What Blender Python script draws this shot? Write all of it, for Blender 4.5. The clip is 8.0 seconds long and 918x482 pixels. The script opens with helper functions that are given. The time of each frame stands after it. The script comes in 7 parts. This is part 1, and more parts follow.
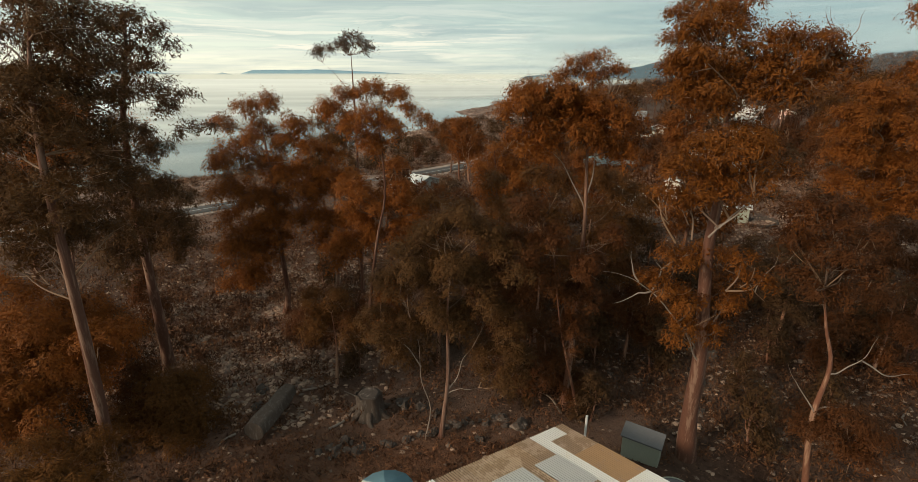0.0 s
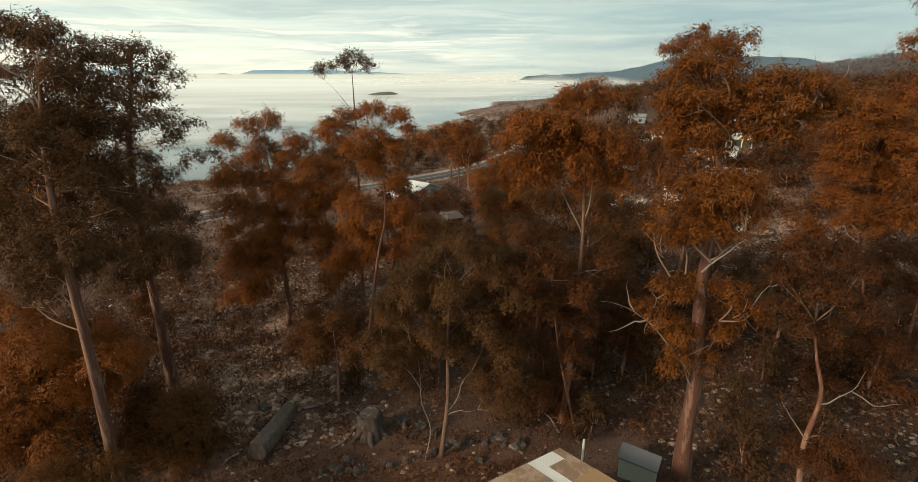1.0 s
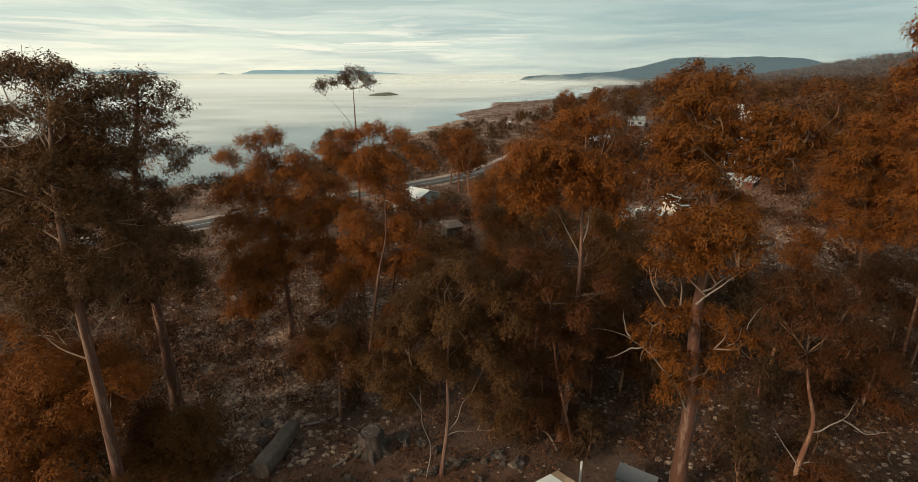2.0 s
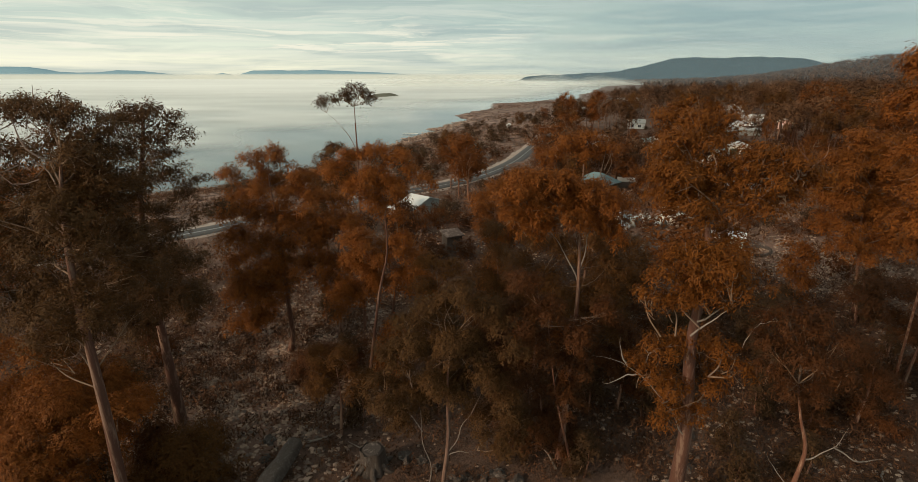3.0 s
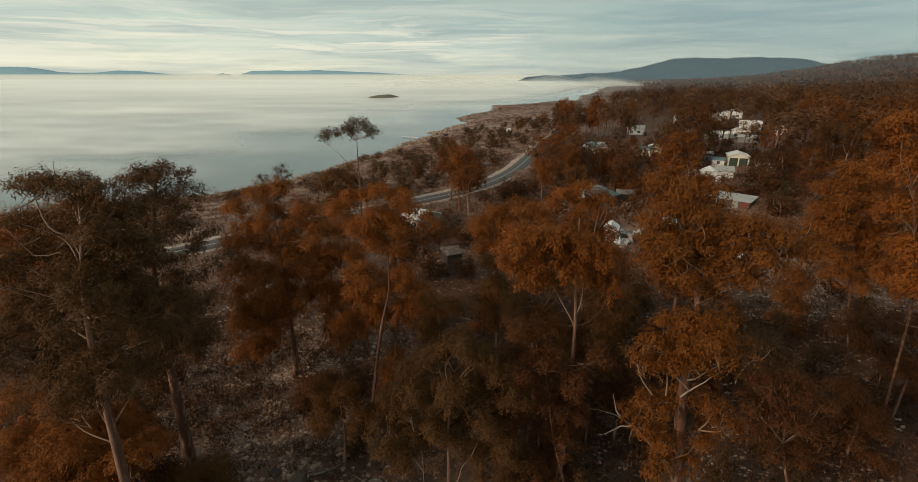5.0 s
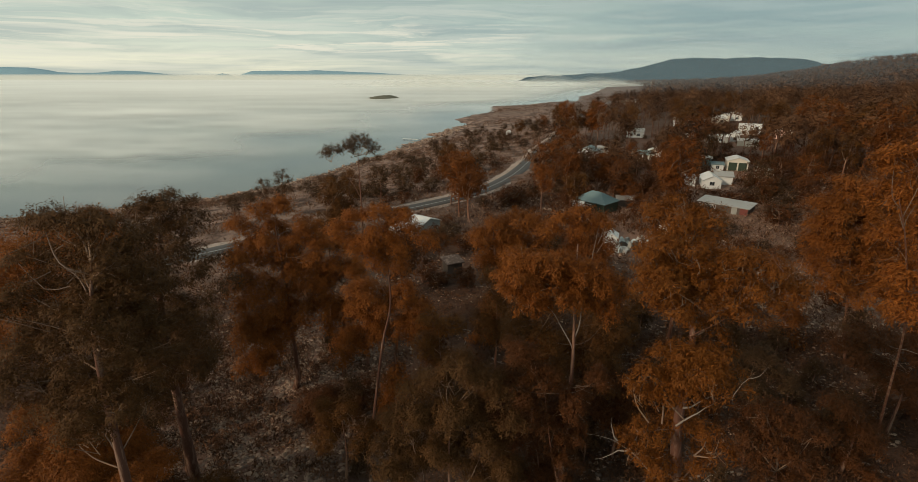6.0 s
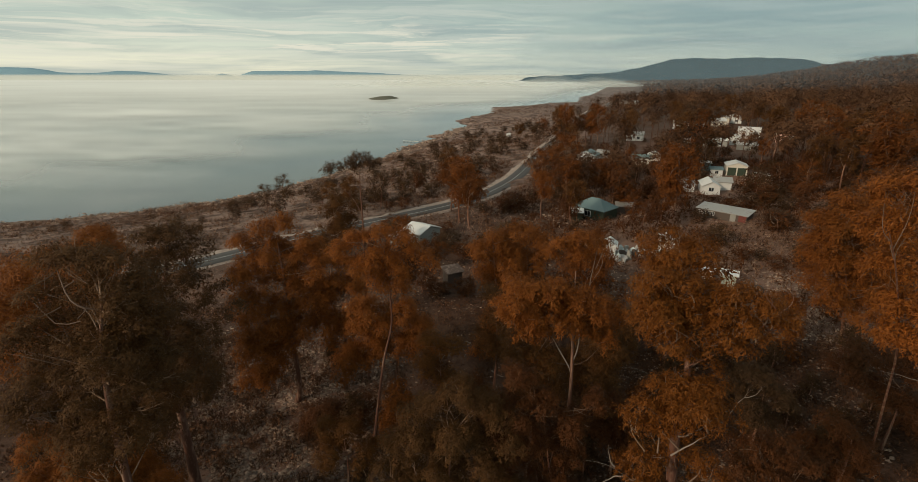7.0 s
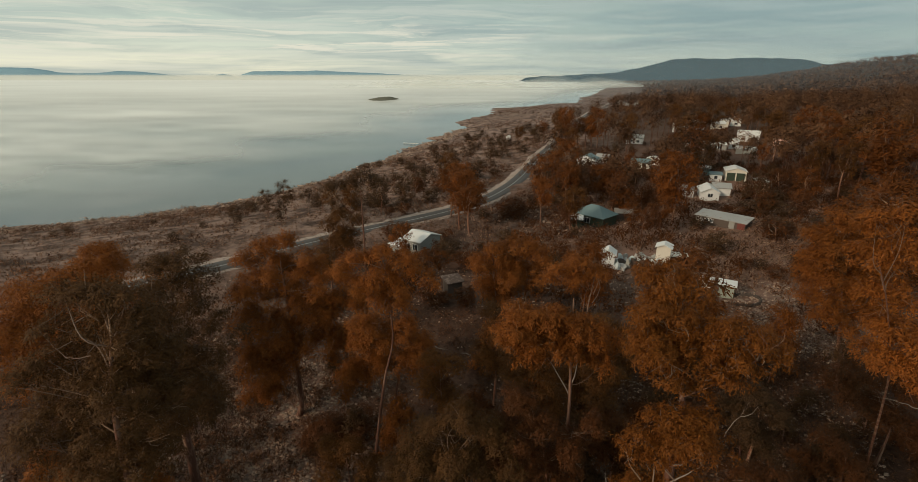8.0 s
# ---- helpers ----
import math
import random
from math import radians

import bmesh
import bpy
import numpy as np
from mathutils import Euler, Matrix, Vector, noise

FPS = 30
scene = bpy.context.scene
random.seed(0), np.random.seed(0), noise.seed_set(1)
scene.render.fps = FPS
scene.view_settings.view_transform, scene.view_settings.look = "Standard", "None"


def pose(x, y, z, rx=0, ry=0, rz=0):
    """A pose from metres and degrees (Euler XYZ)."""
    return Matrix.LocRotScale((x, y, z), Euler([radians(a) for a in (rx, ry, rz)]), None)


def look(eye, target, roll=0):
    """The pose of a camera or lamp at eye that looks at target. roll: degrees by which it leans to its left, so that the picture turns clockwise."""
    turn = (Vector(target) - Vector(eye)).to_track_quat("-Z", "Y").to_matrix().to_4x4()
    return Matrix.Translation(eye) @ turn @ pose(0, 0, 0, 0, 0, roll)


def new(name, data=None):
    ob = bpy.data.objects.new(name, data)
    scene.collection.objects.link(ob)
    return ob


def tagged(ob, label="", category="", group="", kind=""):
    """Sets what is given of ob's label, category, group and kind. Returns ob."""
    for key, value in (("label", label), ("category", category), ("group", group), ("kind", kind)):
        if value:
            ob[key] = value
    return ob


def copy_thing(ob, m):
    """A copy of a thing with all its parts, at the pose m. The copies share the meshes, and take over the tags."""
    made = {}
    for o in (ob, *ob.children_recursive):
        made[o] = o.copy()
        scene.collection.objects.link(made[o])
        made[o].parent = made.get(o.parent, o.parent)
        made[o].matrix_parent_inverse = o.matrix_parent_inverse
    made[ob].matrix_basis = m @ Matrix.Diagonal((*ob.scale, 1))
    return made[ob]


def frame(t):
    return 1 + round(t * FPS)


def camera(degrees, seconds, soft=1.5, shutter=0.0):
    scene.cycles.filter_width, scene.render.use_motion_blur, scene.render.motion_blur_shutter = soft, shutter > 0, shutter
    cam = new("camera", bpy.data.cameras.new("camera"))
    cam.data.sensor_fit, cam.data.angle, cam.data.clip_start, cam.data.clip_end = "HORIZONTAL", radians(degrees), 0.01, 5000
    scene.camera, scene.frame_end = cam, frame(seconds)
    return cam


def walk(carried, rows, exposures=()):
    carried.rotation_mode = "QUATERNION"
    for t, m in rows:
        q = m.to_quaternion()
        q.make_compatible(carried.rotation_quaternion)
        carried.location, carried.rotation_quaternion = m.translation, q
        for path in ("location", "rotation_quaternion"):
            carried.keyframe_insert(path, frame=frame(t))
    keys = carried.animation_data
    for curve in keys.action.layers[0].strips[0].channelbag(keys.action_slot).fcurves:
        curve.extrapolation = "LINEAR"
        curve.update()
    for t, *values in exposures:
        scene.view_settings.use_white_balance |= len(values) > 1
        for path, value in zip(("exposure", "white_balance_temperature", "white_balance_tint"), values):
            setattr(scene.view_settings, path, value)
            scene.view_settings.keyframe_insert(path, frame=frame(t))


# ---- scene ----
cam = camera(86.7, 8.0, soft=0.5)
EYE, TILT = 30.0, -18.89
ROWS = [
    (0.0, 0.0, 0.0), (0.5, 0.01, 0.588), (1.0, 0.018, 1.193), (1.5, 0.018, 1.756), (3.0, 0.024, 3.535), (3.5, 0.015, 4.088), (4.0, 0.018, 4.715), (4.5, 0.016, 5.365),
    (6.0, -0.014, 7.246), (6.5, -0.02, 7.895), (7.0, -0.027, 8.597), (7.5, -0.024, 9.271), (8.0, -0.036, 10.0),
]
walk(cam, [(t, pose(x, 0, EYE + h, 90 + TILT, 0, 0)) for t, x, h in ROWS], [(0.0, 0.06), (0.5, 0.27), (1.5, 0.11), (3.5, -0.13), (8.0, -0.34)])

# ---- sky and sun ----
world = bpy.data.worlds.new("overcast_sky")
scene.world = world
world.use_nodes = True
SUN_TURN, SUN_HEIGHT = -122.0, 24.0  # degrees from straight ahead to the left, and above the horizon


def node(tree, kind, **values):
    made = tree.nodes.new(kind)
    for key, value in values.items():
        if key == "operation":
            made.operation = value
        elif key == "blend_type":
            made.blend_type = value
        elif key == "data_type":
            made.data_type = value
        elif key == "noise_dimensions":
            made.noise_dimensions = value
    return made


def maths(tree, op, a, b=None, clamp=False):
    made = node(tree, "ShaderNodeMath", operation=op)
    made.use_clamp = clamp
    for slot, v in enumerate((a, b)):
        if v is None:
            continue
        if isinstance(v, (int, float)):
            made.inputs[slot].default_value = v
        else:
            tree.links.new(v, made.inputs[slot])
    return made.outputs[0]


def ramp(tree, fac, stops):
    made = tree.nodes.new("ShaderNodeValToRGB")
    while len(made.color_ramp.elements) < len(stops):
        made.color_ramp.elements.new(0.5)
    for el, (pos, col) in zip(made.color_ramp.elements, stops):
        el.position = pos
        el.color = (*col, 1) if len(col) == 3 else col
    tree.links.new(fac, made.inputs[0])
    return made.outputs[0]


def mixed(tree, fac, a, b, how="MIX"):
    made = node(tree, "ShaderNodeMix", data_type="RGBA", blend_type=how)
    made.clamp_factor = True
    for slot, v in ((0, fac), (6, a), (7, b)):
        if isinstance(v, (int, float)):
            made.inputs[slot].default_value = v
        elif isinstance(v, tuple):
            made.inputs[slot].default_value = (*v, 1)
        else:
            tree.links.new(v, made.inputs[slot])
    return made.outputs[2]


def noise_tex(tree, vector, scale, detail=4.0, rough=0.55, stretch=None):
    if stretch is not None:
        m = tree.nodes.new("ShaderNodeMapping")
        m.inputs["Scale"].default_value = stretch
        tree.links.new(vector, m.inputs[0])
        vector = m.outputs[0]
    made = tree.nodes.new("ShaderNodeTexNoise")
    made.inputs["Scale"].default_value = scale
    made.inputs["Detail"].default_value = detail
    made.inputs["Roughness"].default_value = rough
    tree.links.new(vector, made.inputs["Vector"])
    return made.outputs["Fac"]


def build_sky():
    tree = world.node_tree
    tree.nodes.clear()
    out = tree.nodes.new("ShaderNodeOutputWorld")
    back = tree.nodes.new("ShaderNodeBackground")
    way = tree.nodes.new("ShaderNodeTexCoord").outputs["Generated"]
    sep = tree.nodes.new("ShaderNodeSeparateXYZ")
    tree.links.new(way, sep.inputs[0])
    x, z = sep.outputs["X"], sep.outputs["Z"]
    clear = tree.nodes.new("ShaderNodeTexSky")
    clear.sky_type = "NISHITA"
    clear.sun_disc = False
    clear.sun_elevation = radians(SUN_HEIGHT)
    clear.sun_rotation = radians(-SUN_TURN)
    clear_sky = mixed(tree, 1.0, clear.outputs[0], (0.1, 0.1, 0.1), "MULTIPLY")
    # cloud sheet: cream near the horizon, grey-teal above
    high = maths(tree, "MULTIPLY", maths(tree, "ABSOLUTE", z), 1.0)
    cloud = ramp(tree, high, [(0.0, (0.80, 0.82, 0.70)), (0.02, (0.84, 0.87, 0.75)), (0.045, (0.70, 0.78, 0.71)), (0.09, (0.54, 0.66, 0.63)), (0.14, (0.50, 0.60, 0.57)), (0.3, (0.58, 0.64, 0.60)), (0.5, (0.57, 0.61, 0.58)), (1.0, (0.57, 0.60, 0.59))])
    cloud = mixed(tree, 1.0, cloud, (1.03, 1.0, 0.98), "MULTIPLY")
    cloud = mixed(tree, 1.0, cloud, mixed(tree, maths(tree, "ADD", maths(tree, "MULTIPLY", x, -0.9), 0.5, True), (0.76, 0.86, 0.89), (1.28, 1.24, 1.12)), "MULTIPLY")
    # cloud sheets: mottled, drawn out sideways, with torn bright gaps
    around = maths(tree, "ARCTAN2", x, sep.outputs["Y"])
    sheet = tree.nodes.new("ShaderNodeCombineXYZ")
    tree.links.new(around, sheet.inputs[0])
    rise = maths(tree, "POWER", high, 0.75)
    tree.links.new(maths(tree, "MULTIPLY", rise, 4.2), sheet.inputs[1])
    warp = tree.nodes.new("ShaderNodeTexNoise")
    warp.inputs["Scale"].default_value = 3.0
    warp.inputs["Detail"].default_value = 3.0
    tree.links.new(sheet.outputs[0], warp.inputs["Vector"])
    push = tree.nodes.new("ShaderNodeVectorMath")
    push.operation = "MULTIPLY_ADD"
    tree.links.new(warp.outputs["Color"], push.inputs[0])
    push.inputs[1].default_value = (0.35, 0.22, 0.0)
    tree.links.new(sheet.outputs[0], push.inputs[2])
    over = push.outputs[0]
    left = maths(tree, "ADD", maths(tree, "MULTIPLY", x, -1.1), 0.40, True)
    dark = ramp(tree, noise_tex(tree, over, 2.6, 6.0, 0.6, (0.8, 1.5, 1.0)), [(0.42, (0.0, 0.0, 0.0)), (0.60, (1.0, 1.0, 1.0))])
    cloud = mixed(tree, maths(tree, "MULTIPLY", dark, 0.8), cloud, mixed(tree, left, (0.33, 0.46, 0.47), (0.52, 0.60, 0.56)))
    light = ramp(tree, noise_tex(tree, over, 4.4, 7.0, 0.62, (0.7, 2.0, 1.0)), [(0.48, (0.0, 0.0, 0.0)), (0.62, (1.0, 1.0, 1.0))])
    cloud = mixed(tree, maths(tree, "MULTIPLY", light, 0.65), cloud, mixed(tree, left, (0.52, 0.63, 0.60), (0.93, 0.93, 0.78)))
    # bright torn gaps low over the lake
    band = ramp(tree, high, [(0.0, (0.0, 0.0, 0.0)), (0.02, (0.3, 0.3, 0.3)), (0.05, (1.0, 1.0, 1.0)), (0.085, (0.6, 0.6, 0.6)), (0.12, (0.0, 0.0, 0.0))])
    thin = ramp(tree, noise_tex(tree, over, 6.0, 7.0, 0.66, (0.7, 2.2, 1.0)), [(0.50, (0.0, 0.0, 0.0)), (0.60, (1.0, 1.0, 1.0))])
    cloud = mixed(tree, maths(tree, "MULTIPLY", maths(tree, "MULTIPLY", thin, band), maths(tree, "ADD", maths(tree, "MULTIPLY", x, -1.6), 0.85, True)), cloud, (1.0, 0.97, 0.80))
    both = mixed(tree, 0.94, clear_sky, cloud)
    tree.links.new(both, back.inputs[0])
    back.inputs[1].default_value = 1.0
    tree.links.new(back.outputs[0], out.inputs[0])


build_sky()
sun = new("sun", bpy.data.lights.new("sun", "SUN"))
sun.data.energy, sun.data.angle, sun.data.color = 2.9, radians(8), (1.0, 0.80, 0.58)
_a, _e = radians(90 - SUN_TURN), radians(SUN_HEIGHT)
sun.matrix_world = look((math.cos(_a) * math.cos(_e) * 100, math.sin(_a) * math.cos(_e) * 100, math.sin(_e) * 100 + 30), (0, 0, 30))


# ---- materials ----
def material(name, base, rough=0.7, metal=0.0, spots=None, grain=0.25, size=1.0, bump=0.0, island=0.0, ob_random=0.0, stretch=None, spec=0.5, thin=0.0):
    """Base colour with two scales of noise; spots: (colour, share); island/ob_random: spread of brightness."""
    mat = bpy.data.materials.new(name)
    mat.use_nodes = True
    t = mat.node_tree
    t.nodes.clear()
    out = t.nodes.new("ShaderNodeOutputMaterial")
    b = t.nodes.new("ShaderNodeBsdfPrincipled")
    t.links.new(b.outputs[0], out.inputs[0])
    where = t.nodes.new("ShaderNodeTexCoord").outputs["Object"]
    coarse = noise_tex(t, where, 0.6 / size, 3.0, 0.6, stretch)
    fine = noise_tex(t, where, 6.0 / size, 5.0, 0.65, stretch)
    col = mixed(t, maths(t, "MULTIPLY", coarse, grain * 1.6), tuple(c * (1 + 0.6 * grain) for c in base), tuple(c * (1 - 0.8 * grain) for c in base))
    col = mixed(t, maths(t, "MULTIPLY", fine, grain * 1.4), col, tuple(c * (1 - grain) for c in base))
    if spots:
        spot, share = spots
        mask = ramp(t, noise_tex(t, where, 1.7 / size, 6.0, 0.7, stretch), [(0.62 - share * 0.4, (0, 0, 0)), (0.70 - share * 0.4, (1, 1, 1))])
        col = mixed(t, mask, col, spot)
    if island:
        rnd = t.nodes.new("ShaderNodeNewGeometry").outputs["Random Per Island"]
        col = mixed(t, 1.0, col, ramp(t, rnd, [(0, (1 - island,) * 3), (1, (1 + island, 1 + island * 0.8, 1 + island * 0.5))]), "MULTIPLY")
    if ob_random:
        rnd = t.nodes.new("ShaderNodeObjectInfo").outputs["Random"]
        col = mixed(t, 1.0, col, ramp(t, rnd, [(0, (1 - ob_random,) * 3), (1, (1 + ob_random, 1 + ob_random * 0.7, 1))]), "MULTIPLY")
    t.links.new(col, b.inputs["Base Color"])
    b.inputs["Roughness"].default_value = rough
    b.inputs["Metallic"].default_value = metal
    b.inputs["Specular IOR Level"].default_value = spec
    if bump:
        bm_node = t.nodes.new("ShaderNodeBump")
        bm_node.inputs["Strength"].default_value = bump
        bm_node.inputs["Distance"].default_value = 0.05 * size
        t.links.new(fine, bm_node.inputs["Height"])
        t.links.new(bm_node.outputs[0], b.inputs["Normal"])
    if thin:
        # light that comes through the blades
        through_leaf = t.nodes.new("ShaderNodeBsdfTranslucent")
        t.links.new(col, through_leaf.inputs[0])
        blend = t.nodes.new("ShaderNodeMixShader")
        blend.inputs[0].default_value = thin
        t.links.new(b.outputs[0], blend.inputs[1])
        t.links.new(through_leaf.outputs[0], blend.inputs[2])
        t.links.new(blend.outputs[0], out.inputs[0])
    return mat


def with_tone(mat):
    """Lets each tree of a joined wood have its own shade, stored on its leaves."""
    t = mat.node_tree
    b = t.nodes["Principled BSDF"]
    own = t.nodes.new("ShaderNodeAttribute")
    own.attribute_name = "tone"
    old = b.inputs["Base Color"].links[0].from_socket
    t.links.new(mixed(t, 1.0, old, own.outputs["Color"], "MULTIPLY"), b.inputs["Base Color"])
    return mat


LEAF = {
    "rust": material("rust_leaves", (0.245, 0.085, 0.017), 0.6, grain=0.35, size=4, island=0.3, ob_random=0.15, spec=0.15, thin=0.35),
    # amber, olive, moss: the near trees' shade is partly put into these base colours
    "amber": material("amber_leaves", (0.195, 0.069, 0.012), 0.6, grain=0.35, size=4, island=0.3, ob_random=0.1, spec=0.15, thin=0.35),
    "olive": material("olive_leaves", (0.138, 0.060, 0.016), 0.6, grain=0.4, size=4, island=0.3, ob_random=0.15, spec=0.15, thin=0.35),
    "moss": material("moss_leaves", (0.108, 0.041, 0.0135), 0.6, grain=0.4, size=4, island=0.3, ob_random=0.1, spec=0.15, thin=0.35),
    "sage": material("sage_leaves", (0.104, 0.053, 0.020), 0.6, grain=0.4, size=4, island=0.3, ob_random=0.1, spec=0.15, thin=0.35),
    "wood": material("woodland_leaves", (0.172, 0.060, 0.0140), 0.7, grain=0.35, size=6, island=0.3, ob_random=0.2, spec=0.15, thin=0.35),
    # greyed in the base colour to stand in for haze over distance
    "far": with_tone(material("far_leaves", (0.112, 0.056, 0.029), 0.8, grain=0.4, size=40, island=0.3, spec=0.1)),
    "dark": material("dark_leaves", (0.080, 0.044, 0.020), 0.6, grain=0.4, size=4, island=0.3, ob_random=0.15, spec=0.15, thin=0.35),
}
BARK = material("gum_bark", (0.152, 0.064, 0.040), 0.8, grain=0.5, size=1.2, bump=0.5, spots=((0.25, 0.15, 0.108), 0.3), stretch=(3.2, 3.2, 0.16), ob_random=0.2)
LIMB = material("pale_gum_limb", (0.24, 0.155, 0.11), 0.75, grain=0.5, size=0.8, bump=0.4, stretch=(1, 1, 0.4), ob_random=0.3)
DEADWOOD = material("silver_deadwood", (0.25, 0.20, 0.165), 0.8, grain=0.4, size=0.8, bump=0.4)
SCRUB = material("grey_scrub", (0.112, 0.053, 0.027), 0.8, grain=0.4, size=6, island=0.6, spec=0.2)
HEATH = material("coastal_heath", (0.235, 0.150, 0.112), 0.8, grain=0.4, size=14, island=0.5, spec=0.2)
STONE = material("pale_stone", (0.33, 0.24, 0.192), 0.85, grain=0.5, size=0.6, bump=0.6, island=0.5)
ROCK = material("lichen_rock", (0.085, 0.064, 0.053), 0.9, grain=0.6, size=0.5, bump=1.0, spots=((0.19, 0.155, 0.13), 0.2))
ASPHALT = material("asphalt", (0.056, 0.050, 0.046), 0.8, grain=0.3, size=3, bump=0.2)
GRAVEL = material("pink_gravel", (0.34, 0.265, 0.22), 0.9, grain=0.4, size=2, bump=0.4, spots=((0.2, 0.15, 0.12), 0.3))
PAINT = material("road_paint", (0.36, 0.36, 0.35), 0.6, grain=0.2)
WHITE = material("white_weatherboard", (0.60, 0.61, 0.60), 0.55, grain=0.12, size=2)
CREAM = material("cream_sheet", (0.62, 0.58, 0.50), 0.5, grain=0.15, size=2)
PINK = material("pink_plaster", (0.62, 0.38, 0.32), 0.7, grain=0.15, size=2)
GREENWALL = material("dark_green_boards", (0.030, 0.048, 0.030), 0.6, grain=0.25, size=2)
BROWNWALL = material("brown_boards", (0.088, 0.066, 0.053), 0.75, grain=0.35, size=1.5)
REDWALL = material("red_oxide_boards", (0.14, 0.034, 0.024), 0.7, grain=0.3, size=1.5)
GREYWALL = material("grey_boards", (0.26, 0.26, 0.24), 0.7, grain=0.25, size=1.5)
TEALROOF = material("teal_steel_roof", (0.12, 0.18, 0.185), 0.45, grain=0.2, size=2)
ZINC = material("zinc_roof", (0.36, 0.345, 0.32), 0.45, metal=0.3, grain=0.25, size=1.5, spots=((0.28, 0.2, 0.15), 0.1))
RUSTROOF = material("rusty_corrugated_iron", (0.30, 0.20, 0.13), 0.75, grain=0.5, size=1.0, spots=((0.36, 0.26, 0.19), 0.35), ob_random=0.12)
OCHREROOF = material("ochre_rusted_iron", (0.34, 0.205, 0.105), 0.75, grain=0.4, size=0.8, spots=((0.30, 0.19, 0.12), 0.2))
PALEROOF = material("whitewashed_iron", (0.60, 0.60, 0.58), 0.55, grain=0.12, size=1.0, spots=((0.6, 0.58, 0.52), 0.15))
CLEARROOF = material("cloudy_plastic_sheet", (0.42, 0.42, 0.42), 0.3, grain=0.35, size=0.6)
GLASS = material("dark_window_glass", (0.03, 0.035, 0.04), 0.08, grain=0.1)
OLDROOF = material("old_grey_iron", (0.085, 0.060, 0.050), 0.85, grain=0.4, size=1.0, spots=((0.16, 0.12, 0.10), 0.3), spec=0.2)
GREENTIN = material("grey_green_tin", (0.30, 0.32, 0.26), 0.55, grain=0.2, size=0.8)
SLATE = material("weathered_lid", (0.13, 0.13, 0.135), 0.65, grain=0.45, size=0.5, spots=((0.12, 0.12, 0.13), 0.2))
BLUECLOTH = material("faded_blue_canvas", (0.13, 0.25, 0.31), 0.8, grain=0.2, size=0.8)
PALECLOTH = material("bleached_canvas", (0.45, 0.50, 0.50), 0.8, grain=0.2, size=0.8)
TIMBER = material("grey_timber", (0.115, 0.082, 0.063), 0.85, grain=0.6, size=0.5, stretch=(3, 3, 0.6), bump=1.0, spots=((0.15, 0.125, 0.108), 0.2))


# ---- mesh helpers ----
def mesh_of(name, verts, quads, mats, tris=None, smooth=False):
    verts = np.asarray(verts, np.float32).reshape(-1, 3)
    quads = np.asarray(quads, np.int32)
    if quads.ndim == 2 and quads.shape[1] == 3:
        quads, tris = np.zeros((0, 4), np.int32), quads
    quads = quads.reshape(-1, 4)
    tris = np.zeros((0, 3), np.int32) if tris is None else np.asarray(tris, np.int32).reshape(-1, 3)
    me = bpy.data.meshes.new(name)
    me.vertices.add(len(verts))
    me.vertices.foreach_set("co", verts.ravel())
    me.loops.add(quads.size + tris.size)
    me.loops.foreach_set("vertex_index", np.concatenate([quads.ravel(), tris.ravel()]))
    me.polygons.add(len(quads) + len(tris))
    me.polygons.foreach_set("loop_start", np.concatenate([np.arange(len(quads)) * 4, quads.size + np.arange(len(tris)) * 3]).astype(np.int32))
    if smooth:
        me.polygons.foreach_set("use_smooth", np.ones(len(quads) + len(tris), bool))
    me.update(calc_edges=True)
    me.validate()
    for m in mats if isinstance(mats, (list, tuple)) else [mats]:
        me.materials.append(m)
    return me


def part_np(name, data, mat, parent=None, label="", smooth=False):
    ob = new(name, mesh_of(name, data[0], data[1], mat, smooth=smooth or len(data) > 2))
    if len(data) > 2:
        ob.data.normals_split_custom_set_from_vertices(data[2].astype(np.float32))
    if parent is not None:
        ob.parent = parent
    return tagged(ob, label)


def part(name, bm, mat, parent=None, label=""):
    me = bpy.data.meshes.new(name)
    bm.to_mesh(me)
    bm.free()
    me.materials.append(mat)
    ob = new(name, me)
    if parent is not None:
        ob.parent = parent
    return tagged(ob, label)


def box(x0, x1, y0, y1, z0, z1, bevel=0.0):
    bm = bmesh.new()
    bmesh.ops.create_cube(bm, size=1.0, matrix=Matrix.Translation(((x0 + x1) / 2, (y0 + y1) / 2, (z0 + z1) / 2)) @ Matrix.Diagonal((x1 - x0, y1 - y0, z1 - z0, 1)))
    if bevel:
        bmesh.ops.bevel(bm, geom=bm.edges[:], offset=bevel, segments=1, affect="EDGES")
    return bm


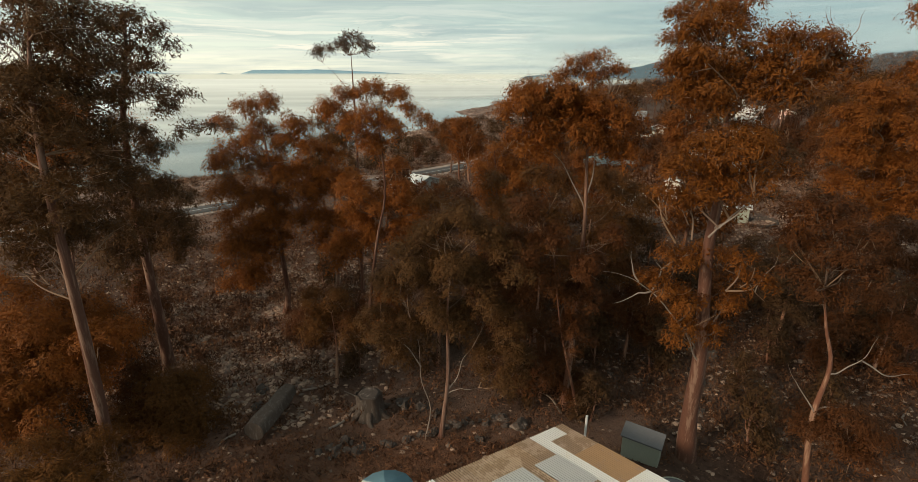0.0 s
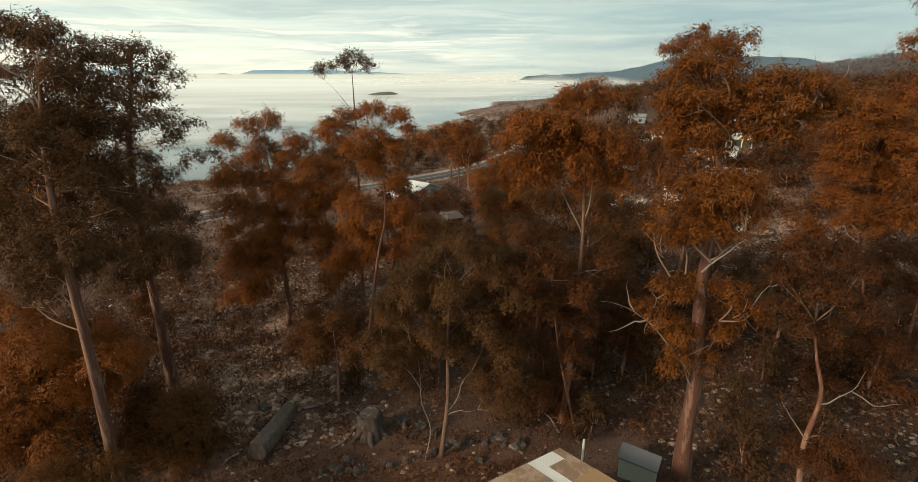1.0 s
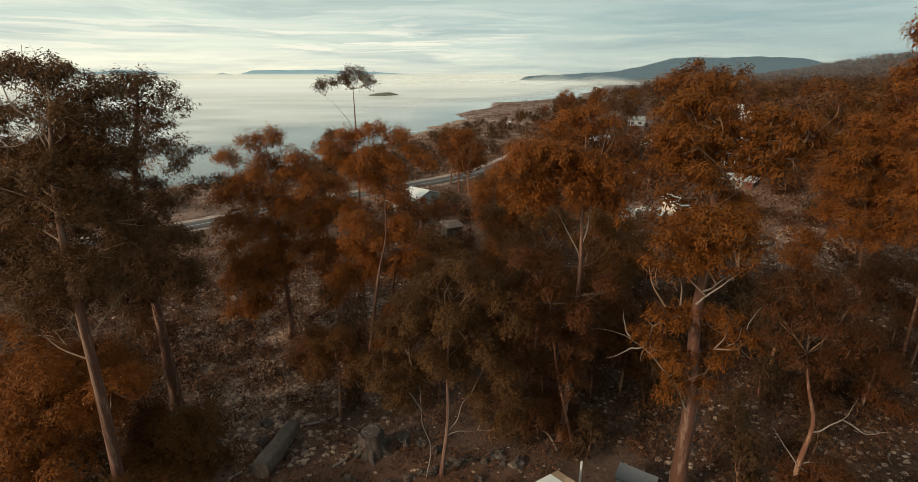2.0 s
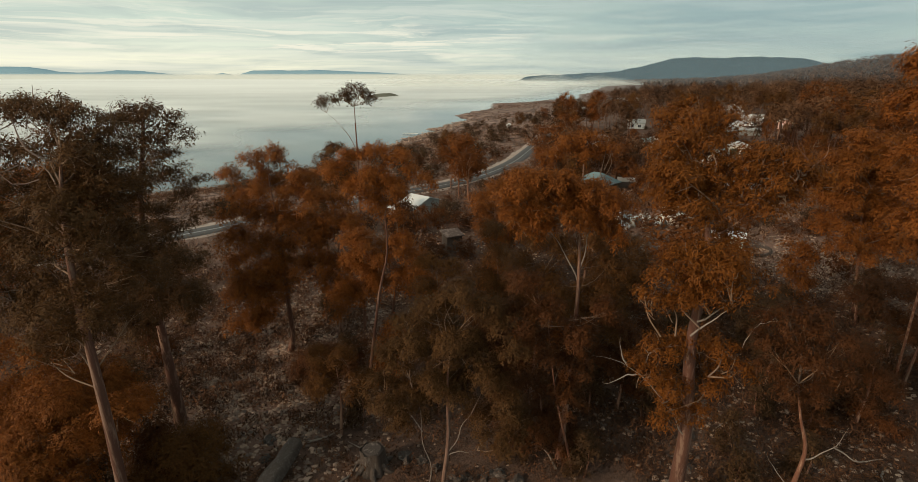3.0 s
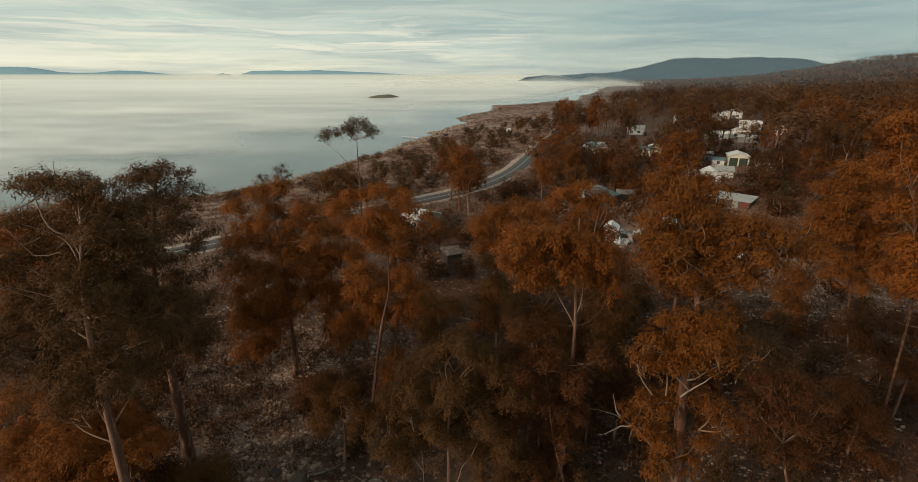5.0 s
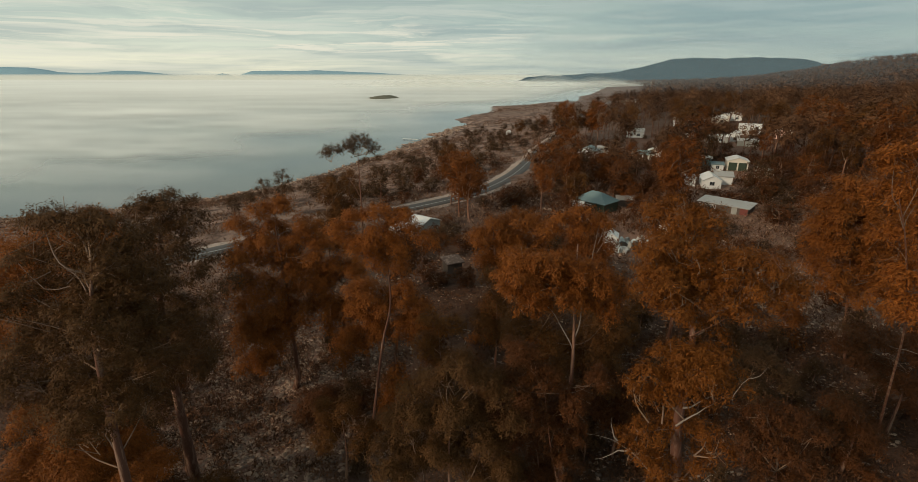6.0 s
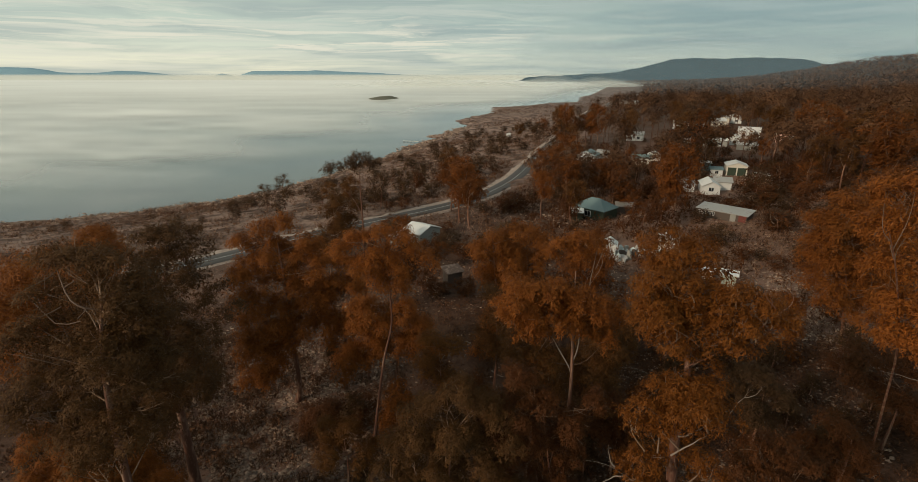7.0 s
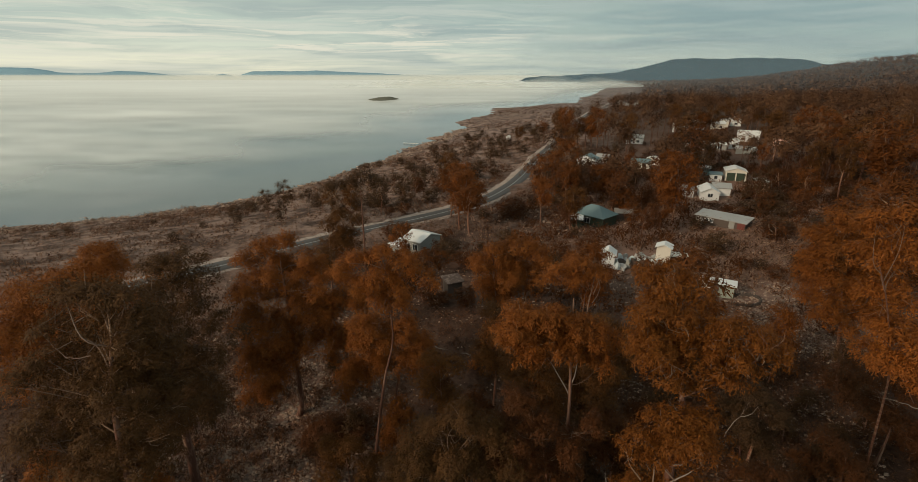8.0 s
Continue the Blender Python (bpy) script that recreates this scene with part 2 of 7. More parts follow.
def tube(points, radii, sides=8, steps=4):
    """A tapered tube along a smoothed line."""
    p = np.asarray(points, float)
    r = np.asarray(radii, float)
    n = (len(p) - 1) * steps + 1
    s = np.linspace(0, len(p) - 1, n)
    i = np.clip(s.astype(int), 0, len(p) - 2)
    f = (s - i)[:, None]
    ext = np.vstack([2 * p[0] - p[1], p, 2 * p[-1] - p[-2]])
    a, b, c, d = ext[i], ext[i + 1], ext[i + 2], ext[i + 3]
    line = 0.5 * (2 * b + (c - a) * f + (2 * a - 5 * b + 4 * c - d) * f ** 2 + (3 * b - a - 3 * c + d) * f ** 3)
    rad = np.interp(s, np.arange(len(p)), r)
    way = np.gradient(line, axis=0)
    way /= np.linalg.norm(way, axis=1, keepdims=True) + 1e-9
    ref = np.where(np.abs(way[:, 2:3]) > 0.8, [[1.0, 0, 0]], [[0, 0, 1.0]])
    u = np.cross(way, ref)
    u /= np.linalg.norm(u, axis=1, keepdims=True) + 1e-9
    v = np.cross(way, u)
    ang = np.arange(sides) * 2 * np.pi / sides
    ring = line[:, None] + rad[:, None, None] * (np.cos(ang)[None, :, None] * u[:, None] + np.sin(ang)[None, :, None] * v[:, None])
    k = np.arange(n - 1)[:, None] * sides
    j = np.arange(sides)[None]
    j2 = (j + 1) % sides
    quads = np.stack([k + j, k + j2, k + sides + j2, k + sides + j], -1).reshape(-1, 4)
    return ring.reshape(-1, 3), quads


def joined(pieces):
    verts, quads, off = [], [], 0
    for v, q in pieces:
        verts.append(np.asarray(v).reshape(-1, 3))
        quads.append(np.asarray(q).reshape(-1, 4) + off)
        off += len(verts[-1])
    return (np.concatenate(verts), np.concatenate(quads)) if verts else (np.zeros((0, 3)), np.zeros((0, 4), int))


def unit(v):
    return v / (np.linalg.norm(v, axis=1, keepdims=True) + 1e-9)


def leaves(rng, centres, radii, counts, size, droop=0.9, flat=0.92, spray=6, slim=0.2, tidy=0.7, hearts=None):
    """Leaf blades, each one a slim wedge, on hanging sprays that clothe rounded clumps round the centres."""
    sprays = np.maximum(1, np.asarray(counts) // spray)
    idx = np.repeat(np.arange(len(centres)), sprays)
    n = len(idx)
    out = unit(rng.normal(0, 1, (n, 3)))
    out[:, 2] = np.abs(out[:, 2]) * 1.15 - 0.35 * rng.random(n)
    out = unit(out)
    p0 = centres[idx] + out * (radii[idx] * np.clip(rng.normal(0.88, 0.12, n), 0.1, 1.12))[:, None] * [1, 1, flat]
    way = out * 0.7 + rng.normal(0, 0.3, (n, 3))
    way[:, 2] -= droop * rng.uniform(0.4, 1.2, n)
    way = unit(way)
    round_way = out if hearts is None else unit(out * 0.6 + 0.9 * unit(p0 - hearts[idx]))
    reach = size * 2.0 * rng.uniform(0.5, 1.3, n)
    i = np.repeat(np.arange(n), spray)
    u = (np.tile(np.arange(spray), n) + rng.random(len(i))) / spray
    p = p0[i] + way[i] * (u * reach[i])[:, None] + rng.normal(0, size * 0.65, (len(i), 3))
    p[:, 2] -= 0.25 * reach[i] * u * u
    a = way[i] + rng.normal(0, 0.4, (len(i), 3))
    a = unit(a - round_way[i] * ((a * round_way[i]).sum(1, keepdims=True) * tidy))
    b = unit(np.cross(a, round_way[i] + rng.normal(0, 0.15, (len(i), 3))))
    s = size * rng.uniform(0.7, 1.5, (len(i), 1))
    verts = np.stack([p - a * s * 0.5 - b * s * slim, p - a * s * 0.35 + b * s * slim, p + a * s * 0.6], 1).reshape(-1, 3)
    normals = np.repeat(unit(round_way[i] + rng.normal(0, 0.22, (len(i), 3))), 3, axis=0)
    return verts, np.arange(len(i) * 3).reshape(-1, 3), normals


# ---- the land ----
SHORE = [(-900, -140), (-420, 20), (-240, 92), (-139, 141), (-112, 153), (-97, 161), (-82, 172), (-71, 189), (-59, 218), (-52, 240), (-41, 266), (-34, 306), (-25, 333), (-17, 349), (-22, 359), (-14, 373), (-9, 401), (8, 438), (-5, 476), (12, 540), (30, 567), (38, 602), (38, 631), (46, 699), (98, 725), (137, 798), (194, 832), (225, 953), (244, 1027), (276, 1083), (334, 1253), (526, 1825), (667, 2230), (760, 3000), (900, 5200)]
LAKE = -4.0


def inland(x, y):
    """Metres from the shore, positive on land."""
    x, y = np.asarray(x, float), np.asarray(y, float)
    best, side = np.full(x.shape, 1e18), np.ones(x.shape)
    for (ax, ay), (bx, by) in zip(SHORE, SHORE[1:]):
        dx, dy = bx - ax, by - ay
        t = np.clip(((x - ax) * dx + (y - ay) * dy) / (dx * dx + dy * dy), 0, 1)
        px, py = x - ax - t * dx, y - ay - t * dy
        d = px * px + py * py
        near = d < best
        side = np.where(near, np.where(dx * py - dy * px < 0, 1.0, -1.0), side)
        best = np.where(near, d, best)
    return side * np.sqrt(best)


def ground_z(x, y, rough=True):
    x, y = np.asarray(x, float), np.asarray(y, float)
    d = inland(x, y)
    if rough:
        d = d + np.clip(np.abs(d) / 10, 0.3, 1) * (1.6 * np.sin(x / 17 + y / 23) + 1.8 * np.sin(x / 7.3 - y / 9.1)) * np.clip(1.5 - d / 60, 0, 1)
    z = np.interp(d, [-200, -30, 0, 20, 60, 100, 140, 180, 400], [-14, -7, -4.1, -1.2, 5.5, 9.3, 12.1, 14.0, 16.5])
    z = np.where(z > LAKE, LAKE + (z - LAKE) * np.clip(1 - (y - 290) / 500, 0.3, 1), z)
    e = np.clip((x - (60 + 0.33 * y)) / 1500, 0, 1.2)
    z = z + 323 * np.clip((2700 - y) / 900, 0.12, 1) * np.where(e < 0.5, e * e, 0.25 + 0.05 * np.tanh((e - 0.5) * 4)) - 1.1 * np.exp(-((x + 17) ** 2 + (y - 33) ** 2) / 90)
    if rough:
        z = z + 0.14 * np.sin(x * 0.9 + 1.3 * np.sin(y * 0.4)) * np.sin(y * 0.8 + x * 0.2) + 0.3 * np.sin(x * 0.21 + 2) * np.sin(y * 0.17)
    return z


def build_ground():
    n, rows = 260, 380
    u = np.linspace(-1, 1, n)
    xs = np.sinh(u * 5.2) / np.sinh(5.2) * 4300 + 6
    v = np.linspace(-0.62, 1, rows)
    ys = np.sinh(v * 5.0) / np.sinh(5.0) * 4850 + 38
    gx, gy = np.meshgrid(xs, ys)
    gz = ground_z(gx, gy)
    verts = np.stack([gx, gy, gz], -1).reshape(-1, 3)
    k = (np.arange(rows - 1)[:, None] * n + np.arange(n - 1)[None]).ravel()
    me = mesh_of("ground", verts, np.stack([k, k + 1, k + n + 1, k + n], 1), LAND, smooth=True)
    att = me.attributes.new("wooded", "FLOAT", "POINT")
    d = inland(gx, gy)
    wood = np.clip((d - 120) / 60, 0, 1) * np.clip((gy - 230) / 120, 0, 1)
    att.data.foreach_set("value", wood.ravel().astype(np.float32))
    att3 = me.attributes.new("bare", "FLOAT", "POINT")
    bare = np.exp(-(((gx - 54) / 14) ** 2 + ((gy - 65) / 7) ** 2)) + 1.0 * np.exp(-(((gx - 36) / 20) ** 2 + ((gy - 76) / 13) ** 2)) + 1.1 * np.exp(-(((gx - 40) / 9) ** 2 + ((gy - 50) / 7) ** 2)) + 0.75 * np.exp(-(((gx - 62) / 40) ** 4 + ((gy - 112) / 32) ** 4)) + 0.5 * np.exp(-(((gx - 100) / 30) ** 2 + ((gy - 190) / 30) ** 2)) + 1.3 * np.exp(-(((gx + 17) / 11) ** 2 + ((gy - 32) / 13) ** 2)) + 0.5 * np.exp(-(((gx + 33) / 9) ** 2 + ((gy - 60) / 9) ** 2))
    att3.data.foreach_set("value", np.clip(bare, 0, 1).ravel().astype(np.float32))
    att4 = me.attributes.new("red_earth", "FLOAT", "POINT")
    att4.data.foreach_set("value", np.clip(np.exp(-(((gx + 2) / 6) ** 2 + ((gy - 17) / 3.2) ** 2)), 0, 1).ravel().astype(np.float32))
    att2 = me.attributes.new("beach", "FLOAT", "POINT")
    att2.data.foreach_set("value", np.maximum(np.clip(1 - np.abs(d - 6) / 26, 0, 1), 0.75 * np.clip(1 - (d - 80) / 50, 0, 1) * (d > -5)).ravel().astype(np.float32))
    return tagged(new("ground", me), "stony brown slope of soil and low scrub running down to a lake", "ground", kind="structure")


def land_material():
    mat = bpy.data.materials.new("stony_soil")
    mat.use_nodes = True
    t = mat.node_tree
    b = t.nodes["Principled BSDF"]
    where = t.nodes.new("ShaderNodeTexCoord").outputs["Object"]
    big = noise_tex(t, where, 0.06, 4.0, 0.6)
    mid = noise_tex(t, where, 0.9, 8.0, 0.75)
    fine = noise_tex(t, where, 3.0, 8.0, 0.8)
    col = ramp(t, mid, [(0.28, (0.022, 0.012, 0.008)), (0.42, (0.056, 0.028, 0.017)), (0.55, (0.105, 0.058, 0.039)), (0.72, (0.042, 0.027, 0.019))])
    col = mixed(t, ramp(t, big, [(0.45, (0, 0, 0)), (0.65, (0.6, 0.6, 0.6))]), col, mixed(t, fine, (0.055, 0.038, 0.030), (0.19, 0.135, 0.11)))
    col = mixed(t, ramp(t, fine, [(0.60, (0, 0, 0)), (0.68, (0.6, 0.6, 0.6))]), col, (0.225, 0.172, 0.145))
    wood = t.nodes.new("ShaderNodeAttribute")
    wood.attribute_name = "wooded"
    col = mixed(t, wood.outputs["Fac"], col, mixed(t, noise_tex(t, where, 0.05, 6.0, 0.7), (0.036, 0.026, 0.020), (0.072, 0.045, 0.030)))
    beach = t.nodes.new("ShaderNodeAttribute")
    beach.attribute_name = "beach"
    col = mixed(t, maths(t, "MULTIPLY", beach.outputs["Fac"], maths(t, "ADD", mid, 0.55), True), col, mixed(t, ramp(t, noise_tex(t, where, 0.16, 7.0, 0.7), [(0.42, (0, 0, 0)), (0.58, (1, 1, 1))]), (0.075, 0.048, 0.037), mixed(t, fine, (0.19, 0.125, 0.098), (0.45, 0.31, 0.25))))
    for key, dull, pale in (("bare", (0.125, 0.070, 0.050), (0.37, 0.23, 0.175)), ("red_earth", (0.10, 0.045, 0.027), (0.25, 0.13, 0.08))):
        spread = t.nodes.new("ShaderNodeAttribute")
        spread.attribute_name = key
        col = mixed(t, maths(t, "MULTIPLY", spread.outputs["Fac"], maths(t, "ADD", mid, 0.4), True), col, mixed(t, fine, dull, pale))
    t.links.new(col, b.inputs["Base Color"])
    b.inputs["Roughness"].default_value = 0.95
    b.inputs["Specular IOR Level"].default_value = 0.15
    bump = t.nodes.new("ShaderNodeBump")
    bump.inputs["Strength"].default_value = 0.8
    bump.inputs["Distance"].default_value = 0.25
    t.links.new(fine, bump.inputs["Height"])
    t.links.new(bump.outputs[0], b.inputs["Normal"])
    return mat


LAND = land_material()
build_ground()


def build_water():
    mat = bpy.data.materials.new("still_lake_water")
    mat.use_nodes = True
    t = mat.node_tree
    b = t.nodes["Principled BSDF"]
    where = t.nodes.new("ShaderNodeTexCoord").outputs["Object"]
    b.inputs["Base Color"].default_value = (0.05, 0.075, 0.08, 1)
    b.inputs["Roughness"].default_value = 0.06
    b.inputs["IOR"].default_value = 1.33
    b.inputs["Specular IOR Level"].default_value = 1.0
    bump = t.nodes.new("ShaderNodeBump")
    bump.inputs["Strength"].default_value = 0.03
    bump.inputs["Distance"].default_value = 0.4
    t.links.new(noise_tex(t, where, 0.03, 3.0, 0.5, (1, 3, 1)), bump.inputs["Height"])
    t.links.new(bump.outputs[0], b.inputs["Normal"])
    v = [(-4700, -1500, LAKE), (4700, -1500, LAKE), (4700, 4900, LAKE), (-4700, 4900, LAKE)]
    tagged(new("water", mesh_of("water", v, [(0, 1, 2, 3)], mat)), "calm pale lake mirroring a cloudy sky", "lake", kind="structure")


build_water()


def mist_material(name, colour):
    """Thin mist; its thickness is stored on the sheet."""
    mat = bpy.data.materials.new(name)
    mat.use_nodes = True
    t = mat.node_tree
    t.nodes.clear()
    out = t.nodes.new("ShaderNodeOutputMaterial")
    where = t.nodes.new("ShaderNodeTexCoord").outputs["Object"]
    far_out = t.nodes.new("ShaderNodeAttribute")
    far_out.attribute_name = "thick"
    puff = noise_tex(t, where, 0.002, 3.0, 0.5)
    thick = maths(t, "MULTIPLY", far_out.outputs["Fac"], maths(t, "ADD", maths(t, "MULTIPLY", puff, 0.3), 0.85), True)
    white = t.nodes.new("ShaderNodeBsdfDiffuse")
    white.inputs[0].default_value = colour
    clear = t.nodes.new("ShaderNodeBsdfTransparent")
    mix = t.nodes.new("ShaderNodeMixShader")
    t.links.new(thick, mix.inputs[0])
    t.links.new(clear.outputs[0], mix.inputs[1])
    t.links.new(white.outputs[0], mix.inputs[2])
    t.links.new(mix.outputs[0], out.inputs[0])
    return mat


MIST = mist_material("lake_mist", (0.93, 0.945, 0.895, 1))
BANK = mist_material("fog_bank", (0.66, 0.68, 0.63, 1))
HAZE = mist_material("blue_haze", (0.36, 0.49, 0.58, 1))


def mist_sheet(name, verts, cols, thick, label, mat=MIST):
    rows = len(verts) // cols
    k = (np.arange(rows - 1)[:, None] * cols + np.arange(cols - 1)[None]).ravel()
    me = mesh_of(name, verts, np.stack([k, k + 1, k + cols + 1, k + cols], 1), mat, smooth=True)
    att = me.attributes.new("thick", "FLOAT", "POINT")
    att.data.foreach_set("value", thick.ravel().astype(np.float32))
    ob = tagged(new(name, me), label, "mist", kind="stuff")
    ob.visible_shadow = False


def value_noise(u, v, seed):
    """Smooth noise from 0 to 1 on a plane."""
    grid = np.random.default_rng(seed).random((64, 64))
    i, j = np.floor(u).astype(int), np.floor(v).astype(int)
    f, g = u - i, v - j
    f, g = f * f * (3 - 2 * f), g * g * (3 - 2 * g)
    near = grid[i % 64, j % 64] * (1 - g) + grid[i % 64, (j + 1) % 64] * g
    far = grid[(i + 1) % 64, j % 64] * (1 - g) + grid[(i + 1) % 64, (j + 1) % 64] * g
    return near * (1 - f) + far * f


def build_mist():
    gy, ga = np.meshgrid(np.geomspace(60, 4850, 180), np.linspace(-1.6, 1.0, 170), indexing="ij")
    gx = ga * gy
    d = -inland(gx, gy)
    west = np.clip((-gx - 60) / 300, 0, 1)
    # uneven thickness imitates clouds mirrored in the lake
    reflection_mottle = value_noise(ga * 3.2, np.log(gy) * 5.5, 3) + 0.55 * value_noise(ga * 8 + 0.3 * np.log(gy), np.log(gy) * 12, 4) + 0.3 * value_noise(ga * 17, np.log(gy) * 22, 5)
    reflection_mottle = (reflection_mottle - reflection_mottle.mean()) * np.clip(1.2 - gy / 1400, 0.12, 1)
    # thickness rises with distance, in place of the depth of mist looked through
    thick = np.clip((d - 6) / 120, 0, 1) * (0.26 + 0.24 * west + (0.62 - 0.2 * west) * np.clip((gy - 500 + 300 * west) / 1500, 0, 1) ** 0.8 + 0.42 * reflection_mottle)
    mist_sheet("lake_mist", np.stack([gx, gy, 0 * gx + LAKE + 1.2], -1).reshape(-1, 3), 170, np.clip(thick, 0, 1), "thin white mist over the lake, mottled to stand in for cloud reflections")
    # upright pale sheet added to raise the short lake's horizon and veil hill feet
    X, Z = np.meshgrid(np.linspace(-4700, 1500, 80), np.linspace(0, 1, 7))
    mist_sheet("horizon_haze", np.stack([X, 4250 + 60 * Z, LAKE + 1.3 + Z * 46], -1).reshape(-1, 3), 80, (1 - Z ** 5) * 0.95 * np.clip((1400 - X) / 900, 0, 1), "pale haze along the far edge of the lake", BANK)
    # upright bluish veils added to imitate haze growing with distance over the land
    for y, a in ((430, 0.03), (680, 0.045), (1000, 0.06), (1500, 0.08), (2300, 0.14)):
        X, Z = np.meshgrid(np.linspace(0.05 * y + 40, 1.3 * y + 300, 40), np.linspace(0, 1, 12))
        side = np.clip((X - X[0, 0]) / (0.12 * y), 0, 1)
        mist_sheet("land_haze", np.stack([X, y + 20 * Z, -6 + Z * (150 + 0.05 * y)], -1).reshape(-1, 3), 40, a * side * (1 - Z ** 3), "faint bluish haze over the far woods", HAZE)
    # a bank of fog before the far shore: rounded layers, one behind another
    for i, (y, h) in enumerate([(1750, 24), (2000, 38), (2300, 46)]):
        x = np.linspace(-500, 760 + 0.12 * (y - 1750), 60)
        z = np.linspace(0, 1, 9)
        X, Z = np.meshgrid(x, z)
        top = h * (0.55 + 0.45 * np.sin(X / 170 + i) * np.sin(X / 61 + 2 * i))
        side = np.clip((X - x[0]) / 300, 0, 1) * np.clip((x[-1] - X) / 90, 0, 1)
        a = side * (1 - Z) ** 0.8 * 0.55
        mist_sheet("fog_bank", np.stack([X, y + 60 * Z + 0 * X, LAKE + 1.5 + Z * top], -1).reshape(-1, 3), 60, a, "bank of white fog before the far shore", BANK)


build_mist()


def far_hill(ridge, y, seed, label, mat=None, deep=0.08):
    """A long low hill that stands out of the lake; ridge: (x, height over the lake)."""
    rng = np.random.default_rng(seed)
    n, rows = 90, 7
    p = np.array(ridge, float)
    x = np.linspace(p[0, 0], p[-1, 0], n)
    wide = p[-1, 0] - p[0, 0]
    u = (x - x[0]) / wide
    top = np.interp(x, p[:, 0], p[:, 1])
    top = (top + 0.022 * p[:, 1].max() * np.interp(u, np.linspace(0, 1, 24), rng.normal(0, 1, 24))) * np.clip(np.minimum(u, 1 - u) * 30, 0, 1)
    verts = []
    for r in range(rows):
        w = r / (rows - 1)
        verts.append(np.stack([x, y + (w - 0.5) * wide * deep * (0.3 + 0.7 * np.sin(np.pi * u)), LAKE - 1 + top * math.sin(math.pi * w)], 1))
    k = (np.arange(rows - 1)[:, None] * n + np.arange(n - 1)[None]).ravel()
    tagged(new("far_hill", mesh_of("far_hill", np.concatenate(verts), np.stack([k, k + 1, k + n + 1, k + n], 1), mat or HAZYHILL, smooth=True)), label, "hill", kind="structure")


# the far hills carry the haze in their pale blue base colour
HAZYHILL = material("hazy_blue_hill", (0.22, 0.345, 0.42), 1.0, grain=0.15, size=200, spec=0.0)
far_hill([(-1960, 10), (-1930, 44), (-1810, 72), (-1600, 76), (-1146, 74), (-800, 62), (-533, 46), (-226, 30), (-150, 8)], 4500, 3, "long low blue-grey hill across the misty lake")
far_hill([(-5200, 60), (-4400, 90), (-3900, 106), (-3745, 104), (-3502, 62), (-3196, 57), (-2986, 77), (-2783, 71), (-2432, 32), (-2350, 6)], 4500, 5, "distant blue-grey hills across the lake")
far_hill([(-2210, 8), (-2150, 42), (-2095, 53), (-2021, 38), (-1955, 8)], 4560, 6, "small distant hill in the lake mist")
far_hill([(-178, 0.6), (-165, 2.6), (-146, 5.6), (-130, 6.6), (-118, 4.0), (-106, 0.6)], 935, 8, "low wooded island in the lake", material("island_scrub", (0.21, 0.205, 0.16), 1.0, grain=0.6, size=14, spec=0.0, bump=0.5), 2.2)


def mountain():
    """The flat-topped mountain behind the far shore."""
    x = np.linspace(300, 4600, 130)
    top = np.interp(x, [300, 440, 471, 593, 813, 1082, 1244, 1345, 1410, 1487, 1974, 2200, 2300, 2361, 2442, 2666, 4600], [-8, -2, 16, 32, 36, 54, 78, 103, 126, 142, 147, 149, 144, 134, 107, 112, 120])
    top = top + 3 * np.sin(x / 61) + 2 * np.sin(x / 23)
    rows = np.linspace(0, 1, 14)
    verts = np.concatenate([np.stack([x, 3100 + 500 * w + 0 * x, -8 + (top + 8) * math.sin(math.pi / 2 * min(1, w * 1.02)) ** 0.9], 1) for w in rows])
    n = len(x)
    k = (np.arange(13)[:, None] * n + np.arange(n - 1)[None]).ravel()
    # the blue of distant haze is mixed into the mountain's base colour
    tagged(new("mountain", mesh_of("mountain", verts, np.stack([k, k + 1, k + n + 1, k + n], 1), material("haze_tinted_mountain", (0.046, 0.084, 0.112), 1.0, grain=0.5, size=25, spec=0.0, bump=0.8, spots=((0.052, 0.090, 0.118), 0.2)), smooth=True)), "flat-topped wooded mountain in blue haze", "mountain", kind="structure")


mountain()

# ---- trees ----
def gnarled(rng, line):
    """A limb's line with bends between its corners."""
    out = [np.array(line[0], float)]
    for a, b in zip(line, line[1:]):
        a, b = np.array(a, float), np.array(b, float)
        for k in (0.33, 0.67):
            out.append(a + (b - a) * k + rng.normal(0, 0.07, 3) * np.linalg.norm(b - a))
        out.append(b)
    return [out[0]] + [0.2 * p + 0.6 * q + 0.2 * r for p, q, r in zip(out, out[1:], out[2:])] + [out[-1]]


def limb_line(rng, a, b, sag=0.12):
    a, b = np.asarray(a, float), np.asarray(b, float)
    d = np.linalg.norm(b - a)
    mid = (a + b) / 2 + rng.normal(0, sag * d, 3) * [1, 1, 0.5] - [0, 0, 0.03 * d]
    return [a, mid, b]


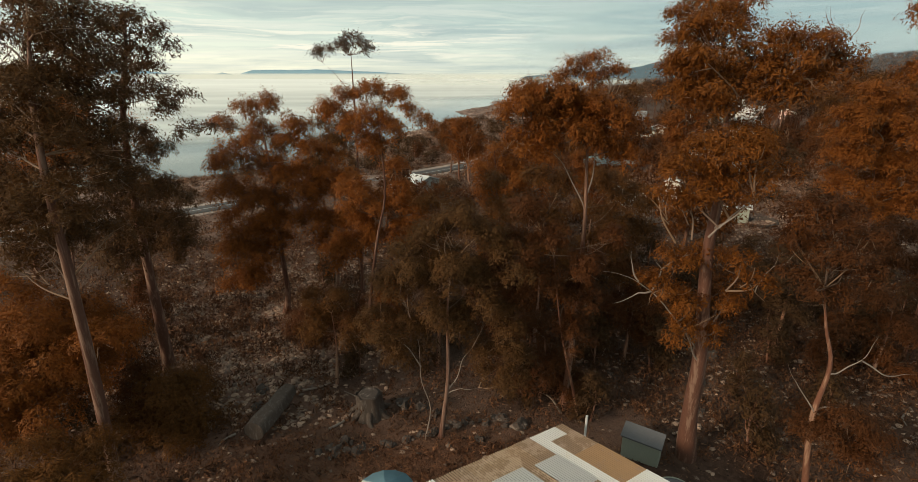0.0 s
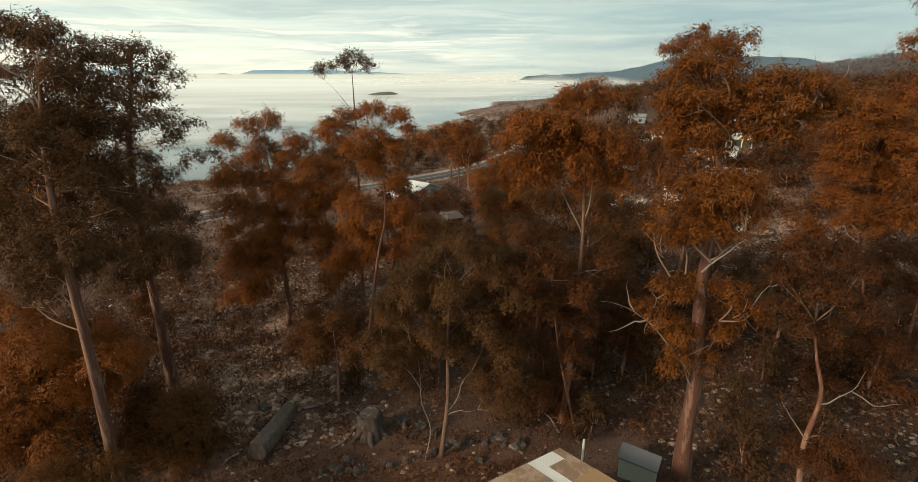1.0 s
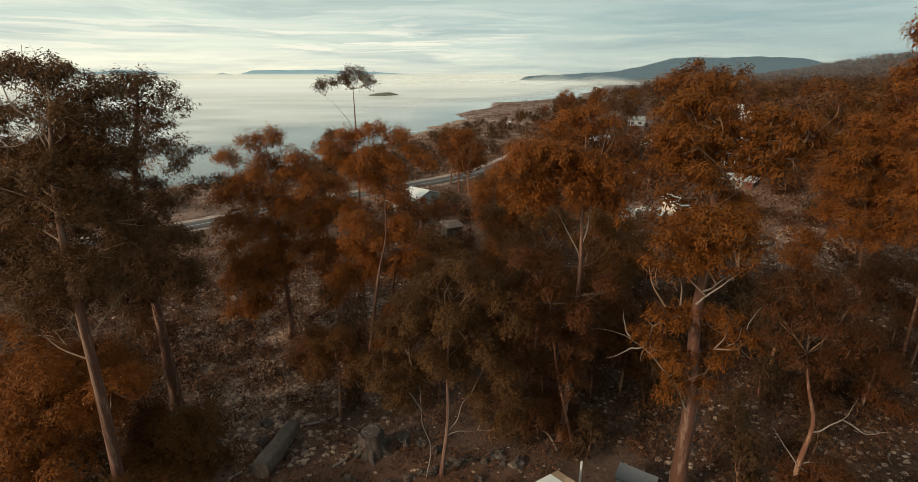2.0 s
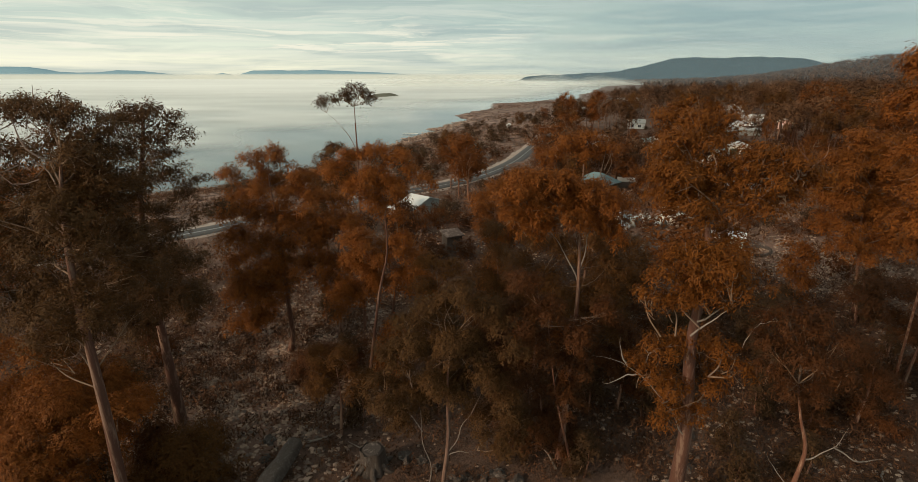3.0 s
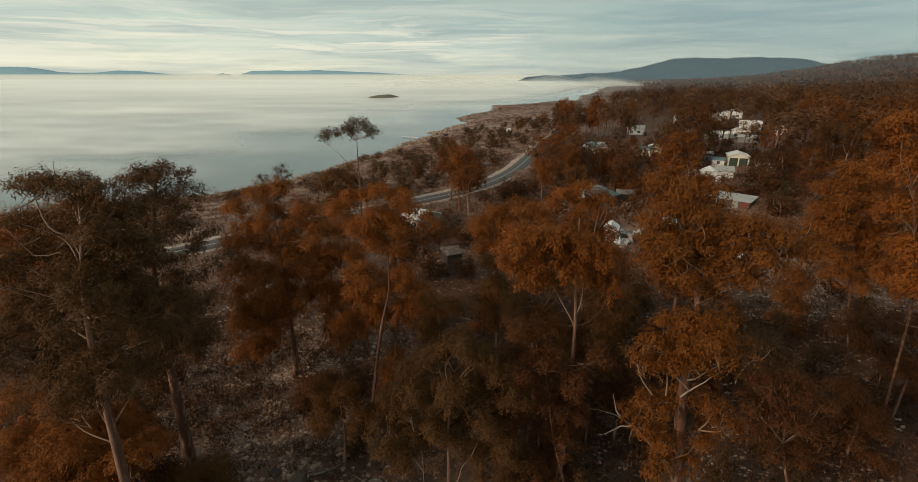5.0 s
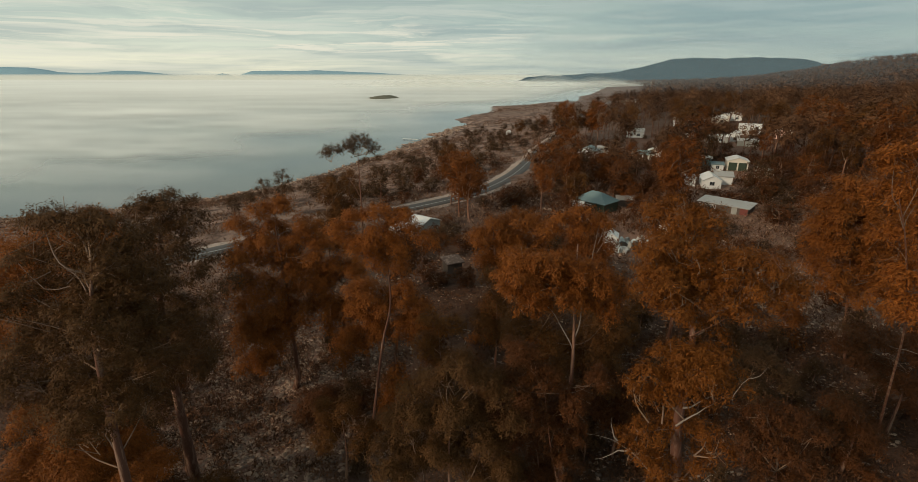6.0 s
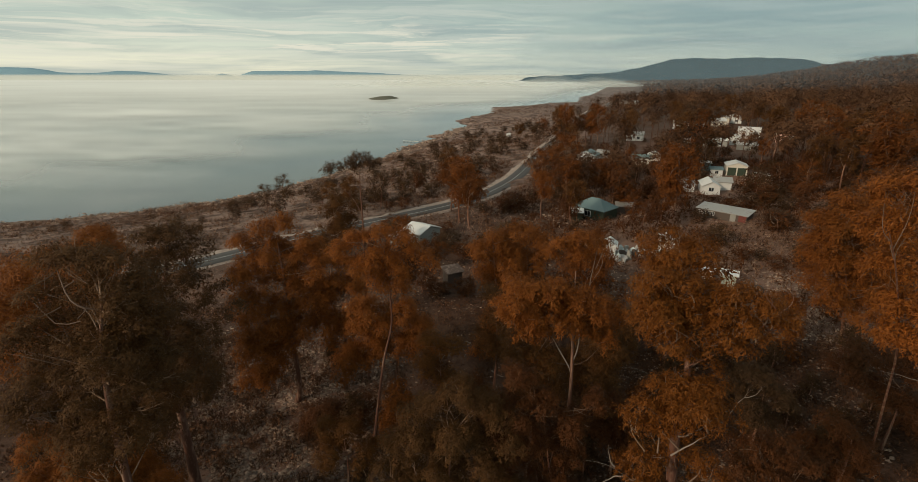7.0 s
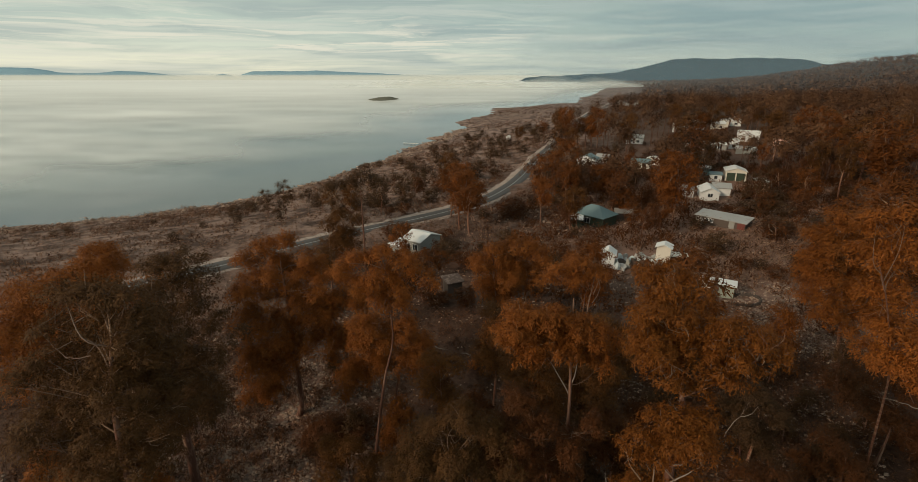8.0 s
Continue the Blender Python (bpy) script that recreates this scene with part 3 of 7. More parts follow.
def crown_of(rng, lobes, size, cover=2.2, back=1.0):
    """Clumps (centre, radius, leaf count, heart of their lobe) for a crown of billowing domes."""
    centres, radii, counts, hearts = [], [], [], []
    for k, (x, y, z, r) in enumerate(lobes):
        m = 10 + int(6.0 * r)
        c = unit(rng.normal(0, 1, (m, 3)))
        c[:, 2] = np.where(rng.random(m) < 0.7, np.abs(c[:, 2]), c[:, 2] * 0.8)
        c = unit(c) * (0.5 + 0.3 * rng.random((m, 1))) * r * [1.12, 1.12, 0.92]
        centres.append(c + [x, y, z - 0.1 * r])
        rr = r * rng.uniform(0.24, 0.44, m)
        radii.append(rr)
        share = rr ** 2 / (rr ** 2).sum()
        counts.append(np.maximum(9, (share * cover * (back if k % 2 else 1.0) * math.pi * r * r / (0.16 * size * size)).astype(int)))
        hearts.append(np.tile([x, y, z - 0.5 * r], (m, 1)))
    return np.concatenate(centres), np.concatenate(radii), np.concatenate(counts), np.concatenate(hearts)


def gum(x, y, kind, thick, trunk, lobes, limbs, label, dense=0.85, front=True):
    """A gum tree on the ground at x, y: trunk line, lobes (x, y, z, radius) and bare limbs, from its foot."""
    rng = np.random.default_rng(int(abs(x * 131 + y * 17)) + len(lobes))
    root = tagged(new("gum_tree"), label, "tree", "gum trees on the slope")
    root.location = (x, y, float(ground_z(x, y)) - 0.1)
    line = [np.array(p, float) for p in trunk]
    if line[0][2] > 0.15:
        low = line[0].copy()
        slope = (line[1] - line[0]) / max(0.5, line[1][2] - line[0][2])
        low = low - slope * low[2] * 0.7
        low[2] = -0.2
        line = [low] + line
    else:
        line[0][2] = -0.2
    k = len(line)
    rad = [thick * (1.25 if i == 0 else 1.0 - 0.86 * (i / (k - 1)) ** 0.8) for i in range(k)]
    part_np("trunk", tube(line, rad, 12), BARK, root, smooth=True)
    spread = max(l[3] for l in lobes) if lobes else 1
    tallest = max(l[2] for l in lobes)
    placed = []
    for i, (lx, ly, lz, r) in enumerate(lobes):
        wide = r * (1.08 if lz > 0.85 * tallest else 1.2)
        placed.append((lx, ly + rng.uniform(-0.25, 0.25) * spread, lz, wide))
        placed.append((lx + rng.normal(0, 0.25) * r, ly + rng.uniform(0.6, 1.5) * spread, lz - rng.uniform(0.0, 0.5) * r, wide * rng.uniform(0.75, 1.0)))
        if lz < 0.92 * tallest and (front or lz > 0.72 * tallest):
            placed.append((lx + rng.normal(0, 0.3) * r, ly - rng.uniform(0.5, 1.2) * spread, lz - rng.uniform(0.2, 0.6) * r, wide * rng.uniform(0.6, 0.9)))
    pts = np.array(line)
    wood = []
    for L in limbs:
        L = gnarled(rng, L)
        n = len(L)
        stout = 0.6 if np.mean([p[2] for p in L]) > 13.0 and kind != "dark" else 1.0
        wood.append(tube(L, [stout * min(thick, 0.26) ** 0.6 * (0.09 - 0.085 * i / max(1, n - 1)) for i in range(n)], 7))
    fork = np.concatenate([pts[len(pts) // 3:]] + [np.array(L) for L in limbs])
    fine = np.concatenate([a + (b - a) * np.linspace(0, 1, 6)[:, None] for a, b in zip(fork, fork[1:])]) if len(fork) > 1 else fork
    size = 0.052 + 0.0025 * y + 0.0006 * max(0, abs(x) - 12)
    centres, radii, counts, hearts = crown_of(rng, placed, size, dense * 1.55, 0.7)
    arm = min(thick, 0.24)
    twigs = []
    for n_lobe, (lx, ly, lz, r) in enumerate(placed):
        c = np.array([lx, ly, lz])
        near = fine
        d = np.linalg.norm((near - c) + [0, 0, 0.9 * r], axis=1)
        a = near[d.argmin()]
        bough = [tube(limb_line(rng, a, c), [arm * 0.15, arm * 0.11, arm * 0.05], 6)]
        for _ in range(3):
            e = c + rng.normal(0, 0.5 * r, 3)
            bough.append(tube(limb_line(rng, a + (c - a) * rng.uniform(0.35, 0.9), e), [arm * 0.085, arm * 0.06, arm * 0.03], 4, 2))
        if n_lobe % 2 == 0 and np.linalg.norm(a - c) < 5 and c[2] - a[2] > 0.35 * math.hypot(c[0] - a[0], c[1] - a[1]) - 0.2:
            part_np("bough", joined(bough), LIMB, root, "pale smooth bough", smooth=True)
        for _ in range(3):
            b = c + unit(rng.normal(0, 1, (1, 3)))[0] * r * [0.95, 0.95, 0.8]
            twigs.append(tube(gnarled(rng, [c + (b - c) * 0.25, b]), [0.014, 0.012, 0.010, 0.006], 3, 1))
    for w in wood:
        high = w[0][:, 2].mean() > 13.0
        part_np("limb", w, BARK if high else DEADWOOD, root, "" if high else "bare pale limb", smooth=True)
    tagged(part_np("fine_branching", joined(twigs), LIMB, root), "thin pale twigs showing through the leaves", kind="stuff")
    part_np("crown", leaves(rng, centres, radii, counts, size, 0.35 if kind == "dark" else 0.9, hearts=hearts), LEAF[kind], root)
    return root


gum(-13.9, 15.5, "sage", 0.29,
    [(0, 0, 0.6), (0.6, -0.3, 7.1), (0.9, -0.5, 11.1), (1, -0.5, 14), (1.3, -0.5, 16.4), (1.7, -0.5, 18.1)],
    [(-0.6, 0.5, 19.2, 0.8), (0.3, 0.5, 19.3, 0.7), (1.1, 0.5, 19.2, 0.8), (1.9, 0.5, 19, 0.7), (2.4, 0.5, 18.5, 0.6), (-1, 0.5, 18, 0.8), (0.3, 0.5, 18, 0.8), (1.5, 0.5, 17.8, 0.8), (-1.6, 0.5, 16.7, 0.9), (-0.4, 0.5, 16.6, 0.9), (0.7, 0.5, 16.5, 0.8), (1.8, 0.5, 16.9, 0.8)]
    + [(2.7, 0.5, 17.6, 0.5), (-1.5, 0.5, 15.2, 0.9), (-0.2, 0.5, 15.1, 0.9), (1.3, 0.5, 15.3, 0.8), (-2.3, 0.5, 13.6, 1), (1.3, 0.5, 13.9, 0.7), (-0.3, 0.5, 13.2, 0.9), (-1.8, 0.5, 12.4, 0.9), (2.4, -0.8, 18.1, 0.6), (1.5, -0.8, 16.8, 0.7), (2.3, -0.8, 16.3, 0.6), (2.5, -0.8, 15.3, 0.5), (2.2, -0.8, 18.6, 0.5),
     (-1.3, 0.7, 12.6, 0.8), (-0.2, 0.7, 12.0, 0.9), (0.9, 0.7, 11.6, 0.7), (-1.1, 0.7, 10.9, 0.9), (2.3, 0.7, 13.6, 0.6), (2.4, 0.7, 15.0, 0.6), (1.9, 0.7, 16.4, 0.6), (0.6, 0.7, 17.0, 0.7), (-0.5, 0.7, 15.2, 0.8), (1.8, 0.7, 18.0, 0.6), (2.8, 0.7, 17.1, 0.5), (1.4, -1.3, 13.7, 0.6), (1.9, -1.3, 12.8, 0.5), (0.5, -1.3, 12.5, 0.7), (1.7, -1.3, 15.4, 0.6), (2.5, -1.3, 13.8, 0.4)],
    [], "tall pale-barked gum tree with a dense olive crown", dense=0.62)
gum(-16.5, 24.0, "sage", 0.27,
    [(0, 0, 0.1), (1, -1.5, 7.7), (1.8, -2.5, 12.3), (2.4, -3, 15.6), (3.1, -3, 18.3), (3.3, -3, 19.6)],
    [(3.2, -3.6, 19.3, 0.7), (4.1, -3.6, 19.2, 0.7), (2.4, -3.6, 19, 0.6), (4.7, -3.6, 18.6, 0.5), (5.1, -3.6, 18.3, 0.2), (3.4, -3.6, 18.2, 0.7), (2.4, -3.6, 17.8, 0.7), (4.1, -3.6, 17.6, 0.5), (3.3, -3.6, 16.8, 0.7), (2.3, -3.6, 16.5, 0.7), (4.3, -3.6, 17, 0.4), (5.2, -3.6, 16.6, 0.4)]
    + [(5.3, -3.6, 15.1, 0.5), (4.7, -3.6, 16.1, 0.4), (2.7, -3.6, 15.1, 0.7), (1.4, -3.6, 14.1, 0.8), (3.6, -3.6, 14.4, 0.7), (2, -3.6, 13.1, 0.9), (3.8, -3.6, 12.9, 0.7), (0.7, -3.6, 11.6, 0.8), (2.4, -3.6, 11.2, 0.8), (3.7, -3.6, 11.2, 0.7), (1, -3.6, 9.6, 0.8)],
    [], "slender gum tree with tiered dark olive crown", dense=0.75)
gum(-25.5, 27.0, "rust", 0.2,
    [(0, 0, 6.1), (1, 0, 10.5), (1.7, -0.5, 14.1)],
    [(0.3, -0.5, 15.2, 2.1), (2.5, -0.5, 15.9, 1.8), (4.5, -0.5, 15.5, 1.7), (-1.5, -0.5, 14.1, 2.2), (0.8, -0.5, 13.5, 2.3), (3.3, -0.5, 13.3, 1.9), (-3.4, -0.5, 12.5, 2.5), (-1.2, -0.5, 11.2, 2.1), (4.8, -0.5, 13.7, 1.4)],
    [], "gum tree with orange-brown crown beside taller trees", dense=0.4)
gum(-31.1, 38.0, "rust", 0.1,
    [(0, 0, 10.1), (0.7, 0, 12.8)],
    [(0.9, 0, 13.7, 1.4), (-0.2, 0, 12.5, 1.3), (1.6, 0, 12.5, 1.3)],
    [], "young gum tree with rounded rust-brown crown")
gum(-17.6, 25.0, "sage", 0.15,
    [(0, 0, 0), (0.3, 0, 5.0), (0.5, 0, 9.5)],
    [(2.0, -0.5, 11.8, 1.0), (0.9, -0.5, 11.3, 0.8), (2.9, -0.5, 11.3, 0.8), (0.2, -0.5, 10.0, 0.9), (1.6, -0.5, 10.2, 1.0), (3.0, -0.5, 10.0, 0.7), (0.9, -0.5, 8.9, 0.8), (2.5, -0.5, 8.9, 0.8)],
    [], "rounded dark gum tree among taller ones")
gum(-18.8, 17.5, "rust", 0.12,
    [(0, 0, -0.2), (0.7, 0, 3.2), (1.4, 0, 5.3)],
    [(1.7, 0, 6.2, 1.7), (0.2, 0, 5.3, 1.7), (2.6, 0, 5, 1.2), (1, 0, 7.2, 1.5), (4.1, 0, 6.7, 1.2), (-1.1, 0, 5.8, 1.9), (0.8, 0, 4.1, 1.5)],
    [], "low bushy gum sapling with rusty foliage")
gum(-13.5, 12.6, "olive", 0.08,
    [(0, 0, 1.6), (0.4, 0, 3.4)],
    [(0.5, 0, 4.3, 1), (-0.3, 0, 3.9, 0.9), (1.1, 0, 3.7, 0.8), (-0.8, 0, 4.9, 1)],
    [], "low brown bushy sapling")
gum(-14.5, 20.0, "olive", 0.1,
    [(0, 0, -1.9), (0.3, 0, 1)],
    [(-0.1, 0, 2.4, 1.6), (0.9, 0, 1.3, 1.4), (-1.2, 0, 1, 1.5), (1.2, 0, -0.4, 1.5)],
    [], "dark bushy sapling under the gum trees")
gum(-14.1, 35.5, "rust", 0.26,
    [(0, 0, -2.7), (0.6, -0.5, 2), (0.7, -1, 6), (0.7, -1, 10.4), (0.5, -1, 13.7), (0.5, -1, 15.5)],
    [(1.1, -1.3, 16.4, 1), (-0.5, -1.3, 16.2, 1), (-2, -1.3, 15.1, 1), (2.6, -1.3, 15.1, 1.1), (0.2, -1.3, 14.6, 1.1), (1.7, -1.3, 13.8, 1.1), (-1.7, -1.3, 13.3, 1.2), (-3, -1.3, 12.3, 0.8), (3.5, -1.3, 13.5, 0.9), (-0.3, -1.3, 12.3, 1.2), (1.8, -1.3, 11.7, 1.2), (-2.6, -1.3, 10.6, 1)]
    + [(-1, -1.3, 9.9, 1.2), (3, -1.3, 10.7, 1), (0.7, -1.3, 9.4, 1.1), (-2.9, -1.3, 8.5, 0.8), (-2.3, -1.3, 6.9, 1), (2, -1.3, 8.5, 0.9), (-1.6, -1.3, 5.9, 1.1), (-2.6, -1.3, 3.8, 1), (-0.9, -1.3, 4.5, 0.9), (0.4, -1.3, 7, 0.9), (-0.9, -1.3, 8.0, 1.0), (-0.3, -1.3, 6.1, 1.0), (-1.6, -1.3, 3.8, 0.9), (-3.3, -1.3, 6.0, 0.9), (0.5, -1.3, 8.4, 0.9)],
    [], "gum tree with orange-brown billowing crown")
gum(-10.4, 31.0, "moss", 0.09,
    [(0, 0, -4.1), (0.1, 0, -1.1), (0.2, 0, 0.8)],
    [(0.3, 0, 1.7, 1.4), (-0.8, 0, 0.5, 1.3), (1, 0, 0.3, 1.4), (2.8, 0, 1.7, 1.2)],
    [], "young bushy gum with brown-green leaves")
gum(-13.6, 46.0, "olive", 0.2,
    [(0, 0, -3.7), (0.4, 0, 5.7), (0.6, 0, 13)],
    [(2, 0, 15, 1.1), (3.5, 0, 14.6, 0.9), (0.6, 0, 14.3, 0.8), (2.1, 0, 13.1, 1.3), (0.6, 0, 12.1, 1.2), (-0.1, 0, 10, 1.1)],
    [], "slender gum tree with dull olive crown")
gum(-8.1, 37.8, "dark", 0.15,
    [(0, 0, 3.9), (0.3, -0.2, 13.4), (0.3, -0.2, 17.1), (0.3, -0.2, 19.1)],
    [(-2, -0.1, 19.4, 0.5), (-1.3, -0.1, 19.5, 0.4), (-2.3, -0.1, 19.2, 0.3), (0, -0.1, 20.1, 0.6), (1, -0.1, 20, 0.5), (-0.6, -0.1, 19.8, 0.4), (0.6, -0.1, 20.3, 0.4), (1.6, -0.1, 19.6, 0.4), (-0.1, -0.1, 19.5, 0.4), (1.2, -0.1, 19.4, 0.3)],
    [[(0.3, -0.2, 15.7), (-1, -0.2, 17.8), (-1.8, -0.2, 18.6)], [(0.3, -0.2, 15.3), (-0.5, -0.2, 15.9), (-1.1, -0.2, 16.7)], [(0.3, -0.2, 14.9), (-0.4, -0.2, 15.1), (-1, -0.2, 15.7)]], "tall lone gum tree with a flat umbrella crown")
gum(-6.0, 29.0, "rust", 0.15,
    [(0, 0, 2.3), (0.8, 0, 7.4), (1.5, -0.3, 10.4), (1.5, -0.5, 13.2), (1.3, -0.5, 15.8)],
    [(1, -0.3, 16.7, 0.9), (-0.4, -0.3, 16.3, 0.9), (2.4, -0.3, 16.3, 0.9), (-1.6, -0.3, 15.6, 0.8), (0.9, -0.3, 15.3, 1), (3.1, -0.3, 15.6, 0.6), (-0.5, -0.3, 14.7, 0.9), (2.1, -0.3, 14.7, 0.8), (3.9, -0.3, 15.1, 0.6), (4.5, -0.3, 14.8, 0.3), (0.8, -0.3, 13.7, 0.9)],
    [], "gum tree with rounded orange-brown crown")
gum(-10.2, 37.0, "rust", 0.22,
    [(0, 0, -1.6), (0.3, 0, 3.7), (0.5, 0, 9)],
    [(0.7, -1.5, 12.8, 1), (0.2, -1.5, 11.1, 1.1), (-0.7, -1.5, 9.6, 1.1), (1.9, -1.5, 11, 1.1), (-0.4, -1.5, 7.9, 1.1), (1.7, -1.5, 7.7, 1.1), (-0.2, -1.5, 6.1, 0.9)],
    [], "gum tree with hanging rust-brown foliage")
gum(-5.0, 32.0, "rust", 0.2,
    [(0, 0, 3), (0.3, 0, 5.6), (0.9, 0, 8.2)],
    [(0.9, -1, 12.1, 0.8), (1.2, -1, 10.4, 1), (-0.4, -1, 9.5, 1), (2.1, -1, 9.1, 0.9), (2.8, -1, 7.7, 1), (1.1, -1, 7.7, 1), (-0.9, -1, 7.3, 1), (-3.1, -1, 6.3, 1), (-1.5, -1, 10.7, 0.9), (-2.2, -0.5, 10.1, 1.1), (-1.3, -0.5, 8.2, 1.1), (-2.7, -0.5, 6.7, 1.0)],
    [], "gum tree with dense rust-brown foliage")
gum(-0.8, 19.0, "sage", 0.17,
    [(0, 0, 0.6), (0.3, -0.2, 3.5), (0.3, -0.3, 6.5), (0.4, -0.3, 8.9)],
    [(0.8, 0.2, 10.9, 0.9), (-0.2, 0.2, 10.1, 0.9), (1.9, 0.2, 10.3, 0.8), (-1.3, 0.2, 9.2, 0.9), (2.8, 0.2, 9.2, 0.8), (0.6, 0.2, 9.1, 1), (-2.3, 0.2, 8, 0.8), (-0.7, 0.2, 7.7, 0.9), (1.8, 0.2, 8, 0.9), (-2.8, 0.2, 6.4, 0.7), (-1.5, 0.2, 6, 0.8), (0.4, 0.2, 6.4, 0.9)]
    + [(2.6, 0.2, 6.3, 0.9), (3.2, 0.2, 4.3, 0.8), (1.9, 0.2, 4.4, 0.7), (-2.1, 0.2, 4.9, 0.6)],
    [[(-0.8, -0.2, 0.1), (-0.9, -0.2, 4.4), (-1.4, -0.2, 7)], [(0.3, -0.2, 2.9), (0.9, -0.2, 4.4), (1.4, -0.2, 5.1)], [(-0.9, -0.2, 4.1), (-1.7, -0.2, 5.3), (-2.2, -0.2, 5.8)], [(0.3, -0.2, 2.7), (0.9, -0.2, 3), (1.7, -0.2, 3)]], "broad weeping gum with moss-brown drooping foliage")
gum(5.5, 21.3, "rust", 0.23,
    [(0, 0, 0.7), (0.1, -0.1, 3.8), (0.2, -0.1, 7.3), (0.2, -0.1, 10.4), (0.1, 0, 13), (0, 0, 16.2)],
    [(-1.9, -1.3, 15.8, 0.7), (-2.9, -1.3, 15.6, 0.7), (-0.9, -1.3, 15.7, 0.7), (-3.6, -1.3, 15.1, 0.5), (-0.1, -1.3, 15.3, 0.4), (-2.1, -1.3, 14.9, 0.6), (-1.1, -1.3, 14.8, 0.6), (-0.3, 1.9, 16.9, 0.6), (0.8, 1.9, 17, 0.7), (1.7, 1.9, 16.6, 0.5), (-1, 1.9, 16.4, 0.5), (0.6, 1.9, 16.3, 0.6), (-1.3, -0.8, 15.6, 0.7), (-0.1, -0.8, 15.2, 0.7), (0.9, -0.8, 14.9, 0.6), (-2.5, -0.8, 15.4, 0.7), (-0.5, -0.8, 14.3, 0.7), (-2.0, -0.8, 14.4, 0.6), (0.7, -0.8, 13.9, 0.5), (-2.6, -0.7, 15.6, 0.7), (-1.4, -0.7, 15.0, 0.7), (0.6, -0.7, 15.1, 0.7), (1.7, -0.7, 14.6, 0.6), (-0.3, -0.7, 14.4, 0.7), (-3.0, -0.7, 13.9, 0.6), (-1.9, -0.7, 13.5, 0.6), (1.4, -0.7, 13.5, 0.6)],
    [[(0.2, 0, 10.5), (-0.9, 0, 12.7), (-1.9, 0, 13.7)], [(0.2, 0, 11.2), (0.4, 0, 13), (0.9, 0, 14.5)]], "tall gum tree with pale forking limbs and russet crown")
gum(5.9, 20.4, "moss", 0.13,
    [(0, 0, 0.6), (-1.1, -0.2, 5), (-1.7, -0.2, 8.8)],
    [(-2.8, -0.1, 11, 0.8), (-3.2, -0.1, 9.5, 0.8), (-1.6, -0.1, 9.8, 0.8), (-4.1, -0.1, 8.5, 0.7), (-1.8, -0.1, 7.9, 0.8), (-0.1, -0.1, 8.5, 0.8), (-0.3, -0.1, 6.9, 0.8), (0.9, -0.1, 9.7, 0.6), (-3.2, -0.1, 7.2, 0.8), (-0.7, -0.1, 5.2, 0.8)],
    [], "bushy gum tree with dark russet foliage")
gum(4.8, 46.0, "rust", 0.24,
    [(0, 0, -0.3), (-1, 0, 5.8), (-1.5, 0, 10.9)],
    [(-0.9, 0, 10.4, 1.5), (1.4, 0, 11.1, 1.5), (3.5, 0, 10.1, 1.2), (-2.7, 0, 9.2, 1.2), (0.3, 0, 8.5, 1.6), (3.3, 0, 8.2, 1), (-2, 0, 6.6, 1.2), (-0.2, 0, 5.9, 1.2)],
    [], "gum tree with billowing russet crown")
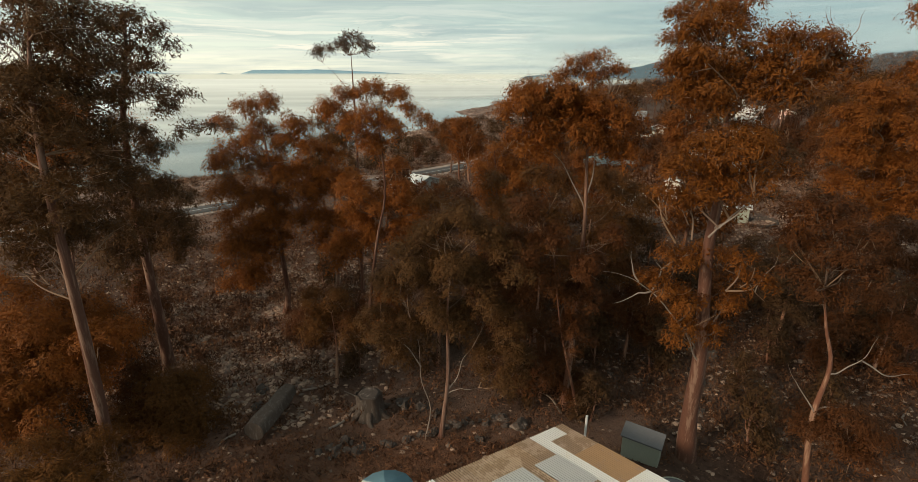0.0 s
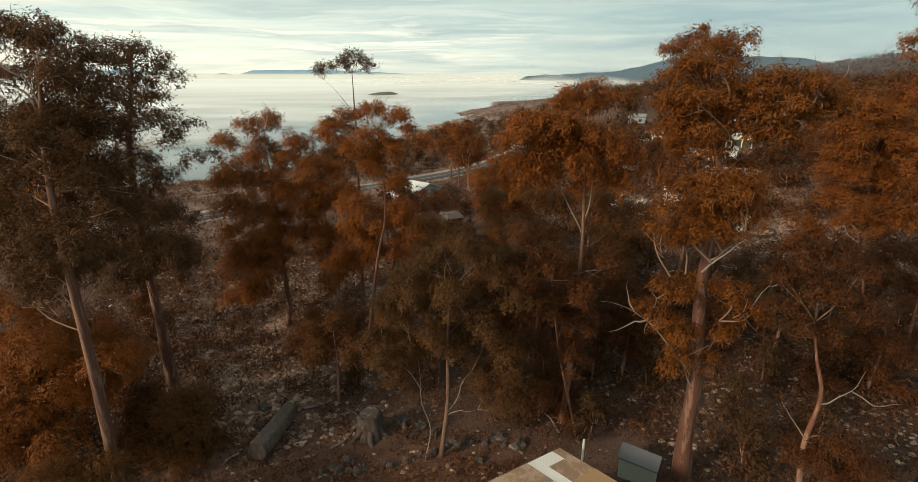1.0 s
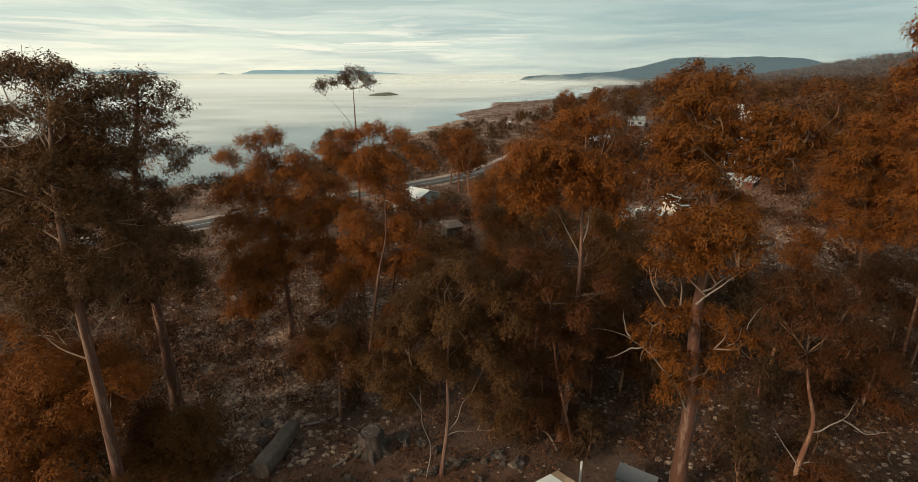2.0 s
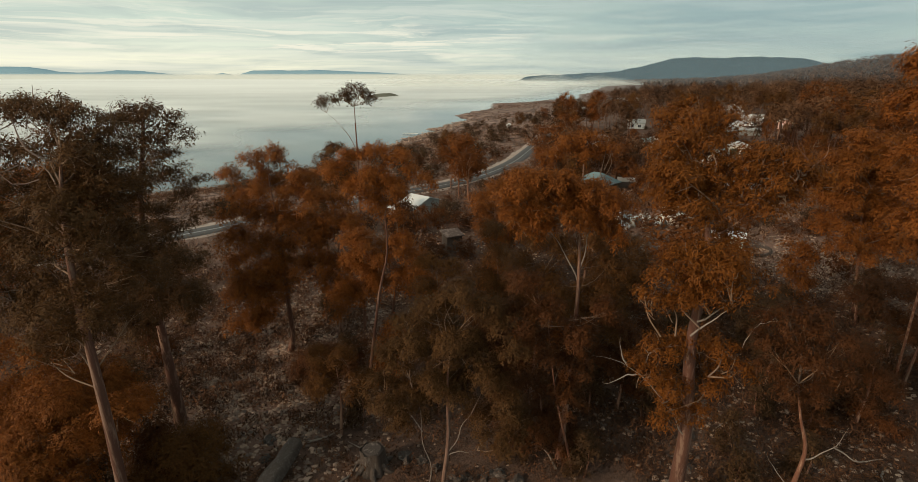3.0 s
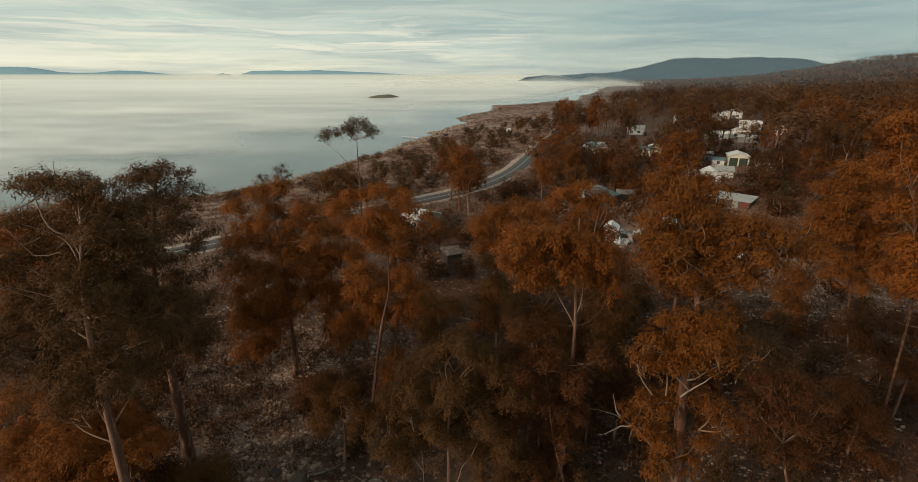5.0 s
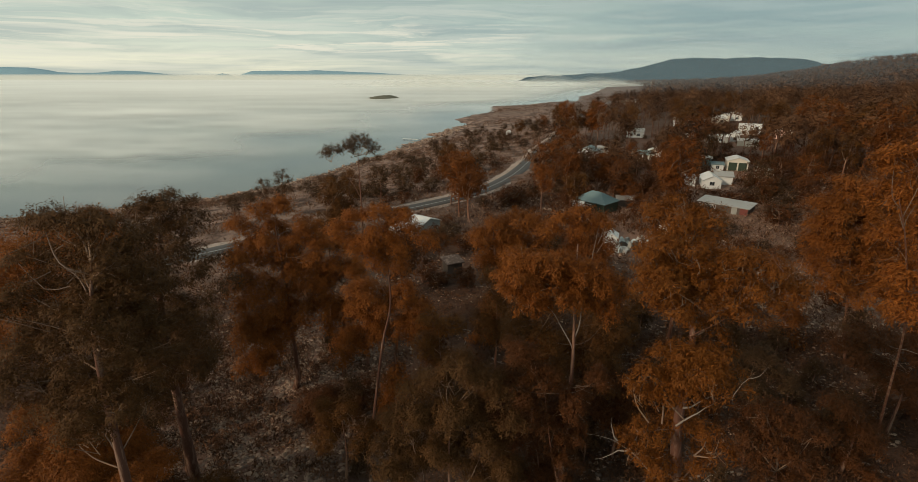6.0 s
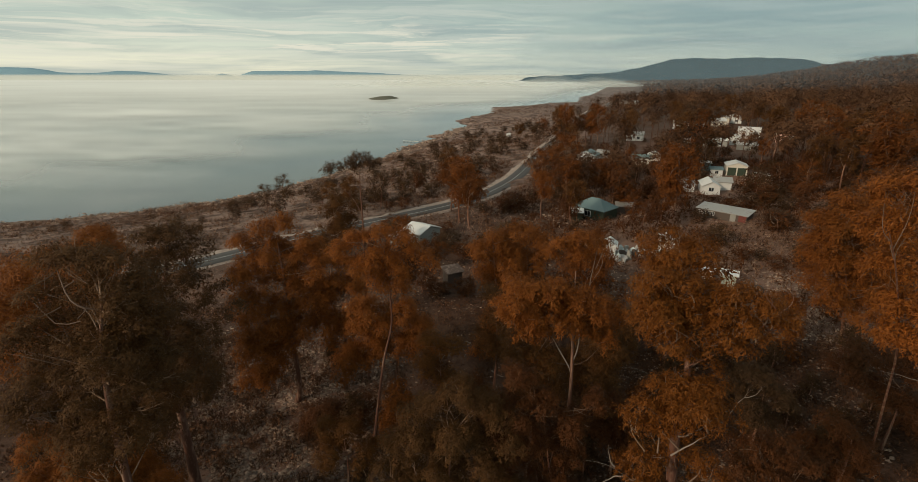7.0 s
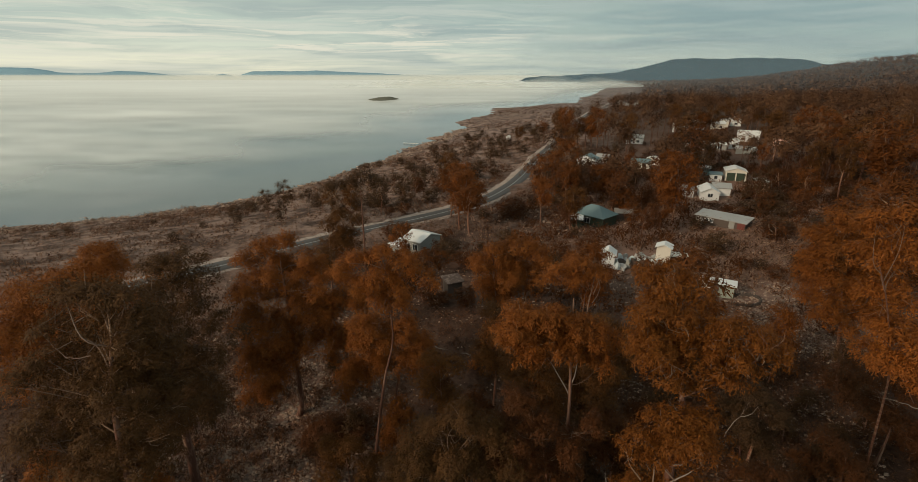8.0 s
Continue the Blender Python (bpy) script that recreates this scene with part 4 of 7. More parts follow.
gum(10.1, 17.4, "amber", 0.38,
    [(0, 0, -1.1), (-0.4, -0.4, 2.7), (-0.7, -0.9, 5.8), (-1.3, -1.4, 9.2), (-1.5, -1.6, 11), (-1.4, -1.6, 13.2), (-1.2, -0.6, 15.2), (-1.3, 0.1, 17.2)],
    [(-2, -2.9, 14.4, 0.6), (-2.7, -2.9, 14.1, 0.6), (-1.2, -2.9, 14.1, 0.6), (-3.4, -2.9, 13.5, 0.5), (-1.9, -2.9, 13.3, 0.7), (-0.9, -2.9, 13.2, 0.5), (-3.7, -2.9, 12.7, 0.4), (-2.7, -2.9, 12.6, 0.6), (-1.5, -2.9, 12.7, 0.5), (-0.5, -2.9, 13.6, 0.3), (-2.6, -1.7, 10.2, 0.6), (-2.8, -1.7, 9, 0.6)]
    + [(-1.8, -1.7, 8.5, 0.6), (-0.3, -1.7, 10.1, 0.5), (0.3, -1.7, 9.3, 0.5), (-0.4, -1.7, 8.5, 0.5), (-1.4, -1.7, 10.2, 0.5), (-2.1, -1.7, 7.4, 0.6), (-0.7, -1.7, 7.2, 0.5), (-1.8, 0.9, 18.5, 0.6), (-1, 0.9, 18.3, 0.5), (-2.4, 0.9, 18.1, 0.5), (-0.4, 0.9, 17.9, 0.3), (-1.5, 0.9, 18.8, 0.3)]
    + [(-2.6, -1, 17.6, 0.6), (-1.8, -1, 17.5, 0.5), (-3.3, -1, 17.3, 0.4), (-2.7, -1, 16.7, 0.6), (-1.7, -1, 16.7, 0.5), (-3.2, -1, 16.4, 0.4), (-1.1, -1, 17.1, 0.3), (-2.1, -1, 15.8, 0.5), (-3, -1, 15.6, 0.4), (-0.4, -1.7, 17.3, 0.5), (0.3, -1.7, 17.2, 0.5), (-0.9, -1.7, 17, 0.4)]
    + [(0.9, -1.7, 16.8, 0.4), (0, -1.7, 16.6, 0.5), (-0.7, -1.7, 16.3, 0.4), (1.4, -1.7, 16.9, 0.2), (0.8, -1.7, 16.3, 0.3), (-2.0, 0.2, 17.4, 0.7), (-0.8, 0.2, 17.5, 0.7), (-2.4, 0.2, 16.6, 0.6), (-1.2, 0.2, 16.3, 0.8), (-0.1, 0.2, 16.5, 0.6), (-1.7, 0.2, 18.1, 0.7), (-0.8, 0.2, 18.3, 0.7), (-0.2, -1.6, 16.9, 0.6), (0.8, -1.6, 17.1, 0.6), (1.6, -1.6, 16.6, 0.5), (-0.7, -1.6, 16.3, 0.5), (0.4, -1.6, 16.2, 0.5), (-2.6, -1.5, 15.9, 0.6), (-1.9, -1.5, 15.3, 0.4), (-1.3, -1.5, 15.9, 0.5), (-3.0, -1.5, 16.7, 0.6), (-0.6, -1.5, 14.5, 0.4), (-0.3, -1.5, 15.7, 0.6)],
    [[(-1.5, -1.4, 14.2), (-0.7, -2.2, 15.5), (0.2, -2.4, 16.2)], [(-1.6, -1.4, 14.7), (-1, -1.8, 15.6), (-0.7, -2.2, 16.4)], [(-1, -2, 15.6), (-0.4, -2.4, 16.1), (-0.2, -2.4, 16.8)], [(-0.7, 0.1, 14.8), (-2, 0.1, 15.6), (-2.5, 0.1, 16.3)]]
    + [[(0.3, -2.4, 16.4), (0.7, -2.4, 16.8), (0.6, -2.4, 17.4), (0.3, -2.4, 18)], [(0.7, -2.4, 16.8), (1.1, -2.4, 17.2), (1.3, -2.4, 17.9)], [(0.7, -2.4, 17.2), (0.4, -2.4, 17.5), (0.2, -2.4, 18)], [(-1.5, -1.8, 11.3), (-0.9, -2.5, 12.4), (-0.5, -2.8, 13.5)]]
    + [[(-0.8, -1, 5.9), (-1.8, -1, 7.3), (-3, -1, 8.6), (-3.7, -1, 9.1), (-4.9, -1, 9.4)], [(-3, -1, 8.6), (-2.7, -1, 9.5), (-3, -1, 9.8)], [(-3, -1, 8.6), (-3.6, -1, 8.4), (-4.4, -1, 8.1)], [(-3.5, -1, 9), (-3.8, -1, 9.6), (-3.9, -1, 10.2)]]
    + [[(-2.2, -2.8, 11.3), (-1.6, -3.1, 12.1), (-1.2, -3.2, 12.6)], [(-0.8, -1, 5.6), (-1.7, -1.4, 7.1), (-2.4, -1.6, 7.9)]], "giant old gum tree with smooth pinkish trunk and amber crown", dense=0.72, front=False)
gum(12.6, 13.8, "moss", 0.16,
    [(0, 0, 1.8), (-0.5, 0, 5.1), (-0.3, 0.1, 7.2), (-0.7, 0.2, 8.6), (-1.1, 0.2, 10)],
    [(-2.1, 0.1, 12.5, 0.6), (-1.2, 0.1, 12.5, 0.6), (-0.2, 0.1, 11.8, 0.5), (-2.5, 0.1, 11.6, 0.5), (-1.5, 0.1, 11.4, 0.6), (-0.4, 0.1, 10.9, 0.6), (-1.9, 0.1, 10.4, 0.4), (-0.8, 0.1, 9.9, 0.4), (0.4, -0.2, 5.4, 0.7), (-0.3, -0.2, 4.9, 0.6), (1.5, -0.2, 4.9, 0.6), (1, -0.2, 3.9, 0.7)],
    [[(-0.3, 0, 7), (0.6, 0, 7.5), (0.9, 0, 8.4)], [(0.6, 0, 7.5), (1.8, 0, 6.9), (2.5, 0, 7)], [(-0.4, 0, 5.3), (-1.2, 0, 6.4), (-1.8, 0, 7.4)], [(-0.5, 0, 5.5), (0.2, 0, 5), (1, 0, 4.7)]]
    + [[(-0.4, 0, 5.6), (0.3, 0, 5.7), (0.9, 0, 5.1)]], "storm-broken gum tree with bare twisted silver branches", front=False)
gum(26.6, 25.3, "rust", 0.105,
    [(0, 0, 1.4), (-2.1, -1.8, 6.9), (-5, -4.3, 12.3), (-8.3, -6.5, 17), (-9.7, -7.1, 19.1)],
    [(-8.8, -5.6, 20.5, 0.7), (-7.7, -5.6, 20.7, 0.8), (-7.5, -5.6, 19.1, 1.0), (-8.4, -5.6, 18.9, 0.7), (-7.2, -5.6, 17.2, 0.9), (-5.9, -5.6, 15.1, 1.0), (-7.1, -5.6, 15.5, 0.7), (-6.8, -5.6, 13.9, 0.8), (-5.1, -5.6, 13.0, 0.9)],
    [[(-4.3, -5.3, 11.1), (-5.2, -5.3, 12.8), (-6.1, -5.3, 14.1), (-6.7, -5.3, 14.6), (-7.0, -5.3, 14.4)], [(-4.0, -5.3, 10.8), (-4.9, -5.3, 11.1), (-5.7, -5.3, 11.4), (-6.6, -5.3, 11.7)]], "tall gum tree with broad russet crown and thin dead twigs")
gum(34.3, 38.0, "rust", 0.28,
    [(0, 0, 0.4), (-0.9, 0, 5.4), (-1.8, 0, 10.1)],
    [(-1.7, 1, 14.6, 1.3), (0.8, 1, 14, 1.3), (-3.2, 1, 13.2, 1.2), (-0.1, 1, 12.2, 1.4), (2.6, 1, 12.2, 1.4), (-2.1, 1, 11, 1.3), (-3.9, 1, 10.1, 0.9), (1.1, 1, 9.7, 1.4), (0.1, 1, 8.1, 1.2), (-2.4, 1, 8.1, 1), (3.2, 1, 8.6, 1.3), (2.5, 1, 6.5, 1.1), (-3.1, 0.0, 15.1, 1.1), (-4.1, 0.0, 13.2, 1.1), (-1.5, 0.0, 14.6, 1.1), (-1.7, 0.0, 12.8, 1.3), (-3.4, 0.0, 10.4, 1.2), (-0.7, 0.0, 9.9, 1.3), (-3.2, 0.0, 7.7, 1.1), (1.1, 0.0, 6.9, 1.3), (-1.2, 0.0, 6.0, 1.1), (0.1, 0.0, 12.3, 1.2), (-4.2, 0.0, 11.8, 1.0)],
    [], "gum tree with pinkish stem and russet crown")
gum(-26.0, 30.0, "rust", 0.16,
    [(0, 0, 0), (0.3, 0, 6), (0.6, 0, 11)],
    [(2.1, 0, 16.5, 1), (0.9, 0, 15.6, 0.9), (3, 0, 15.7, 0.8), (1.7, 0, 14.8, 0.9)],
    [], "gum tree with orange-brown dome of leaves")
gum(2.7, 33.0, "olive", 0.13,
    [(0, 0, 0), (0.2, 0, 5.1), (0.1, 0, 8.6)],
    [(-0.3, 0, 10.1, 1.0), (0.2, 0, 8.2, 1.1), (-0.8, 0, 6.4, 1.0), (0.7, 0, 5.7, 1.0)],
    [], "dark olive gum tree in the understorey")
gum(10.6, 30.0, "olive", 0.12,
    [(0, 0, 0), (0.2, 0, 5.0), (0.1, 0, 8.4)],
    [(-0.7, 0, 9.9, 1.0), (0.7, 0, 9.1, 1.0), (-0.9, 0, 7.8, 1.0), (0.8, 0, 6.8, 1.0), (0.1, 0, 5.3, 1.0)],
    [], "dense dark gum tree in the understorey")
gum(9.7, 25.0, "moss", 0.1,
    [(0, 0, 0), (0.2, 0, 3.0), (0.1, 0, 5.0)],
    [(-0.6, 0, 5.9, 1.0), (0.6, 0, 4.7, 0.9), (-0.7, 0, 3.9, 0.9), (0.7, 0, 2.7, 0.9)],
    [], "bushy dark gum in the understorey")
gum(8.8, 31.0, "olive", 0.1,
    [(0, 0, 0), (0.2, 0, 4.0), (0.1, 0, 6.8)],
    [(-0.5, 0, 8.0, 0.9), (0.5, 0, 5.8, 1.0), (-0.8, 0, 4.9, 1.0), (0.7, 0, 3.5, 0.9)],
    [], "slim dark gum tree in the understorey")
gum(19.9, 27.0, "dark", 0.12,
    [(0, 0, 0), (0.2, 0, 3.0), (0.1, 0, 5.1)],
    [(-0.3, 0, 6.0, 1.0), (-1.1, 0, 4.8, 0.9), (1.1, 0, 4.8, 0.8), (0.1, 0, 3.0, 1.0)],
    [[(-3.2, -2.0, 4.6), (-2.9, -2.0, 5.6), (-2.5, -2.0, 6.2), (-2.1, -2.0, 7.1)], [(-2.5, -2.0, 6.2), (-1.8, -2.0, 6.4), (-1.3, -2.0, 7.1)]], "low brown gum tree on the slope")
gum(29.5, 27.5, "moss", 0.1,
    [(0, 0, 0), (0.2, 0, 3.0), (0.1, 0, 5.0)],
    [(-3.3, 0.0, 7.6, 0.9), (-3.8, 0.0, 6.4, 0.9), (-0.7, 0.0, 4.9, 1.0), (1.1, 0.0, 3.6, 1.1), (-2.1, 0.0, 5.3, 0.8), (0.4, 0.0, 6.7, 1.1), (-1.7, 0.0, 7.2, 0.9), (2.7, 0.0, 1.4, 1.0)],
    [], "dark russet gum bush on the stony slope")
gum(23.7, 24.0, "moss", 0.12,
    [(0, 0, 0), (0.2, 0, 2.4), (0.1, 0, 4.0)],
    [(-0.6, 0, 4.7, 0.9), (0.9, 0, 3.1, 1.0), (-0.9, 0, 2.7, 0.9), (0.8, 0, 1.0, 0.9)],
    [], "low russet gum tree on the slope")
gum(-1.3, 26.0, "olive", 0.12,
    [(0, 0, 0), (0.2, 0, 5.3), (0.1, 0, 9.0)],
    [(0.5, 0, 7.5, 0.8), (-0.9, 0, 9.1, 0.8), (-0.4, 0, 10.6, 0.7), (0.8, 0, 10.2, 0.8)],
    [], "dark gum tree behind a weeping gum")
gum(4.4, 25.5, "olive", 0.11,
    [(0, 0, 0), (0.2, 0, 5.0), (0.1, 0, 9.0)],
    [(-0.3, 0.0, 11.6, 0.8), (1.2, 0.0, 11.3, 0.8), (3.2, 0.0, 11.4, 0.8), (4.3, 0.0, 10.5, 0.8), (-1.0, 0.0, 9.7, 0.9), (0.5, 0.0, 9.3, 0.9), (3.9, 0.0, 8.7, 0.9), (-0.5, 0.0, 7.6, 0.9), (1.5, 0.0, 7.2, 0.8), (4.7, 0.0, 6.7, 0.8)],
    [], "dark russet gum tree behind a taller one")
gum(4.3, 22.0, "moss", 0.1,
    [(0, 0, 0), (0.2, 0, 2.2), (0.1, 0, 3.7)],
    [(-0.6, 0, 4.4, 0.9), (0.4, 0, 2.4, 0.9), (-1.2, 0, 1.6, 0.9), (1.5, 0, 1.2, 0.9)],
    [], "dark bushy gum under the taller trees")
gum(-7.1, 24.0, "olive", 0.1,
    [(0, 0, 0), (0.2, 0, 2.7), (0.1, 0, 4.7)],
    [(0.4, 0, 5.5, 0.8), (-0.6, 0, 4.3, 0.8), (1.1, 0, 3.9, 0.8), (-1.0, 0, 5.5, 0.7)],
    [], "low dark gum on the stony slope")
gum(-19.7, 19.0, "rust", 0.12,
    [(0, 0, 0), (0.2, 0, 4.5), (0.1, 0, 7.6)],
    [(-0.7, 0, 8.9, 0.9), (0.6, 0, 8.3, 0.9), (-1.1, 0, 6.7, 0.9), (0.5, 0, 6.0, 0.9), (2.1, 0, 7.3, 0.8), (-1.5, 0, 4.3, 0.9)],
    [], "bushy olive-brown gum among taller trees")
gum(12.5, 45.0, "wood", 0.14,
    [(0, 0, 0), (0.2, 0, 4.0), (0.3, 0, 7.5)],
    [(-0.8, 0.0, 10.1, 1.2), (1.0, 0.0, 10.8, 1.2), (0.4, 0.0, 8.7, 1.3), (-1.2, 0.0, 8.3, 1.1), (2.0, 0.0, 9.0, 1.0)],
    [], "russet gum tree between taller ones")

# ---- trees further off: a few forms, copied ----
def wild_tree(kind, seed, height, label, size=0.42, wide=1.0, bare=0.45):
    rng = np.random.default_rng(seed)
    root = tagged(new("gum_tree" if height > 7 else "shrub"), label, "tree" if height > 7 else "shrub", "gum trees of the wood" if height > 7 else "shrubs of the heath")
    line = [np.array([0, 0, -0.5]), np.array([rng.normal(0, 0.3), rng.normal(0, 0.3), height * 0.4]), np.array([rng.normal(0, 0.7), rng.normal(0, 0.7), height * 0.85])]
    part_np("trunk", tube(line, [height * 0.016, height * 0.011, height * 0.004], 6), BARK, root, smooth=True)
    lobes = []
    mid, tall, broad = height * (0.5 + 0.5 * bare - 0.03), height * 0.5 * (1 - bare), height * 0.17 * wide
    for i in range(12):
        up = 1 - 2 * (i + 0.5) / 12
        a = i * 2.4 + rng.uniform(-0.5, 0.5)
        out = math.sqrt(1 - up * up) * rng.uniform(0.75, 1.1) * (1.0 if up > -0.3 else 0.8)
        r = height * 0.085 * wide * rng.uniform(0.8, 1.3)
        lobes.append((broad * out * math.cos(a) + line[2][0] * 0.7, broad * out * math.sin(a) + line[2][1] * 0.7, mid + up * tall * 0.8, r))
    for l in lobes[::2]:
        part_np("bough", tube(limb_line(rng, line[1] + (line[2] - line[1]) * rng.uniform(0, 0.8), l[:3]), [0.11, 0.08, 0.04], 4, 2), LIMB, root, smooth=True)
    c, r, n, h = crown_of(rng, lobes, size, 1.25)
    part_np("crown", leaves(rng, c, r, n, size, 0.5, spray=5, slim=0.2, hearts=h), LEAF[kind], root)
    return root


FORMS = [
    wild_tree("wood", 11, 15, "russet-crowned gum tree in open woodland"),
    wild_tree("wood", 12, 13, "bushy gum tree with rust-brown crown", wide=1.25, bare=0.3),
    wild_tree("olive", 13, 16, "olive-brown gum tree in open woodland"),
    wild_tree("moss", 14, 9, "small rounded gum tree with mossy brown crown", wide=1.3, bare=0.25),
    wild_tree("dark", 15, 11, "dark scrubby tree near the lake", wide=1.1, bare=0.25),
    wild_tree("dark", 16, 4.5, "dark rounded shrub on open heath", size=0.36, wide=1.7, bare=0.12),
    wild_tree("moss", 17, 5.0, "bushy brown shrub on open ground", size=0.38, wide=1.6, bare=0.12),
]
USED = [False] * len(FORMS)


def plant(form, x, y, scale=1.0, turn=0.0):
    if form == 4 and 11 * scale < 6.6:
        form, scale = 5, scale * 11 / 4.5
    if form == 3 and 9 * scale < 6.0:
        form, scale = 6, scale * 9 / 5.0
    m = pose(x, y, float(ground_z(x, y)) - 0.1, 0, 0, turn)
    if not USED[form]:
        USED[form] = True
        FORMS[form].matrix_basis = m
        FORMS[form].scale = (1, 1, 1)
        return FORMS[form]
    ob = copy_thing(FORMS[form], m)
    low = 0.65 if form > 4 else 1.0
    ob.scale = (scale, scale, low * scale * (0.9 + 0.2 * ((x * 7.3 + y * 3.1) % 1.0)))
    return ob


def grove(trees):
    """Trees by form, place and scale."""
    for form, x, y, s in trees:
        plant(form, x, y, s, (x * 47 + y * 3) % 360)


def stand(trees):
    """Trees by form, place and height in metres."""
    for form, x, y, h in trees:
        plant(form, x, y, h / (15.0, 13.0, 16.0, 9.0, 11.0)[form], (x * 47) % 360)


grove([(0, 50, 36, 0.7), (1, 19, 39, 0.8), (0, 23.5, 41, 0.5), (1, 60, 42, 0.75), (3, 40, 46, 0.5), (0, 14, 47, 0.55), (1, 22, 47, 0.35), (2, 58, 48, 0.75), (1, 4, 50, 0.8), (3, 28, 50, 0.35), (3, -8, 52, 0.7), (1, 8, 53, 0.8), (0, 70, 54, 0.75), (3, -20, 56, 0.9), (1, 66, 62, 0.75), (1, -5.5, 66, 0.4), (1, -17, 68, 0.6)])
grove([(3, -9.5, 68, 0.5), (3, -32, 70, 0.7), (4, 36, 222, 0.7), (2, 62, 232, 0.9), (0, 42, 245, 0.8), (2, 51, 264, 0.8), (2, 57, 285, 0.9), (4, 67, 312, 0.9), (2, 78, 348, 0.8), (4, 90, 378, 0.9)])
# trees of the village and the shore: place and height in metres
stand([(4, 66, 108, 6.8), (4, 70, 112, 6.7), (4, 63, 99, 6.7), (4, 60, 93, 5), (1, 38, 88, 7), (1, 32, 86, 6), (3, 22, 88, 7), (4, 55, 80, 5), (3, 44, 100, 7), (1, 70, 96, 9), (4, 76, 104, 7), (2, 82, 112, 12), (0, 90, 118, 13)])
stand([(4, 43, 65, 3.0), (3, 49, 65, 4.0), (4, 66, 85, 5.5), (2, 21, 87, 10.5), (0, 2, 88, 10.7), (0, 16, 91, 10.2), (4, 64, 91, 5.5), (0, 83, 91, 10.5), (1, 42, 92, 13.8), (1, 0, 94, 13.0), (4, -59, 96, 3.4), (4, 59, 97, 5.2), (1, 34, 97, 6.2), (3, 32, 99, 9.7), (0, 88, 100, 19.7), (4, 5, 103, 3.9), (3, 40, 104, 6), (0, 24, 106, 11)])
stand([(1, 46, 110, 9.6), (1, 0, 110, 13.5), (4, -61, 110, 2.1), (1, 36, 112, 9), (4, 75, 115, 7.0), (4, 12, 115, 3.4), (4, -55, 115, 3.3), (4, -103, 118, 2.9), (4, -49, 120, 8.1), (4, -102, 121, 3.6), (4, -45, 122, 9.4), (4, -14, 122, 5.1), (0, 52, 122, 10), (2, 99, 123, 19.1), (1, 27, 124, 14.6), (4, -20, 124, 6.2), (4, -81, 124, 2.4), (4, -8, 125, 6.2), (4, -25, 128, 5.5), (4, 66, 130, 7.3)])
stand([(3, -12, 132, 6.0), (4, -30, 134, 4.5), (1, 48, 135, 7.5), (0, 102, 136, 18.4), (0, 86, 138, 9), (4, -63, 139, 5.2), (2, 105, 143, 16.1), (0, 104, 147, 17.6), (2, -3, 149, 12.0), (2, 102, 158, 16.8), (4, 2, 158, 6.5), (4, 68, 165, 7.8), (4, -46, 168, 6.5)])
stand([(4, -7, 172, 8.3), (4, 8, 176, 6.0), (1, 41, 187, 9), (4, -18, 188, 6.1), (2, 38, 192, 13), (0, 43, 200, 15), (1, 57, 203, 18.2), (1, 47, 212, 15), (2, 52, 215, 15), (2, 132, 221, 14.5), (0, 48, 225, 16.8), (4, -38, 226, 5.3), (4, 132, 228, 17.6), (4, -43, 229, 5.2), (4, -47, 231, 5.2), (2, 102, 235, 17.1), (2, 131, 243, 16.3), (4, 114, 248, 16.1), (2, 77, 250, 12.7)])
stand([(1, 42.6, 93.6, 12.5), (1, 19.8, 113, 11.9), (3, 24.2, 110.6, 10.5), (3, 27.4, 109.7, 7.2), (1, 40.4, 121.8, 8.2), (3, 32.6, 82.5, 6.5), (3, 64.5, 103, 6.1), (3, 61, 93.5, 6.1), (3, 62.2, 87, 6.8), (3, 35.4, 111.6, 7.6), (1, 68.1, 142, 8.3), (2, 82.3, 102.9, 13), (0, 88, 100.4, 14.5), (3, 82, 111.7, 8.2), (3, 73.8, 110, 6.6), (1, 1.9, 93.1, 12.4), (0, -1.9, 106.9, 12.7)])
stand([(3, 26.0, 65.2, 4.6), (1, -9.6, 76.0, 6.6), (3, -4.0, 76.5, 4.2), (3, -6.5, 73, 4.4), (3, 0.9, 57.8, 3.0), (3, -1.6, 57.2, 2.6), (3, -2.6, 55.5, 3.6), (3, 0.6, 56.0, 4.2), (3, -4.6, 57.5, 4.6), (3, -7.6, 68.5, 5.0), (1, -2.9, 67.5, 5.0), (2, -23.2, 100, 10.1), (4, -19.3, 115.4, 9.4), (4, -14.6, 125, 8.4), (4, -27, 104, 8.5), (2, -30, 110, 9.0), (4, -10, 133, 7.5), (4, -4, 140, 7.0), (4, 3, 147, 7.5), (4, 6, 160, 7.0), (4, -22, 140, 6.8), (4, -12, 150, 7.2), (4, -2, 168, 7.0), (4, 12, 188, 7.5), (4, 18, 205, 8.0), (4, 2, 200, 7.0), (4, -35, 120, 7.0), (4, -40, 105, 6.7), (2, 28, 230, 11.0)])
# unseen gum trees added behind the viewpoint to cast shade on the near slope
grove([(0, -2, -20, 1.0), (0, -20, -16, 1.0), (2, 10, -14, 0.9), (0, 4, -9, 0.8), (0, -30, -8, 1.0), (1, 14, -6, 0.8), (0, 22, -2, 0.8), (1, 30, 0, 0.8)])

